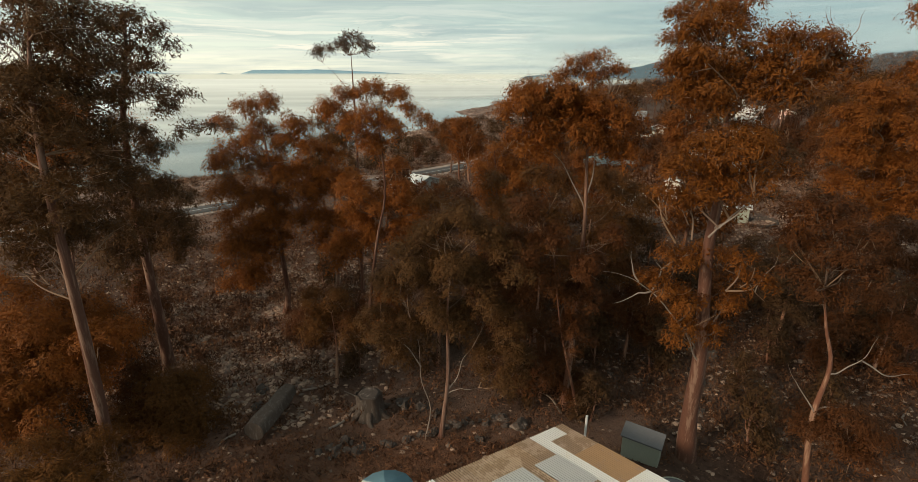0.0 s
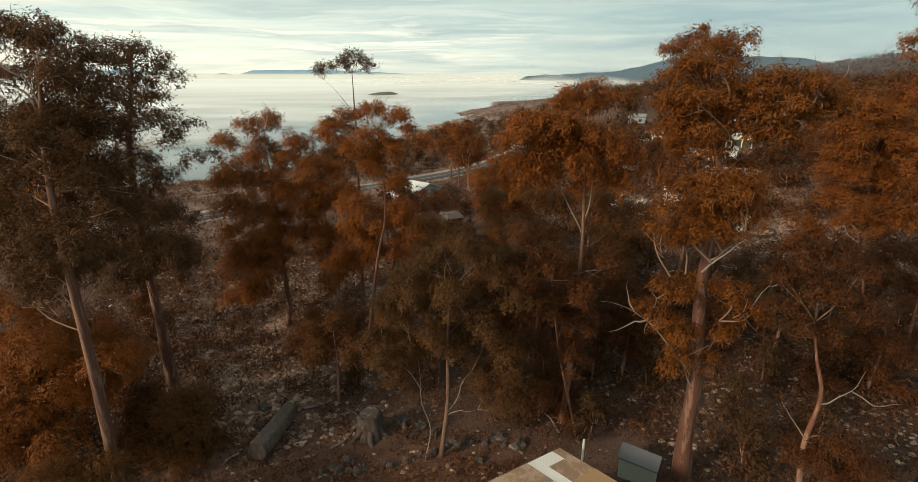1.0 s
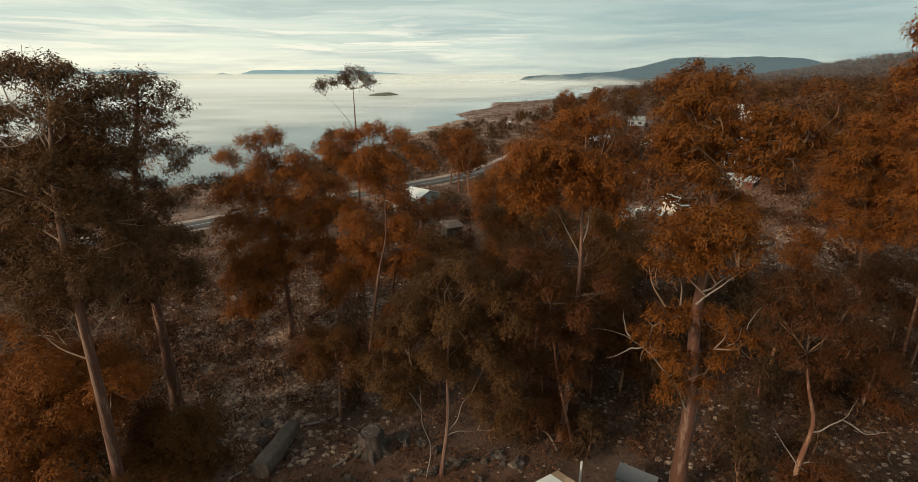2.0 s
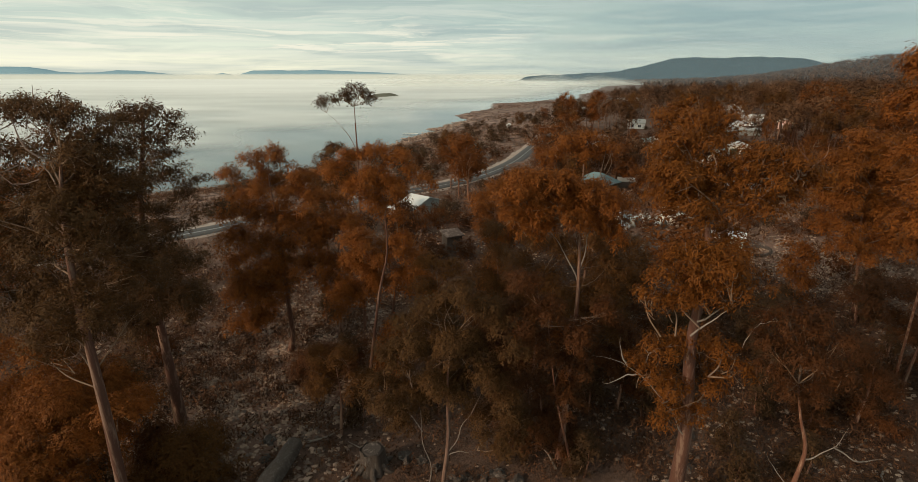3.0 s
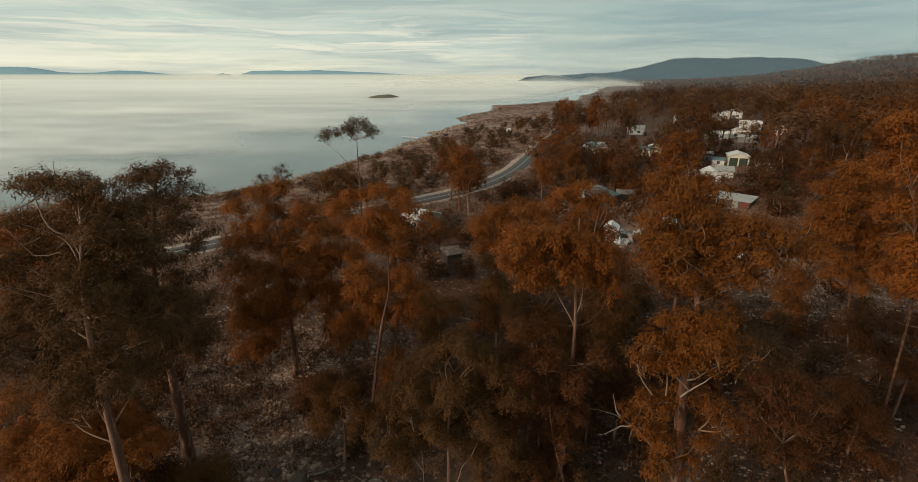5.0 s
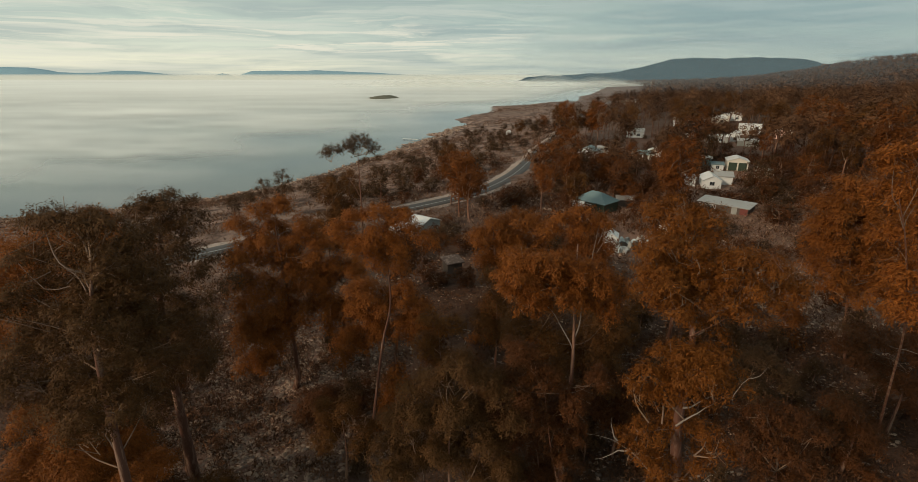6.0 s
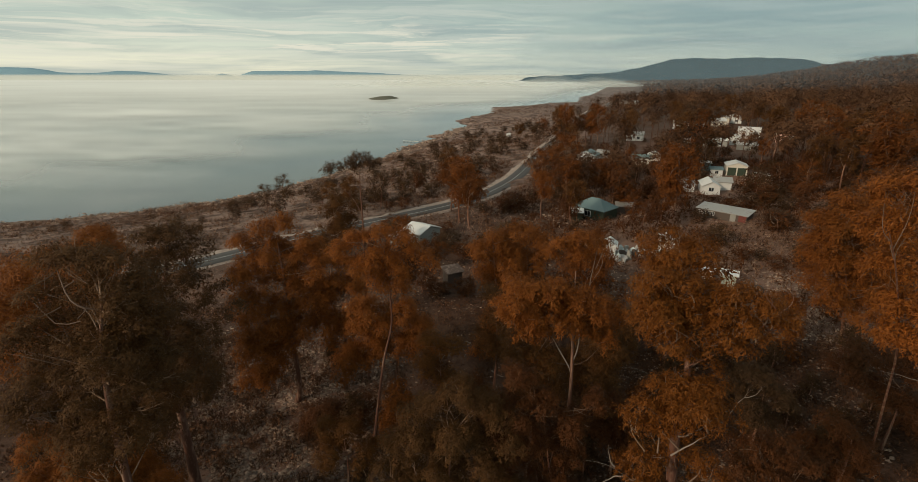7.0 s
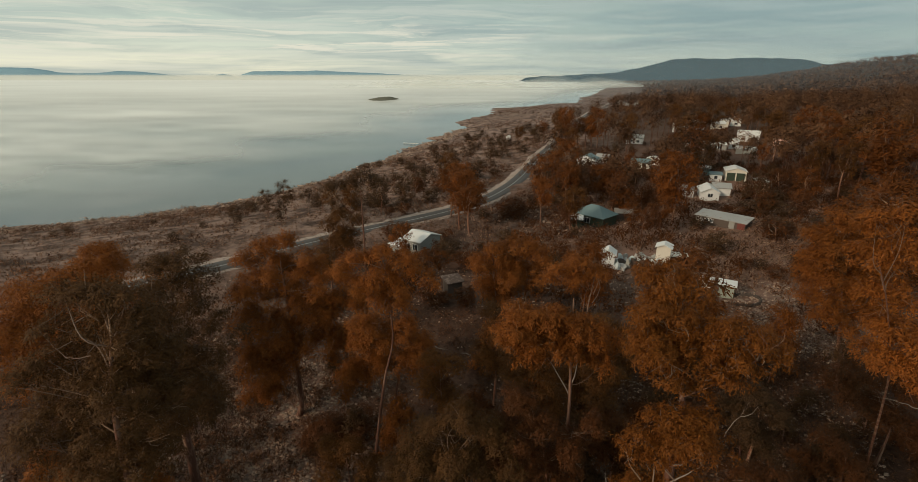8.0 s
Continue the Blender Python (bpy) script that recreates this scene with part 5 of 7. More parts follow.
def sapling(kind, seed, height, label):
    rng = np.random.default_rng(seed)
    root = tagged(new("sapling"), label, "sapling", "saplings among the gum trees")
    line = [np.array([0, 0, -0.3]), np.array([rng.normal(0, 0.15), rng.normal(0, 0.15), height * 0.45]), np.array([rng.normal(0, 0.25), rng.normal(0, 0.25), height * 0.9])]
    part_np("trunk", tube(line, [0.07, 0.05, 0.02], 6), BARK, root, smooth=True)
    lobes = []
    for i in range(11):
        h = 0.18 + 0.74 * i / 10
        a, off = rng.uniform(0, 6.283), height * 0.24 * (1.15 - h)
        lobes.append((off * math.cos(a), off * math.sin(a), height * h, height * 0.15))
    for l in lobes[::2]:
        part_np("bough", tube(limb_line(rng, line[0] + (line[2] - line[0]) * rng.uniform(0.2, 0.8), l[:3]), [0.03, 0.02, 0.01], 4, 2), BARK, root, smooth=True)
    c, r, n, h = crown_of(rng, lobes, 0.16, 1.2)
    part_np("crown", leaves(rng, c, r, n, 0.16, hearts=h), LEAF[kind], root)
    return root


YOUNG = [sapling("rust", 71, 5.0, "bushy gum sapling with rust-brown leaves"), sapling("moss", 72, 4.2, "bushy gum sapling with mossy brown leaves"), sapling("dark", 73, 3.4, "dark rounded shrub on the slope")]
YOUNG_USED = [False] * 3


def young(form, x, y, s):
    m = pose(x, y, float(ground_z(x, y)) - 0.1, 0, 0, (x * 97 + y * 31) % 360)
    if not YOUNG_USED[form]:
        YOUNG_USED[form] = True
        YOUNG[form].matrix_basis = m
        return
    copy_thing(YOUNG[form], m).scale = (s, s, s * 0.95)


def thicket(bushes):
    """Saplings by form, place and scale."""
    for form, x, y, s in bushes:
        young(form, x, y, s)


thicket([(2, 13.0, 17.6, 0.7), (2, -17.0, 18.0, 1.0), (2, 17.5, 19.5, 0.9), (2, 6.5, 20.0, 0.9), (1, -15.5, 20.0, 1.1), (2, -22.0, 20.0, 1.3), (2, 14.5, 21.5, 0.8), (2, 3.2, 22.0, 1.0), (1, 20.0, 23.0, 0.9), (2, 11.0, 24.0, 1.2), (0, -20.0, 24.0, 1.2), (2, -26.0, 24.0, 1.4), (1, 2.5, 24.5, 1.0), (2, 18.0, 24.5, 0.9), (2, 8.0, 25.0, 1.1), (2, -6.0, 25.0, 0.9), (2, 23.5, 25.5, 1.1), (2, -2.0, 26.0, 1.1)])
thicket([(1, 4.5, 27.5, 1.1), (1, 12.5, 28.0, 1.2), (1, 16.5, 28.0, 1.1), (2, -22.0, 28.0, 1.1), (2, 26.5, 28.0, 1.0), (2, 0.0, 28.0, 1.1), (2, 20.5, 28.5, 1.1), (0, -4.5, 29.5, 1.1), (2, 9.0, 29.5, 1.3), (2, 15.0, 30.5, 1.3), (1, 1.5, 31.0, 1.2), (2, -8.0, 31.0, 1.1), (0, 6.0, 32.5, 1.3), (2, 22.0, 33.0, 1.1), (1, 10.0, 33.0, 1.2), (2, 17.0, 33.5, 1.2)])
thicket([(1, -24.0, 34.0, 1.2), (1, 38.0, 35.0, 1.3), (1, -2.0, 36.0, 1.2), (2, 33.0, 36.0, 1.5), (2, 27.0, 36.5, 1.1), (2, 24.5, 30.0, 0.8), (2, 28.0, 33.0, 0.8), (2, 31.5, 31.0, 0.8), (2, 26.0, 26.5, 0.6), (2, 29.5, 24.5, 0.7), (2, 20.0, 36.5, 1.4), (1, 7.0, 36.5, 1.3), (2, 12.0, 36.5, 1.4), (2, 24.0, 38.0, 1.2), (2, -12.0, 40.0, 1.0), (0, 3.0, 40.0, 1.2), (1, 14.0, 40.0, 1.3), (0, 30.0, 40.0, 1.3), (2, 17.5, 42.0, 1.4)])

rng_wood = np.random.default_rng(5)
HOUSES = [(28, 94), (50, 88), (59, 111), (76, 131), (46, 168), (57, 154), (77, 215), (92, 200), (95, 186), (104, 188), (99, 171), (121, 205), (123, 189), (112, 249), (128, 253), (145, 264), (34, 56), (27, 70), (-7, 81), (-1, 60), (68, 124)]
ROAD = [(-150, 6), (-100, 33), (-61, 57.9), (-47.4, 67.6), (-39.9, 74.7), (-33.6, 83), (-24.2, 92.6), (-15.2, 100.5), (-2.7, 109), (7.3, 121), (16.5, 142), (25, 170), (35, 203), (48, 240), (62, 290), (90, 380), (140, 520), (230, 760)]


def off_road(x, y):
    best = np.full(np.shape(x), 1e9)
    for (ax, ay), (bx, by) in zip(ROAD, ROAD[1:]):
        t = np.clip(((x - ax) * (bx - ax) + (y - ay) * (by - ay)) / ((bx - ax) ** 2 + (by - ay) ** 2), 0, 1)
        best = np.minimum(best, np.hypot(x - ax - t * (bx - ax), y - ay - t * (by - ay)))
    return best


def clear_of_houses(x, y, gap, front):
    """False on a house and on the open ground before it."""
    ok = np.ones(np.shape(x), bool)
    for hx, hy in HOUSES:
        s = math.hypot(hx, hy)
        ux, uy = hx / s, hy / s
        along, across = (x - hx) * ux + (y - hy) * uy, np.abs((x - hx) * uy - (y - hy) * ux)
        ok &= ~((across < gap) & (along > -front) & (along < gap))
    return ok


def tallest(x, y, gap=4.5):
    """Height that a tree may have without rising before a house further back."""
    top = np.full(np.shape(x), 30.0)
    for hx, hy in HOUSES:
        s = math.hypot(hx, hy)
        ux, uy = hx / s, hy / s
        along, across = (hx - x) * ux + (hy - y) * uy, np.abs((x - hx) * uy - (y - hy) * ux)
        top = np.where((across < gap) & (along > 0), np.minimum(top, (1.0 if hy < 170 else 6.0) + along * 28 / s), top)
    return top


count = 0
while count < 66:
    y, x = rng_wood.uniform(62, 215), rng_wood.uniform(10, 250)
    if float(inland(x, y)) < 100 or x > y * 1.1 + 25 or float(off_road(x, y)) < 9 or not bool(clear_of_houses(x, y, 7, 24 if y < 150 else 30)):
        continue
    if y < 125 and x < 0.80 * y + 4 and rng_wood.random() < 0.93:
        continue
    if y > 100 and float(tallest(x, y)) < 10:
        continue
    plant(int(rng_wood.choice([0, 0, 1, 1, 2, 3]) if y < 125 else rng_wood.choice([2, 2, 4, 0])), x, y, rng_wood.uniform(0.7, 1.1), rng_wood.uniform(0, 360))
    count += 1


count = 0
while count < 60:
    y, x = rng_wood.uniform(125, 235), rng_wood.uniform(30, 150)
    if x > 0.68 * y or float(inland(x, y)) < 95 or float(off_road(x, y)) < 8 or not bool(clear_of_houses(x, y, 4.5, 4)):
        continue
    plant(int(rng_wood.choice([5, 6, 6])), x, y, rng_wood.uniform(0.6, 1.1), rng_wood.uniform(0, 360))
    count += 1


count = 0
while count < 95:
    y, x = rng_wood.uniform(120, 340), rng_wood.uniform(-60, 60)
    d = float(inland(x, y))
    if d < 22 or d > 95 or float(off_road(x, y)) < 8:
        continue
    plant(5, x, y, rng_wood.uniform(0.5, 1.4), rng_wood.uniform(0, 360))
    count += 1
count = 0
while count < 110:
    y, x = rng_wood.uniform(56, 150), rng_wood.uniform(-30, 110)
    if x > 0.95 * y + 10 or float(off_road(x, y)) < 7 or float(inland(x, y)) < 60 or not bool(clear_of_houses(x, y, 4.5, 10)):
        continue
    if ((x - 54) / 13) ** 2 + ((y - 66) / 6) ** 2 < 1 and rng_wood.random() < 0.85:
        continue
    plant(int(rng_wood.choice([5, 6, 6])), x, y, rng_wood.uniform(0.5, 1.3), rng_wood.uniform(0, 360))
    count += 1


def woods(name, count, y0, y1, size, per, label, seed, power):
    rng = np.random.default_rng(seed)
    y = y0 + (y1 - y0) * rng.random(count * 12) ** power
    x = -60 + (1.15 * y + 120) * rng.random(count * 12)
    d = inland(x, y)
    keep = (d > 100 + 50 * rng.random(len(x))) & (off_road(x, y) > 10)
    x, y = x[keep], y[keep]
    ok = clear_of_houses(x, y, 5.5, 26)
    x, y = x[ok][:count], y[ok][:count]
    z = ground_z(x, y)
    h = rng.uniform(9, 17, len(x))
    h = np.where(y > 900, h * 0.75, h)
    h = np.where(y < 330, np.clip(tallest(x, y), 4.5, h), h)
    m = 6
    lift = np.tile(np.array([0.95, 0.85, 0.81, 0.79, 0.73, 0.69]), len(x))
    out = np.tile(np.array([0.3, 1.0, 1.0, 1.0, 0.8, 0.8]), len(x)) * 1.9
    turn = np.tile(np.arange(m) * 2.4, len(x)) + rng.uniform(0, 6.283, len(x)).repeat(m)
    c = np.stack([np.repeat(x, m) + out * np.cos(turn), np.repeat(y, m) + out * np.sin(turn), np.repeat(z, m) + np.repeat(h, m) * lift], 1)
    crowns = leaves(rng, c, rng.uniform(1.3, 2.3, len(c)), np.full(len(c), per), size, 0.3, spray=4, slim=0.28, hearts=np.repeat(np.stack([x, y, z + 0.6 * h], 1), m, axis=0))
    tone = np.repeat(rng.uniform(0.45, 1.5, len(x)), len(crowns[0]) // len(x))
    stems = np.stack([x, y, z, h], 1)
    a = np.array([(-0.16, 0, 0), (0.16, 0, 0), (0.08, 0, 1), (-0.08, 0, 1)])
    quads_v = stems[:, None, :3] + a[None] * np.stack([np.ones(len(x)), np.ones(len(x)), h * 0.75], 1)[:, None]
    b = a[:, [1, 0, 2]]
    quads_w = stems[:, None, :3] + b[None] * np.stack([np.ones(len(x)), np.ones(len(x)), h * 0.75], 1)[:, None]
    both = np.concatenate([quads_v, quads_w]).reshape(-1, 3)
    me = mesh_of(name, np.concatenate([both, crowns[0]]), np.arange(len(both)).reshape(-1, 4), [LEAF["far"], BARK], tris=crowns[1] + len(both))
    me.polygons.foreach_set("material_index", np.concatenate([np.ones(len(both) // 4, np.int32), np.zeros(len(crowns[1]), np.int32)]))
    me.polygons.foreach_set("use_smooth", np.ones(len(me.polygons), bool))
    me.normals_split_custom_set_from_vertices(np.concatenate([np.tile([0.0, -1.0, 0.1], (len(both), 1)), crowns[2]]).astype(np.float32))
    att = me.attributes.new("tone", "FLOAT", "POINT")
    att.data.foreach_set("value", np.concatenate([np.ones(len(both)), tone]).astype(np.float32))
    tagged(new(name, me), label, "forest", kind="stuff")


woods("middle_woods", 560, 110, 330, 0.42, 120, "russet-brown gum woodland round the village", 22, 0.9)
woods("near_hill_woods", 950, 300, 800, 1.0, 26, "dense russet gum forest behind the village", 24, 1.0)
woods("far_woods", 2000, 750, 2000, 2.1, 7, "dense brown gum forest covering the far hillside", 21, 1.3)
woods("ridge_woods", 3600, 650, 2700, 3.4, 4, "dark gum forest along the distant ridge", 23, 0.9)


def scrub(name, count, area, size, height, blades, mat, label, seed, test):
    rng = np.random.default_rng(seed)
    x0, x1, y0, y1 = area
    x, y = rng.uniform(x0, x1, count * 3), rng.uniform(y0, y1, count * 3)
    keep = test(x, y, rng)
    x, y = x[keep][:count], y[keep][:count]
    r = rng.uniform(0.5, 1.3, len(x)) ** 1.5 * height
    c = np.stack([x, y, ground_z(x, y) + r * 0.35], 1)
    tagged(part_np(name, leaves(rng, c, r, np.full(len(x), blades), size, -0.4, 0.6, spray=4, slim=0.16), mat), label, "shrubs", kind="stuff")


scrub("undergrowth", 6600, (-46, 50, 12, 54), 0.18, 0.45, 20, SCRUB, "dark low shrubs scattered on stony ground", 31, lambda x, y, r: (np.abs(x) < y * 1.1 + 6) & ~((np.abs(x - 3) < 9) & (y < 20)) & (r.random(len(x)) > 0.8 * np.exp(-(((x + 13) / 8) ** 2 + ((y - 31) / 11) ** 2))))
scrub("clearing_brush", 1500, (30, 66, 60, 90), 0.26, 0.42, 14, HEATH, "pale dry brush on the cleared ground below the houses", 37, lambda x, y, r: (np.abs(x - 0.66 * y) < 14) & clear_of_houses(x, y, 4.0, 3.0))


def on_coast(x, y, r):
    d = inland(x, y)
    return (d > 6) & (d < 118 + 30 * r.random(len(x))) & (off_road(x, y) > 4.5)


scrub("far_heath", 5000, (-30, 420, 300, 1100), 0.8, 1.1, 8, SCRUB, "dark scrub on the far shore plain", 36, lambda x, y, r: (inland(x, y) > 8) & (off_road(x, y) > 6) & (np.sin(x / 25) * np.sin(y / 31 + x / 40) > -0.5 + r.random(len(x))))
scrub("coastal_scrub", 4600, (-190, 60, 50, 300), 0.36, 1.2, 24, SCRUB, "dark low bushes of the lake shore heath", 32, lambda x, y, r: on_coast(x, y, r) & (np.sin(x / 9 + 2 * np.sin(y / 13)) * np.sin(y / 7) > -0.5 + 0.8 * r.random(len(x))))
scrub("coastal_heath", 8000, (-190, 60, 50, 300), 0.42, 0.6, 10, HEATH, "pale grey-brown heath along the lake shore", 33, on_coast)


# ---- road ----
def smooth_line(points, step):
    p = np.asarray(points, float)
    s = np.concatenate([[0], np.cumsum(np.hypot(*np.diff(p, axis=0).T))])
    u = np.arange(0, s[-1], step)
    line = np.stack([np.interp(u, s, p[:, 0]), np.interp(u, s, p[:, 1])], 1)
    for _ in range(30):
        line[1:-1] = 0.25 * line[:-2] + 0.5 * line[1:-1] + 0.25 * line[2:]
    return line


def ribbon(name, line, left, right, lift, mat, label="", category="", kind="", parent=None, wobble=0.0):
    way = np.gradient(line, axis=0)
    way /= np.linalg.norm(way, axis=1, keepdims=True)
    side = np.stack([way[:, 1], -way[:, 0]], 1)
    rng = np.random.default_rng(4)
    cols = [line + side * (left + (right - left) * w + (rng.normal(0, wobble, (len(line), 1)) if w in (0.0, 1.0) else 0)) for w in np.linspace(0, 1, 5)]
    xy = np.stack(cols, 1)
    mid = ground_z(line[:, 0], line[:, 1], False)[:, None]
    z = np.maximum(ground_z(xy[..., 0], xy[..., 1], False), mid) * 0 + mid + lift + 0.45
    n, m = xy.shape[:2]
    verts = np.concatenate([xy, z[..., None] * np.ones((n, m, 1)) if z.ndim == 2 else z], -1)
    skirt = verts[:, [0, -1]].copy()
    skirt[..., 2] -= 1.2
    skirt[:, 0, :2] -= side * 0.9 * (1 if right > left else -1)
    skirt[:, 1, :2] += side * 0.9 * (1 if right > left else -1)
    verts = np.concatenate([skirt[:, :1], verts, skirt[:, 1:]], 1)
    m += 2
    k = (np.arange(n - 1)[:, None] * m + np.arange(m - 1)[None]).ravel()
    ob = new(name, mesh_of(name, verts.reshape(-1, 3), np.stack([k, k + 1, k + m + 1, k + m], 1), mat))
    if parent is not None:
        ob.parent = parent
    return tagged(ob, label, category, kind=kind)


ROADLINE = smooth_line(ROAD, 2.0)
ribbon("road_shoulder", ROADLINE, -3.9, 3.2, -0.2, GRAVEL, "pinkish gravel verge along the lake road", "road verge", "structure", wobble=0.35)
road = ribbon("road", ROADLINE, -2.2, 2.2, -0.14, ASPHALT, "grey asphalt two-lane road beside the lake", "road", "structure")
for i in range(3, len(ROADLINE) - 6, 6):
    ribbon("centre_line", ROADLINE[i:i + 7], -0.06, 0.06, -0.125, PAINT, parent=road)


# ---- houses ----
def sheet_roof(ridge_pts, mat, name, parent):
    bm = bmesh.new()
    top = [bm.verts.new(p) for p in ridge_pts]
    low = [bm.verts.new((p[0], p[1], p[2] - 0.12)) for p in ridge_pts]
    bm.faces.new(top)
    bm.faces.new(low[::-1])
    n = len(top)
    for i in range(n):
        bm.faces.new((top[i], low[i], low[(i + 1) % n], top[(i + 1) % n]))
    bmesh.ops.recalc_face_normals(bm, faces=bm.faces[:])
    return part(name, bm, mat, parent)


def window_on(parent, x, z, w, h, y, side=1.0):
    frame_part = part("window", box(x - w / 2 - 0.08, x + w / 2 + 0.08, y - 0.05, y + 0.03, z - 0.08, z + h + 0.08), WHITE, parent, "white window frame")
    pane = part("pane", box(x - w / 2, x + w / 2, y - 0.065, y - 0.052, z, z + h), GLASS, frame_part)
    part("glazing_bar", box(x - 0.025, x + 0.025, y - 0.085, y - 0.067, z, z + h), WHITE, frame_part)
    return frame_part


def cottage(x, y, turn, w, d, h, rise, wall_mat, roof_mat, label, kind="gable", windows=1, door=True, doors=(), name="house", lift=0.0):
    """A small building: gable (ridge front to back), cross (ridge along the width), hip or skillion roof."""
    if y < 200:
        w, d, h, rise = w * 0.8, d * 0.8, h * 0.84, rise * 0.8
        doors = [(a * 0.8, c * 0.8, e * 0.84, m) for a, c, e, m in doors]
    root = tagged(new(name), label, "house" if name == "house" else name.replace("_", " "), "village buildings")
    root.matrix_basis = pose(x, y, float(ground_z(x, y)) - 0.15 + lift, 0, 0, turn)
    o = 0.25
    bm = box(-w / 2, w / 2, -d / 2, d / 2, 0, h)
    part("wall", bm, wall_mat, root)
    if kind == "gable":
        for sy in (-1, 1):
            g = bmesh.new()
            a = [g.verts.new(p) for p in ((-w / 2, sy * d / 2, h), (w / 2, sy * d / 2, h), (0, sy * d / 2, h + rise))]
            b = [g.verts.new((v.co.x, v.co.y - sy * 0.12, v.co.z)) for v in a]
            g.faces.new(a), g.faces.new(b[::-1])
            for i in range(3):
                g.faces.new((a[i], b[i], b[(i + 1) % 3], a[(i + 1) % 3]))
            bmesh.ops.recalc_face_normals(g, faces=g.faces[:])
            part("gable", g, wall_mat, root)
        k = rise / (w / 2)
        for s in (-1, 1):
            sheet_roof([(0, -d / 2 - o, h + rise + 0.14), (0, d / 2 + o, h + rise + 0.14), (s * (w / 2 + o), d / 2 + o, h - k * o + 0.14), (s * (w / 2 + o), -d / 2 - o, h - k * o + 0.14)], roof_mat, "roof", root)
    elif kind == "cross":
        k = rise / (d / 2)
        for s in (-1, 1):
            sheet_roof([(-w / 2 - o, 0, h + rise + 0.14), (w / 2 + o, 0, h + rise + 0.14), (w / 2 + o, s * (d / 2 + o), h - k * o + 0.14), (-w / 2 - o, s * (d / 2 + o), h - k * o + 0.14)], roof_mat, "roof", root)
        for sx in (-1, 1):
            g = bmesh.new()
            a = [g.verts.new(p) for p in ((sx * w / 2, -d / 2, h), (sx * w / 2, d / 2, h), (sx * w / 2, 0, h + rise))]
            b = [g.verts.new((v.co.x - sx * 0.12, v.co.y, v.co.z)) for v in a]
            g.faces.new(a), g.faces.new(b[::-1])
            for i in range(3):
                g.faces.new((a[i], b[i], b[(i + 1) % 3], a[(i + 1) % 3]))
            bmesh.ops.recalc_face_normals(g, faces=g.faces[:])
            part("gable", g, wall_mat, root)
    elif kind == "hip":
        r = max(0.3, w / 2 - d / 2)
        c = [(-w / 2 - o, -d / 2 - o, h), (w / 2 + o, -d / 2 - o, h), (w / 2 + o, d / 2 + o, h), (-w / 2 - o, d / 2 + o, h)]
        p, q = (-r, 0, h + rise), (r, 0, h + rise)
        for face in ([c[0], c[1], q, p], [c[1], c[2], q], [c[2], c[3], p, q], [c[3], c[0], p]):
            sheet_roof([(a, b, z + 0.14) for a, b, z in face], roof_mat, "roof", root)
    else:
        sheet_roof([(-w / 2 - o, -d / 2 - o, h + 0.1), (w / 2 + o, -d / 2 - o, h + 0.1), (w / 2 + o, d / 2 + o, h + rise + 0.1), (-w / 2 - o, d / 2 + o, h + rise + 0.1)], roof_mat, "roof", root)
        part("back_wall", box(-w / 2, w / 2, d / 2 - 0.12, d / 2 - 0.003, h, h + rise * 0.86), wall_mat, root)
    for i in range(windows):
        wx = (i + 0.5) / windows * w * 0.86 - 0.43 * w
        window_on(root, wx, 0.85, min(1.2, w * 0.26), min(1.0, h * 0.42), -d / 2)
    for dx, dw, dh, mat in doors:
        part("door", box(dx - dw / 2, dx + dw / 2, -d / 2 - 0.06, -d / 2 + 0.02, 0.1, dh), mat, root)
    return root


cottage(-6.6, 81.0, -38, 5.0, 6.6, 2.9, 1.1, GREYWALL, PALEROOF, "small cottage with a white iron roof among trees", "cross", 2)
cottage(-10.2, 80.0, -38, 3.4, 3.2, 2.2, 0.3, GREYWALL, PALEROOF, "lean-to shed with white roof beside a cottage", "skillion", 0, name="shed")
cottage(-0.9, 60.0, 24, 2.6, 2.2, 2.6, 0.45, BROWNWALL, OLDROOF, "small brown timber hut with weathered iron roof", "skillion", 0, name="hut")
cottage(27.0, 93.5, -48, 8.6, 6.2, 2.6, 2.1, GREENWALL, TEALROOF, "dark green cottage with teal hipped iron roof", "hip", 1)
cottage(23.2, 92.0, -14, 2.4, 4.5, 2.4, 0.4, GREENWALL, PALEROOF, "porch with pale roof beside the green cottage", "skillion", 0, name="porch")
cottage(33.5, 95.5, -14, 4.0, 3.0, 2.2, 0.4, BROWNWALL, ZINC, "low brown outbuilding with pale iron roof", "skillion", 0, name="shed")
workshop = cottage(50.3, 88.9, -47, 11.0, 4.4, 1.9, 0.6, BROWNWALL, ZINC, "long low brown workshop with weathered iron roof", "skillion", 0, doors=((4.6, 1.6, 2.0, REDWALL), (2.6, 1.2, 2.0, GREYWALL)), name="workshop")
for wx in (-3.9, -3.1, -2.3, -1.5):
    window_on(workshop, wx, 0.7, 0.5, 0.6, -1.76)
cottage(58.6, 112.0, -18, 4.7, 8.0, 2.35, 1.2, WHITE, PALEROOF, "white weatherboard cottage with gabled iron roof", "gable", 1)
cottage(54.6, 113.5, -18, 2.6, 4.0, 2.3, 0.5, WHITE, ZINC, "white veranda on posts beside a cottage", "skillion", 1, name="veranda")
cottage(62.6, 114.2, -18, 4.6, 5.0, 2.5, 1.0, WHITE, ZINC, "white wing of a cottage with iron roof", "cross", 0)
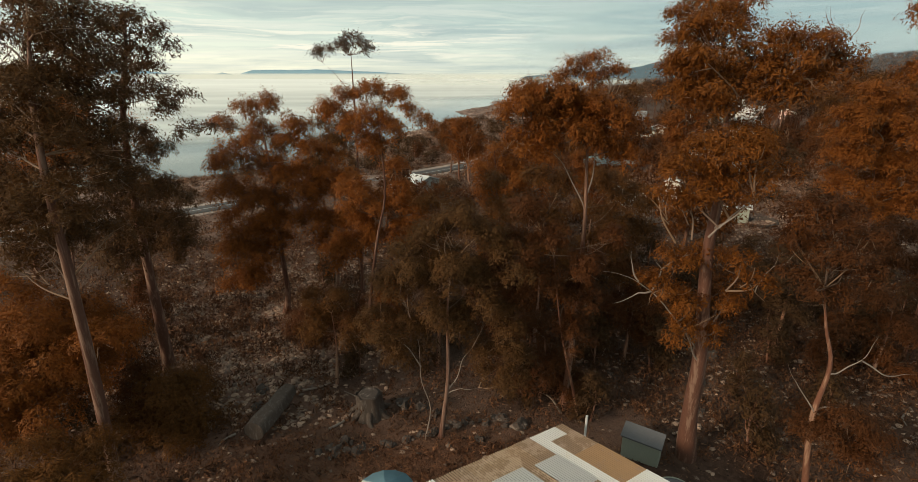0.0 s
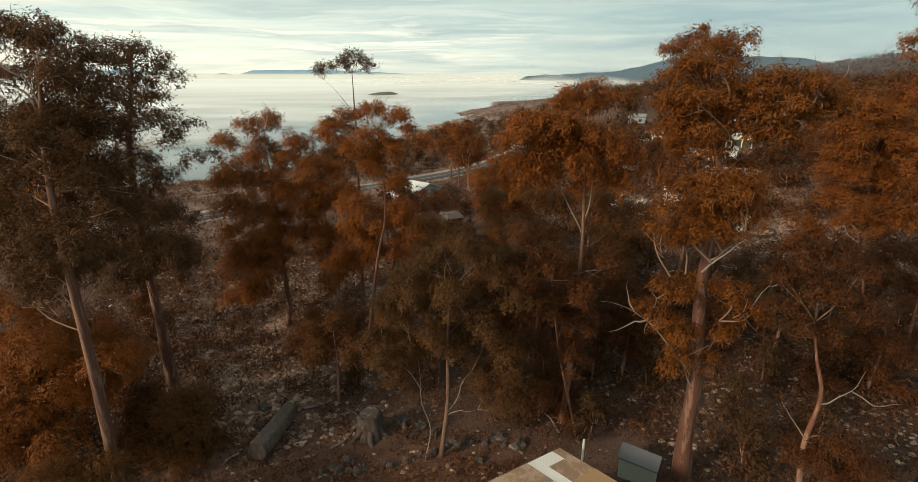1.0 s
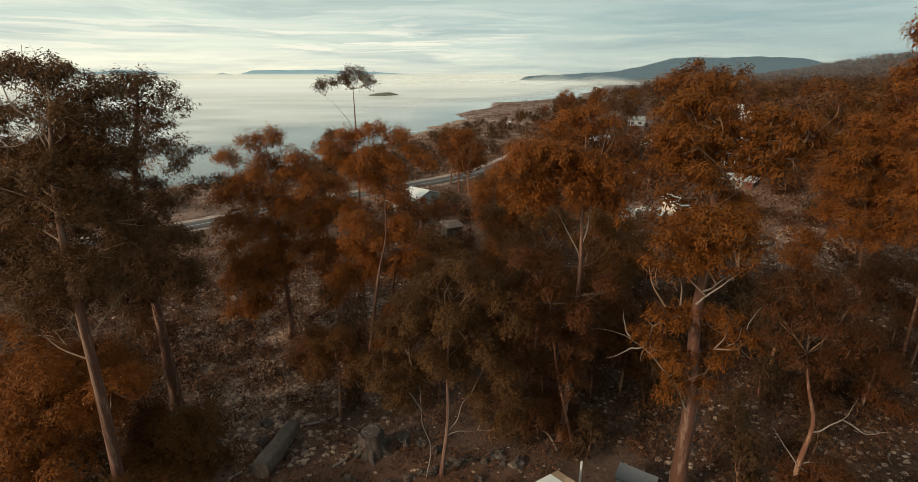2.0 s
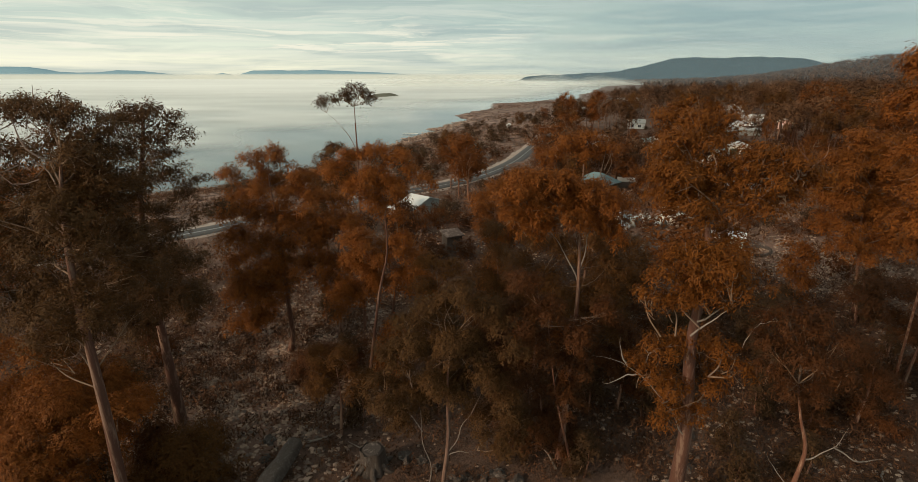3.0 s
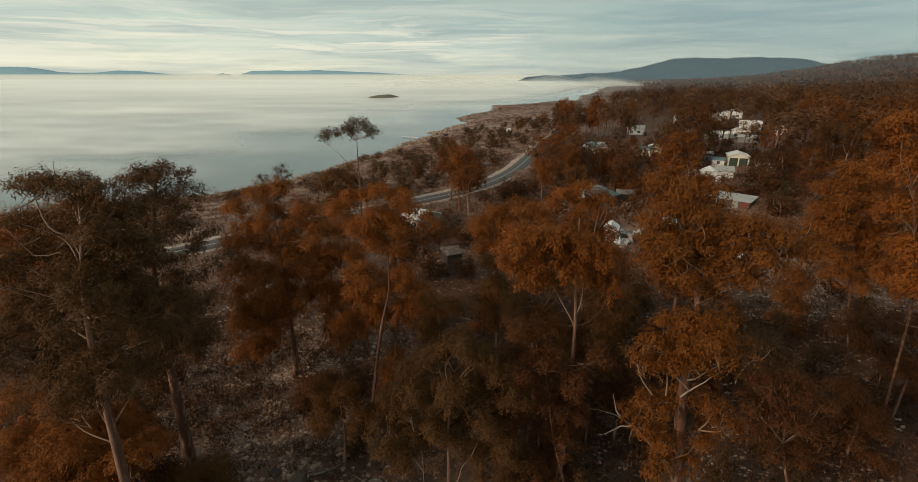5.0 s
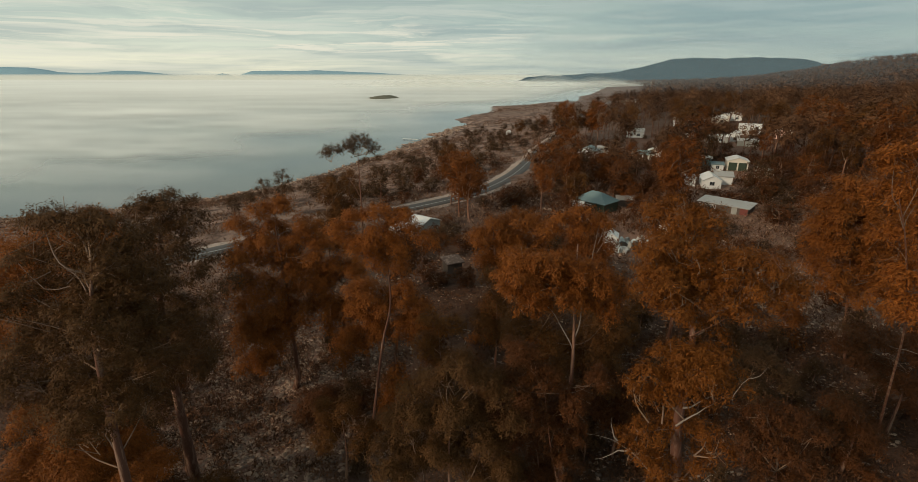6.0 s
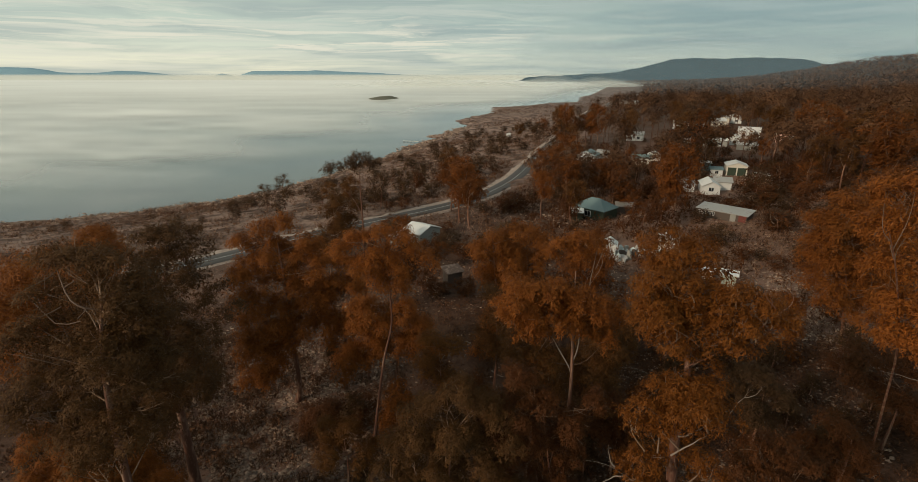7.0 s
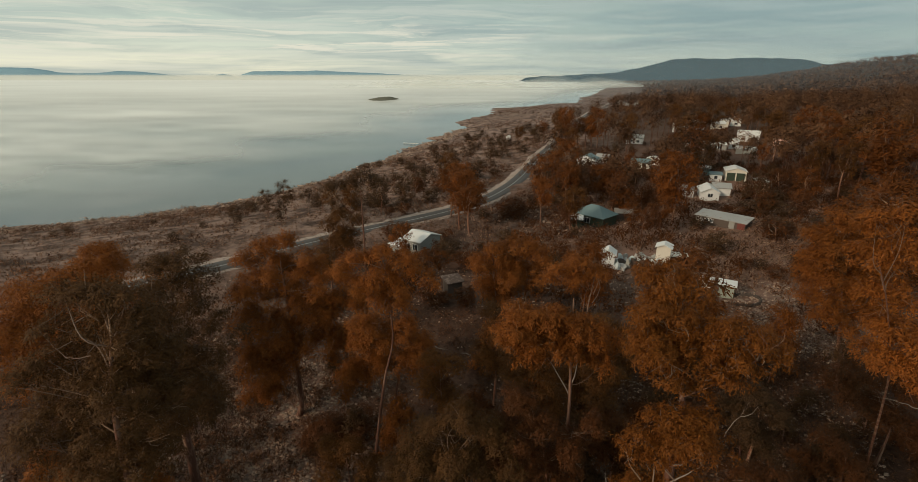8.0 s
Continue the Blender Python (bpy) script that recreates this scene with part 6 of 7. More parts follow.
cottage(75.2, 131.5, -22, 6.2, 7.0, 3.2, 1.0, CREAM, PALEROOF, "cream double garage with two dark green doors", "gable", 0, doors=((-1.45, 2.5, 2.7, GREENWALL), (1.45, 2.5, 2.7, GREENWALL)), name="garage")
cottage(69.8, 131.0, -22, 3.6, 3.6, 2.3, 0.4, WHITE, TEALROOF, "small white shed with bluish roof", "skillion", 1, name="shed")
cottage(70.2, 138.0, -22, 3.2, 3.0, 2.6, 0.4, TEALROOF, PALEROOF, "blue-grey shed with white roof", "skillion", 0, name="shed")
cottage(76.0, 120.0, -30, 5.0, 3.2, 2.2, 0.5, CREAM, ZINC, "low pale carport roof beside trees", "skillion", 0, name="carport")
cottage(44.5, 168.0, -30, 8.0, 7.0, 3.0, 1.8, WHITE, TEALROOF, "white house with bluish gabled roof", "gable", 2)
cottage(50.5, 171.0, -30, 5.0, 5.0, 2.8, 1.0, WHITE, ZINC, "white wing with grey iron roof", "cross", 0)
cottage(58.0, 155.0, -24, 7.0, 5.0, 2.5, 1.1, CREAM, TEALROOF, "cottage with bluish iron roof among trees", "cross", 2)
cottage(64.0, 160.0, -24, 5.0, 4.0, 2.5, 1.0, CREAM, PALEROOF, "small cottage with pale roof", "gable", 1)
cottage(77.0, 216.0, -24, 7.0, 5.0, 2.7, 1.2, WHITE, ZINC, "white cottage with light grey roof", "cross", 2)
cottage(92.5, 201.0, -30, 5.0, 6.0, 3.0, 1.2, WHITE, PALEROOF, "white cottage half hidden by trees", "gable", 1)
cottage(97.5, 187.0, -30, 10.0, 7.0, 3.0, 0.8, GREYWALL, PALEROOF, "grey house with shallow pale roof", "cross", 2, doors=((0.5, 1.0, 2.2, GLASS),))
cottage(106.0, 189.5, -30, 4.0, 6.0, 3.4, 1.2, WHITE, PALEROOF, "narrow white weatherboard cottage in trees", "gable", 1)
cottage(101.5, 173.0, -30, 8.0, 5.0, 2.3, 0.8, GREYWALL, ZINC, "long shed with ribbed light grey roof", "cross", 0, name="shed")
cottage(121.0, 206.5, -32, 8.0, 6.0, 3.0, 1.6, WHITE, PALEROOF, "white house with pale pink-white roof", "cross", 2)
cottage(124.0, 190.0, -32, 5.5, 7.0, 3.2, 1.4, PINK, CREAM, "pink-walled house under tall trees", "gable", 2)
cottage(128.5, 192.5, -32, 3.0, 3.0, 2.6, 0.8, CREAM, PALEROOF, "small cream outbuilding beside a pink house", "gable", 0, name="shed")
cottage(112.0, 250.0, -26, 8.0, 6.0, 3.0, 1.4, WHITE, ZINC, "white cottage with light roof in the wood", "cross", 2)
cottage(124.0, 258.0, -26, 6.0, 7.0, 3.4, 1.6, WHITE, PALEROOF, "tall white cottage in the wood", "gable", 1)
cottage(132.0, 254.0, -26, 7.0, 5.0, 2.8, 1.2, CREAM, PALEROOF, "cream cottage in the wood", "cross", 2)
cottage(146.0, 266.0, -28, 8.0, 6.0, 3.2, 1.5, WHITE, PALEROOF, "white house beneath tall gum trees", "gable", 2)
cottage(139.0, 262.0, -28, 5.0, 5.0, 3.0, 1.2, CREAM, ZINC, "cream cottage beneath gum trees", "gable", 1)
cottage(27.0, 270, -20, 2.0, 2.0, 1.8, 0.4, WHITE, PALEROOF, "tiny white shed on the shore heath", "gable", 0, name="shed")
for i, (hx, hy) in enumerate([(214, 640), (228, 655), (240, 690), (262, 700), (232, 720), (275, 742), (222, 690)]):
    cottage(hx, hy, -20 + 9 * i, 9, 7, 3, 2, WHITE, (ZINC, PALEROOF)[i % 2], "far white cottage on the shore", "cross", 2)
cottage(34.1, 56.7, -30, 2.1, 1.7, 2.35, 0.12, GREENTIN, PALEROOF, "grey-green tin shed with white roof", "skillion", 0, name="shed", doors=((0.3, 0.8, 1.9, GREENTIN),))
cottage(33.0, 59.6, -30, 1.6, 1.4, 1.5, 0.2, CREAM, PALEROOF, "small pale box shed", "skillion", 0, name="shed")
cottage(22.6, 69.0, -20, 2.4, 2.6, 2.9, 0.8, WHITE, PALEROOF, "small white garden shed", "gable", 0, name="shed")
cottage(31.2, 69.6, -28, 2.5, 2.2, 3.5, 0.5, CREAM, PALEROOF, "tall cream cabinet shed", "gable", 0, name="shed")
cottage(33.6, 70.2, -20, 3.2, 1.8, 1.3, 0.15, BROWNWALL, CREAM, "low brown shelter with cream roof", "skillion", 0, name="shelter")


def lumpy(name, x, y, r, h, mat, label, category, seed, group=""):
    """A rounded, dented heap or rock."""
    bm = bmesh.new()
    bmesh.ops.create_icosphere(bm, subdivisions=2, radius=1.0)
    for v in bm.verts:
        k = 0.75 + 0.5 * noise.noise(v.co * 1.7 + Vector((seed * 3.1, seed * 1.7, 0)))
        v.co = Vector((v.co.x * r * k, v.co.y * r * 0.8 * k, max(-0.25, v.co.z) * h * k))
    ob = part(name, bm, mat)
    ob.matrix_basis = pose(x, y, float(ground_z(x, y)) + 0.03, 0, 0, (seed * 77) % 360)
    return tagged(ob, label, category, group)


rng_tarp = random.Random(8)
for i in range(22):
    hx, hy = 23.6 + 0.33 * i, 67.6 + (i * 1.7) % 4.6
    lumpy("tarpaulin", hx, hy, rng_tarp.uniform(0.55, 1.15), rng_tarp.uniform(0.8, 1.7), (PALECLOTH, GREYWALL, WHITE, ZINC, BROWNWALL)[i % 5], "crumpled tarpaulin over stored goods", "tarpaulin", 40 + i, "tarpaulins in the yard")
for i in range(34):
    a = i / 34 * 4.4 - 2.4
    lumpy("wall_stone", 35.0 + 2.3 * math.cos(a), 54.9 + 1.6 * math.sin(a), 0.26, 0.5, ROCK, "grey stone of a low curved garden wall", "stone", 60 + i, "stones of the garden wall")


# ---- lake edge ----
def jetty():
    root = tagged(new("jetty"), "narrow pale timber jetty reaching into the lake", "jetty")
    root.matrix_basis = pose(-27, 326, LAKE + 0.7, 0, 0, 160)
    for i in range(14):
        part("plank", box(i * 0.8, i * 0.8 + 0.76, -0.7, 0.7, -0.06, 0.06), CREAM, root)
    for i in range(5):
        for s in (-0.6, 0.6):
            part("post", box(i * 2.6 - 0.07, i * 2.6 + 0.07, s - 0.07, s + 0.07, -3, -0.07), TIMBER, root)


jetty()
lumpy("shore_boulder", -114.5, 163, 1.2, 1.3, ROCK, "dark boulder standing in shallow water", "boulder", 7)

# ---- the near yard: shack, locker, tank, umbrella ----
def corrugated(u0, u1, v0, v1, mat, parent, lift=0.0, pitch=0.1, amp=0.018):
    """A corrugated sheet on the shack roof; u runs along the eave, v up along the ribs."""
    n = max(6, int((u1 - u0) / pitch * 6))
    us = np.linspace(u0, u1, n)
    wave = amp * np.sin(us / pitch * 2 * np.pi)
    verts = []
    for v in (v0, (v0 + v1) / 2, v1):
        p = ROOF_A[None] + us[:, None] * ROOF_U[None] + v * ROOF_V[None] + (wave + lift)[:, None] * ROOF_N[None]
        verts.append(p)
    verts = np.concatenate(verts + [w - 0.012 * ROOF_N[None] for w in verts])
    k = np.concatenate([np.arange(n - 1) + r * n for r in (0, 1)])
    top = np.stack([k, k + 1, k + n + 1, k + n], 1)
    return part_np("roof_sheet", (verts, np.concatenate([top, top[:, ::-1] + 3 * n])), mat, parent, smooth=True)


ROOF_A = np.array([4.12, 16.02, 16.8])
_u = np.array([-0.85, 12.57, 17.4]) - ROOF_A
_v = np.array([6.6, 13.2, 17.1]) - ROOF_A
ROOF_U = _u / np.linalg.norm(_u)
ROOF_N = np.cross(_v, _u)
ROOF_N = ROOF_N / np.linalg.norm(ROOF_N)
if ROOF_N[2] < 0:
    ROOF_N = -ROOF_N
ROOF_V = _v / np.linalg.norm(_v)


def shack():
    root = tagged(new("shack"), "low shack with patched rusty corrugated iron roof", "shack")
    edges = [0.0, 0.66, 1.32, 1.78] + [1.78 + 0.76 * i for i in range(1, 12)]
    mats = [OCHREROOF, OCHREROOF, PALEROOF] + [RUSTROOF] * 11
    for i, m in enumerate(mats):
        if i < 2:
            corrugated(edges[i], edges[i + 1], 0.0, 1.7, RUSTROOF, root)
            corrugated(edges[i], edges[i + 1], 1.66, 3.62, OCHREROOF, root, 0.012)
            corrugated(edges[i], edges[i + 1], 3.60, 5.2, PALEROOF, root, 0.024)
        elif i == 13:
            corrugated(edges[i], edges[i + 1], 0.0, 5.2, PALEROOF, root)
        else:
            corrugated(edges[i], edges[i + 1], 0.0, 5.2, m, root, 0.012 * (i % 2))
    corrugated(0.45, 1.34, 0.03, 0.62, PALEROOF, root, 0.03)
    corrugated(1.8, 2.9, 1.3, 3.0, CLEARROOF, root, 0.03)
    corrugated(3.3, 4.8, 1.15, 3.4, CLEARROOF, root, 0.034)
    corrugated(6.1, 6.8, 0.0, 0.7, PALEROOF, root, 0.034)
    a, u, v = ROOF_A - [0, 0, 0.12], ROOF_U, ROOF_V
    low = 13.3
    corners = [a + 0.3 * u + 0.3 * v, a + 11 * u + 0.3 * v, a + 11 * u + 5 * v, a + 0.3 * u + 5 * v]
    for i in range(4):
        p, q = corners[i], corners[(i + 1) % 4]
        d = np.array([q[0] - p[0], q[1] - p[1], 0])
        d = d / np.linalg.norm(d)
        inn = np.array([-d[1], d[0], 0]) * (0.12 if i != 9 else 0)
        verts = [p, q, [q[0], q[1], low], [p[0], p[1], low]]
        verts = verts + [np.array(w) - inn for w in verts]
        part_np("wall", (np.array(verts), [(0, 1, 2, 3), (7, 6, 5, 4), (0, 4, 5, 1), (2, 6, 7, 3), (1, 5, 6, 2), (0, 3, 7, 4)]), BROWNWALL, root)
    return root


shack()


def pipe(name, x, y, z0, z1, r, mat, label, category):
    ob = part_np(name, tube([(0, 0, z0), (0, 0, (z0 + z1) / 2), (0, 0, z1)], [r, r, r], 10), mat, smooth=True)
    ob.location = (x, y, 0)
    return tagged(ob, label, category)


pipe("vent_pipe", 5.25, 16.55, 13.4, 16.75, 0.05, WHITE, "thin white vent pipe beside the shack", "pipe")


def locker():
    root = tagged(new("garden_locker"), "grey-green tin garden locker with sloping weathered lid", "locker")
    root.matrix_basis = pose(8.05, 17.35, float(ground_z(8, 17.3)) - 0.05, 0, 0, -33)
    part("body", box(-0.78, 0.78, -0.32, 0.32, 0, 1.15), GREENTIN, root)
    for i in range(11):
        x = -0.74 + i * 0.148
        part("rib", box(x - 0.018, x + 0.018, -0.338, -0.322, 0.02, 1.1), GREENTIN, root)
    bm = bmesh.new()
    pts = [(-0.86, -0.42, 1.16), (0.86, -0.42, 1.16), (0.86, 0.42, 1.36), (-0.86, 0.42, 1.36)]
    top = [bm.verts.new(p) for p in pts]
    low = [bm.verts.new((p[0], p[1], p[2] - 0.07)) for p in pts]
    bm.faces.new(top), bm.faces.new(low[::-1])
    for i in range(4):
        bm.faces.new((top[i], low[i], low[(i + 1) % 4], top[(i + 1) % 4]))
    bmesh.ops.recalc_face_normals(bm, faces=bm.faces[:])
    part("lid", bm, SLATE, root, "weathered grey lid")


locker()


def water_tank():
    root = tagged(new("water_tank"), "round grey water tank with a flat lid", "water tank")
    root.matrix_basis = pose(8.6, 15.0, 12.85)
    part_np("body", tube([(0, 0, 0), (0, 0, 0.7), (0, 0, 1.4)], [0.78, 0.78, 0.78], 28), SLATE, root, smooth=True)
    bm = bmesh.new()
    bmesh.ops.create_cone(bm, cap_ends=True, segments=28, radius1=0.82, radius2=0.80, depth=0.07, matrix=Matrix.Translation((0, 0, 1.42)))
    part("lid", bm, SLATE, root)
    part_np("rim", tube([(0.8 * math.cos(a), 0.8 * math.sin(a), 1.47) for a in np.linspace(0, 6.2832, 13)], [0.025] * 13, 5), GREENTIN, root, smooth=True)


water_tank()


def garden_umbrella():
    root = tagged(new("garden_umbrella"), "faded blue octagonal garden umbrella", "umbrella")
    root.matrix_basis = pose(-2.7, 13.9, float(ground_z(-2.7, 13.9)) - 0.05, 0, 0, 12)
    n, r, z0, z1 = 8, 1.15, 1.55, 1.98
    for i in range(n):
        a0, a1 = i * 2 * math.pi / n, (i + 1) * 2 * math.pi / n
        verts = [(0, 0, z1), (r * math.cos(a0), r * math.sin(a0), z0), (r * 0.96 * math.cos((a0 + a1) / 2), r * 0.96 * math.sin((a0 + a1) / 2), z0 + 0.04), (r * math.cos(a1), r * math.sin(a1), z0)]
        verts += [(x, y, z - 0.02) for x, y, z in verts]
        part_np("panel", (np.array(verts), [(0, 1, 2, 3), (7, 6, 5, 4), (1, 5, 6, 2), (2, 6, 7, 3)]), (BLUECLOTH, PALECLOTH)[1 if i in (3, 4) else 0], root)
        part_np("rib", tube([(0, 0, z1 - 0.03), (r * 0.5 * math.cos(a0), r * 0.5 * math.sin(a0), (z0 + z1) / 2 - 0.03), (r * math.cos(a0), r * math.sin(a0), z0 - 0.03)], [0.012] * 3, 4), TIMBER, root)
    part_np("pole", tube([(0, 0, 0), (0, 0, 1.0), (0, 0, 2.02)], [0.025] * 3, 8), TIMBER, root)


garden_umbrella()

# ---- fallen wood and stones ----
def fallen_log():
    root = tagged(new("fallen_log"), "huge grey weathered log lying on the slope", "log")
    rng = np.random.default_rng(2)
    a, b = np.array([-9.75, 18.9, 13.95]), np.array([-9.2, 22.3, 13.85])
    v, q = tube([a, a + (b - a) * 0.2, a + (b - a) * 0.4 + [0.08, 0, 0.05], a + (b - a) * 0.6 + [0.05, 0, 0], a + (b - a) * 0.8, b], [0.47, 0.52, 0.5, 0.46, 0.47, 0.40], 18)
    ring = np.arange(len(v)) % 18
    v = v + (np.sin(ring * 2.1) * 0.05 + rng.normal(0, 0.018, len(v)))[:, None] * np.array([1, 0, 0.6])
    part_np("bark", (v, q), TIMBER, root)
    for name, c, r in (("cut_end", a, 0.5), ("broken_end", b, 0.41)):
        d = (b - a) / np.linalg.norm(b - a) * (0.02 if name == "cut_end" else -0.02)
        ang = np.linspace(0, 2 * np.pi, 17)[:-1]
        side = np.cross(d / np.linalg.norm(d), [0, 0, 1])
        side = side / np.linalg.norm(side)
        edge = c + d + r * (np.cos(ang)[:, None] * side + np.sin(ang)[:, None] * np.array([0, 0, 1]))
        bm = bmesh.new()
        bm.faces.new([bm.verts.new(p) for p in edge])
        part(name, bm, TIMBER, root, "splintered grey end")


fallen_log()


def root_stump():
    root = tagged(new("tree_stump"), "broad grey old stump with splayed roots", "stump")
    root.matrix_basis = pose(-4.6, 21.0, float(ground_z(-4.6, 21)) - 0.05, 0, 0, 20)
    v, q = tube([(0, 0, 0), (0.02, 0, 0.5), (0, 0.03, 1.0), (0, 0.05, 1.35)], [0.85, 0.66, 0.62, 0.64], 22)
    ring = np.arange(len(v)) % 22
    v = v * np.stack([1 + 0.1 * np.sin(ring * 1.7), 1 + 0.1 * np.sin(ring * 1.7), np.ones(len(v))], 1)
    part_np("bole", (v, q), TIMBER, root)
    bm = bmesh.new()
    bmesh.ops.create_cone(bm, cap_ends=True, segments=22, radius1=0.6, radius2=0.45, depth=0.12, matrix=Matrix.Translation((0, 0.05, 1.3)))
    part("top", bm, ROCK, root, "rotted brown top")
    for i in range(6):
        a = i * 1.05 + 0.3
        part_np("root", tube([(0.5 * math.cos(a), 0.5 * math.sin(a), 0.5), (0.9 * math.cos(a), 0.9 * math.sin(a), 0.2), (1.4 * math.cos(a + 0.2), 1.4 * math.sin(a + 0.2), -0.1)], [0.2, 0.14, 0.07], 8), TIMBER, root, smooth=True)


root_stump()
rng_rock = np.random.default_rng(9)
for i in range(40):
    u = i / 39
    x, y = -6.3 + 8.5 * u + rng_rock.normal(0, 0.2), 17.9 + 2.4 * u + rng_rock.normal(0, 0.25)
    r = rng_rock.uniform(0.14, 0.38)
    lumpy("rock", x, y, r, r * 0.9, ROCK, "rough lichened stone edging the yard", "rock", 100 + i, "rocks edging the yard")
for i, (x, y, r) in enumerate([(-2.9, 21.6, 0.7), (-2.0, 21.4, 0.5), (-1.2, 20.9, 0.4), (2.2, 20.2, 0.5), (3.0, 19.6, 0.6), (-11.2, 23.4, 0.6), (-10.8, 21.9, 0.5), (13.1, 22.6, 0.5), (12.0, 20.3, 0.4), (-5.6, 18.0, 0.45), (1.0, 18.6, 0.35), (15.2, 25.4, 0.6)]):
    lumpy("boulder", x, y, r, r * 0.75, ROCK, "grey lichened boulder on the slope", "boulder", 200 + i, "boulders on the slope")
for i in range(46):
    x, y = rng_rock.uniform(-20, 26), rng_rock.uniform(19, 46)
    a, l = rng_rock.uniform(0, 6.28), rng_rock.uniform(0.8, 3.2)
    line = [np.array([x + (k - 1) * l / 2 * math.cos(a + 0.25 * k), y + (k - 1) * l / 2 * math.sin(a + 0.25 * k), 0]) for k in range(3)]
    for p in line:
        p[2] = float(ground_z(p[0], p[1])) + 0.08
    s = part_np("fallen_branch", tube(line, [0.07, 0.05, 0.02], 5), DEADWOOD, smooth=True)
    tagged(s, "bare grey branch lying on stony ground", "branch", "fallen branches")


def loose_stones(name, count, area, seed, size, label, test):
    rng = np.random.default_rng(seed)
    x0, x1, y0, y1 = area
    x, y = rng.uniform(x0, x1, count * 3), rng.uniform(y0, y1, count * 3)
    keep = test(x, y, rng)
    x, y = x[keep][:count], y[keep][:count]
    n = len(x)
    base = np.array([(-1, -1, -0.3), (1, -1, -0.3), (1, 1, -0.3), (-1, 1, -0.3), (-0.6, -0.6, 0.6), (0.6, -0.6, 0.6), (0.6, 0.6, 0.6), (-0.6, 0.6, 0.6)], float)
    v = base[None] + rng.normal(0, 0.28, (n, 8, 3))
    a = rng.uniform(0, 6.28, n)
    ca, sa = np.cos(a)[:, None], np.sin(a)[:, None]
    r = (size * rng.uniform(0.35, 1.5, n) ** 1.6)[:, None]
    vx, vy = v[..., 0] * ca - v[..., 1] * sa, v[..., 0] * sa + v[..., 1] * ca
    out = np.stack([x[:, None] + vx * r, y[:, None] + vy * r * 0.8, ground_z(x, y)[:, None] + v[..., 2] * r * 0.7 + 0.02], -1)
    f = np.array([(4, 5, 6, 7), (0, 1, 5, 4), (1, 2, 6, 5), (2, 3, 7, 6), (3, 0, 4, 7)])
    q = (np.arange(n)[:, None, None] * 8 + f[None]).reshape(-1, 4)
    tagged(part_np(name, (out.reshape(-1, 3), q), STONE), label, "stones", kind="stuff")


loose_stones("loose_stones", 7500, (-40, 42, 16, 70), 51, 0.065, "pale loose stones strewn over the slope", lambda x, y, r: (np.abs(x) < y + 4) & (r.random(len(x)) < 0.35 + 0.65 * np.exp(-(((x + 17) / 10) ** 2 + ((y - 33) / 12) ** 2)) + 0.3 * np.exp(-(((x - 16) / 8) ** 2 + ((y - 26) / 9) ** 2))))
loose_stones("slope_stones", 3000, (7, 38, 18, 44), 55, 0.085, "pale stones and chips among low shrubs", lambda x, y, r: (x < y + 3) & ~((x < 10) & (y < 21)))
loose_stones("shore_stones", 9000, (-190, 60, 90, 420), 52, 0.4, "grey stones along the lake edge", lambda x, y, r: (inland(x, y) > -3) & (inland(x, y) < 16))


def litter():
    """Shed bark, twigs and dead leaves on the forest floor."""
    rng = np.random.default_rng(77)
    n = 32000
    y = 14 + 50 * rng.random(n) ** 1.3
    x = rng.uniform(-1, 1, n) * (y * 1.05 + 3)
    z = ground_z(x, y) + 0.03
    a = rng.uniform(0, 6.283, n)
    l = rng.uniform(0.08, 0.45, n) ** 1.2
    w = 0.012 + 0.05 * rng.random(n) ** 2
    d = np.stack([np.cos(a), np.sin(a), rng.uniform(-0.1, 0.25, n)], 1)
    s = np.stack([-np.sin(a), np.cos(a), 0 * a], 1)
    p = np.stack([x, y, z], 1)
    verts = np.stack([p - d * l[:, None] / 2 - s * w[:, None], p - d * l[:, None] / 2 + s * w[:, None], p + d * l[:, None] / 2], 1).reshape(-1, 3)
    tagged(part_np("forest_litter", (verts, np.arange(3 * n).reshape(-1, 3)), LITTER), "shed bark and dead leaves on the forest floor", "leaf litter", kind="stuff")


LITTER = material("dry_litter", (0.125, 0.075, 0.052), 0.85, grain=0.4, size=3, island=0.7, spec=0.2)
litter()


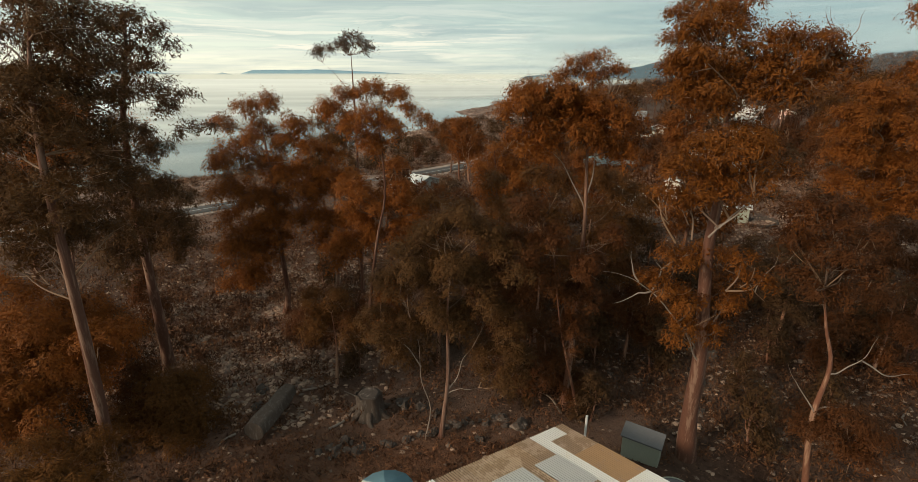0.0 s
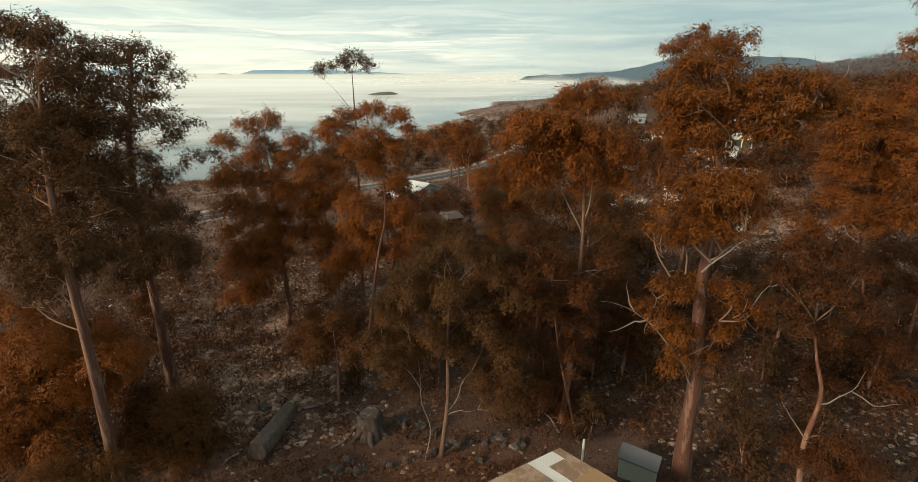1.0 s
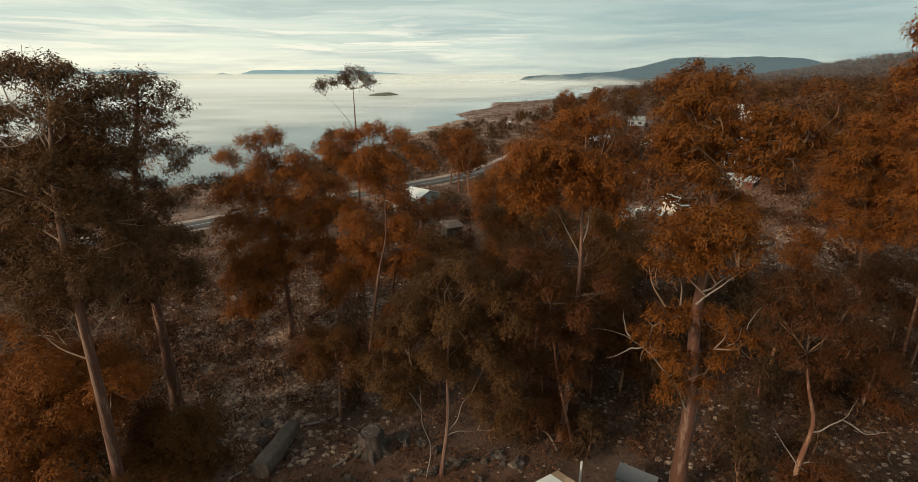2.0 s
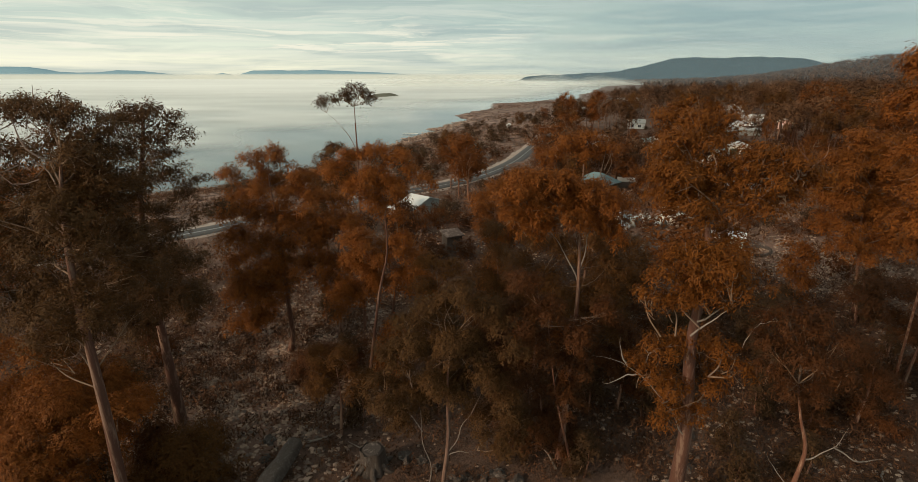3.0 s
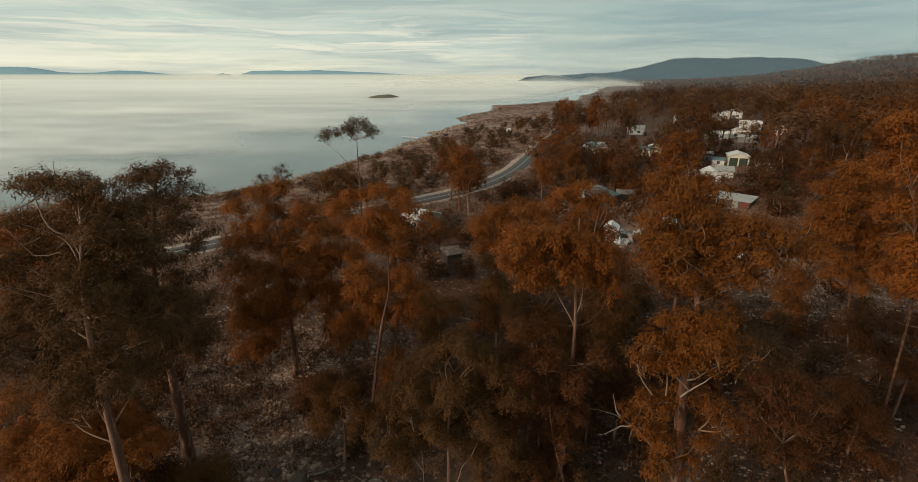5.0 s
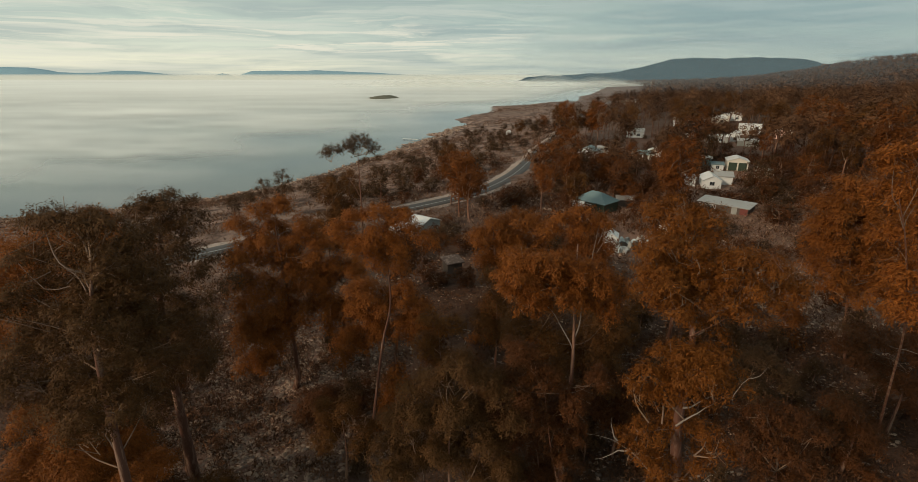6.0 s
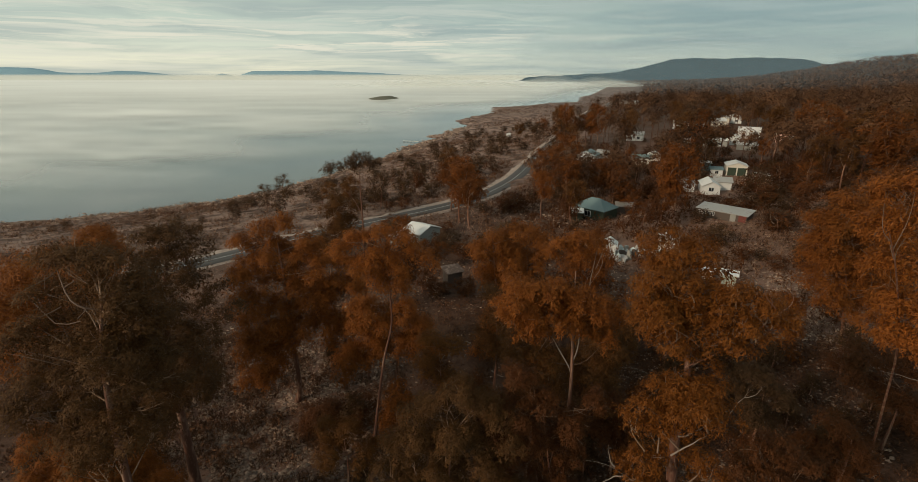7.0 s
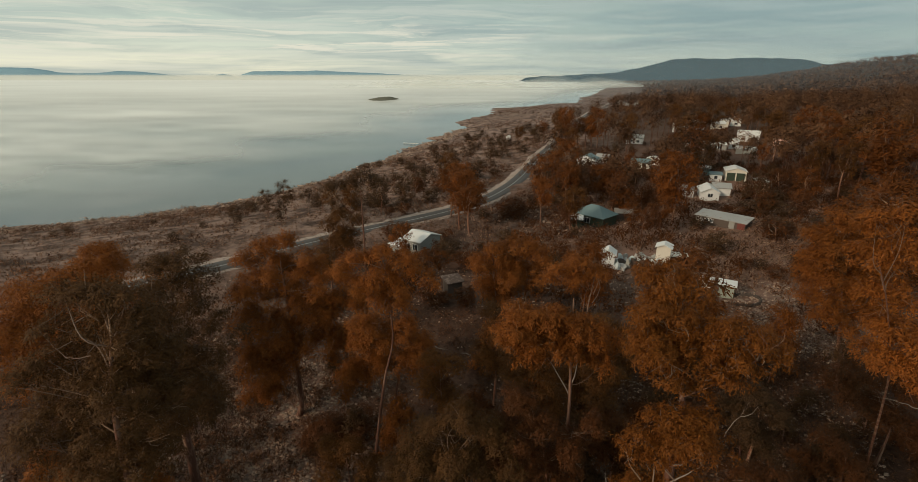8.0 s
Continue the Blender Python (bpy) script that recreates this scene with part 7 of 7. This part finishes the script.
loose_stones("yard_stones", 3500, (8, 100, 54, 130), 53, 0.16, "pale rubble on the open ground round the cottages", lambda x, y, r: (x < 0.95 * y + 6) & (off_road(x, y) > 6))
scrub("slope_heath", 2200, (5, 36, 17, 42), 0.14, 0.42, 32, SCRUB, "low dark heath between stones on the slope", 38, lambda x, y, r: (x < y + 2) & ~((x < 9) & (y < 20.5)))
scrub("dry_grass", 700, (-14, 5, 15.5, 22), 0.12, 0.18, 16, material("dry_grass", (0.16, 0.078, 0.044), 0.8, grain=0.5, size=4, island=0.5, spec=0.1), "short rusty grass round the yard", 39, lambda x, y, r: np.abs(y - 17.5 - 0.3 * x * 0.3) < 2.6 * r.random(len(x)) + 0.4)
scrub("yard_bushes", 900, (2, 115, 50, 170), 0.55, 1.5, 40, LEAF["moss"], "brown leafy bushes among the cottages", 37, lambda x, y, r: (x < 0.98 * y + 6) & (off_road(x, y) > 7) & clear_of_houses(x, y, 6, 7) & (np.sin(x / 7 + 1) * np.sin(y / 9 + x / 15) > -0.6 + r.random(len(x))))
scrub("yard_grass", 3200, (14, 100, 52, 130), 0.32, 0.4, 9, HEATH, "dry tussock grass on the open ground", 41, lambda x, y, r: (x < 0.98 * y + 6) & (off_road(x, y) > 6) & clear_of_houses(x, y, 3.5, 4))
scrub("yard_scrub", 2600, (5, 105, 52, 150), 0.45, 0.7, 12, SCRUB, "low brown bushes on the open ground round the cottages", 34, lambda x, y, r: (x < 0.98 * y + 6) & (off_road(x, y) > 5) & clear_of_houses(x, y, 4, 5))
loose_stones("patch_gravel", 2600, (28, 52, 40, 60), 58, 0.1, "pale pinkish gravel on a bare patch of ground", lambda x, y, r: r.random(len(x)) < np.exp(-(((x - 40) / 8) ** 2 + ((y - 50) / 7) ** 2)))
loose_stones("slope_rubble", 12000, (-36, -4, 20, 60), 54, 0.105, "grey rubble covering the stony slope", lambda x, y, r: r.random(len(x)) < np.exp(-(((x + 15.5) / 9) ** 2 + ((y - 32) / 13) ** 2)))
scrub("slope_shrubs", 700, (-34, -4, 20, 56), 0.22, 0.65, 60, SCRUB, "rounded grey-brown shrubs on the stony slope", 35, lambda x, y, r: r.random(len(x)) < np.exp(-(((x + 18) / 11) ** 2 + ((y - 35) / 14) ** 2)))
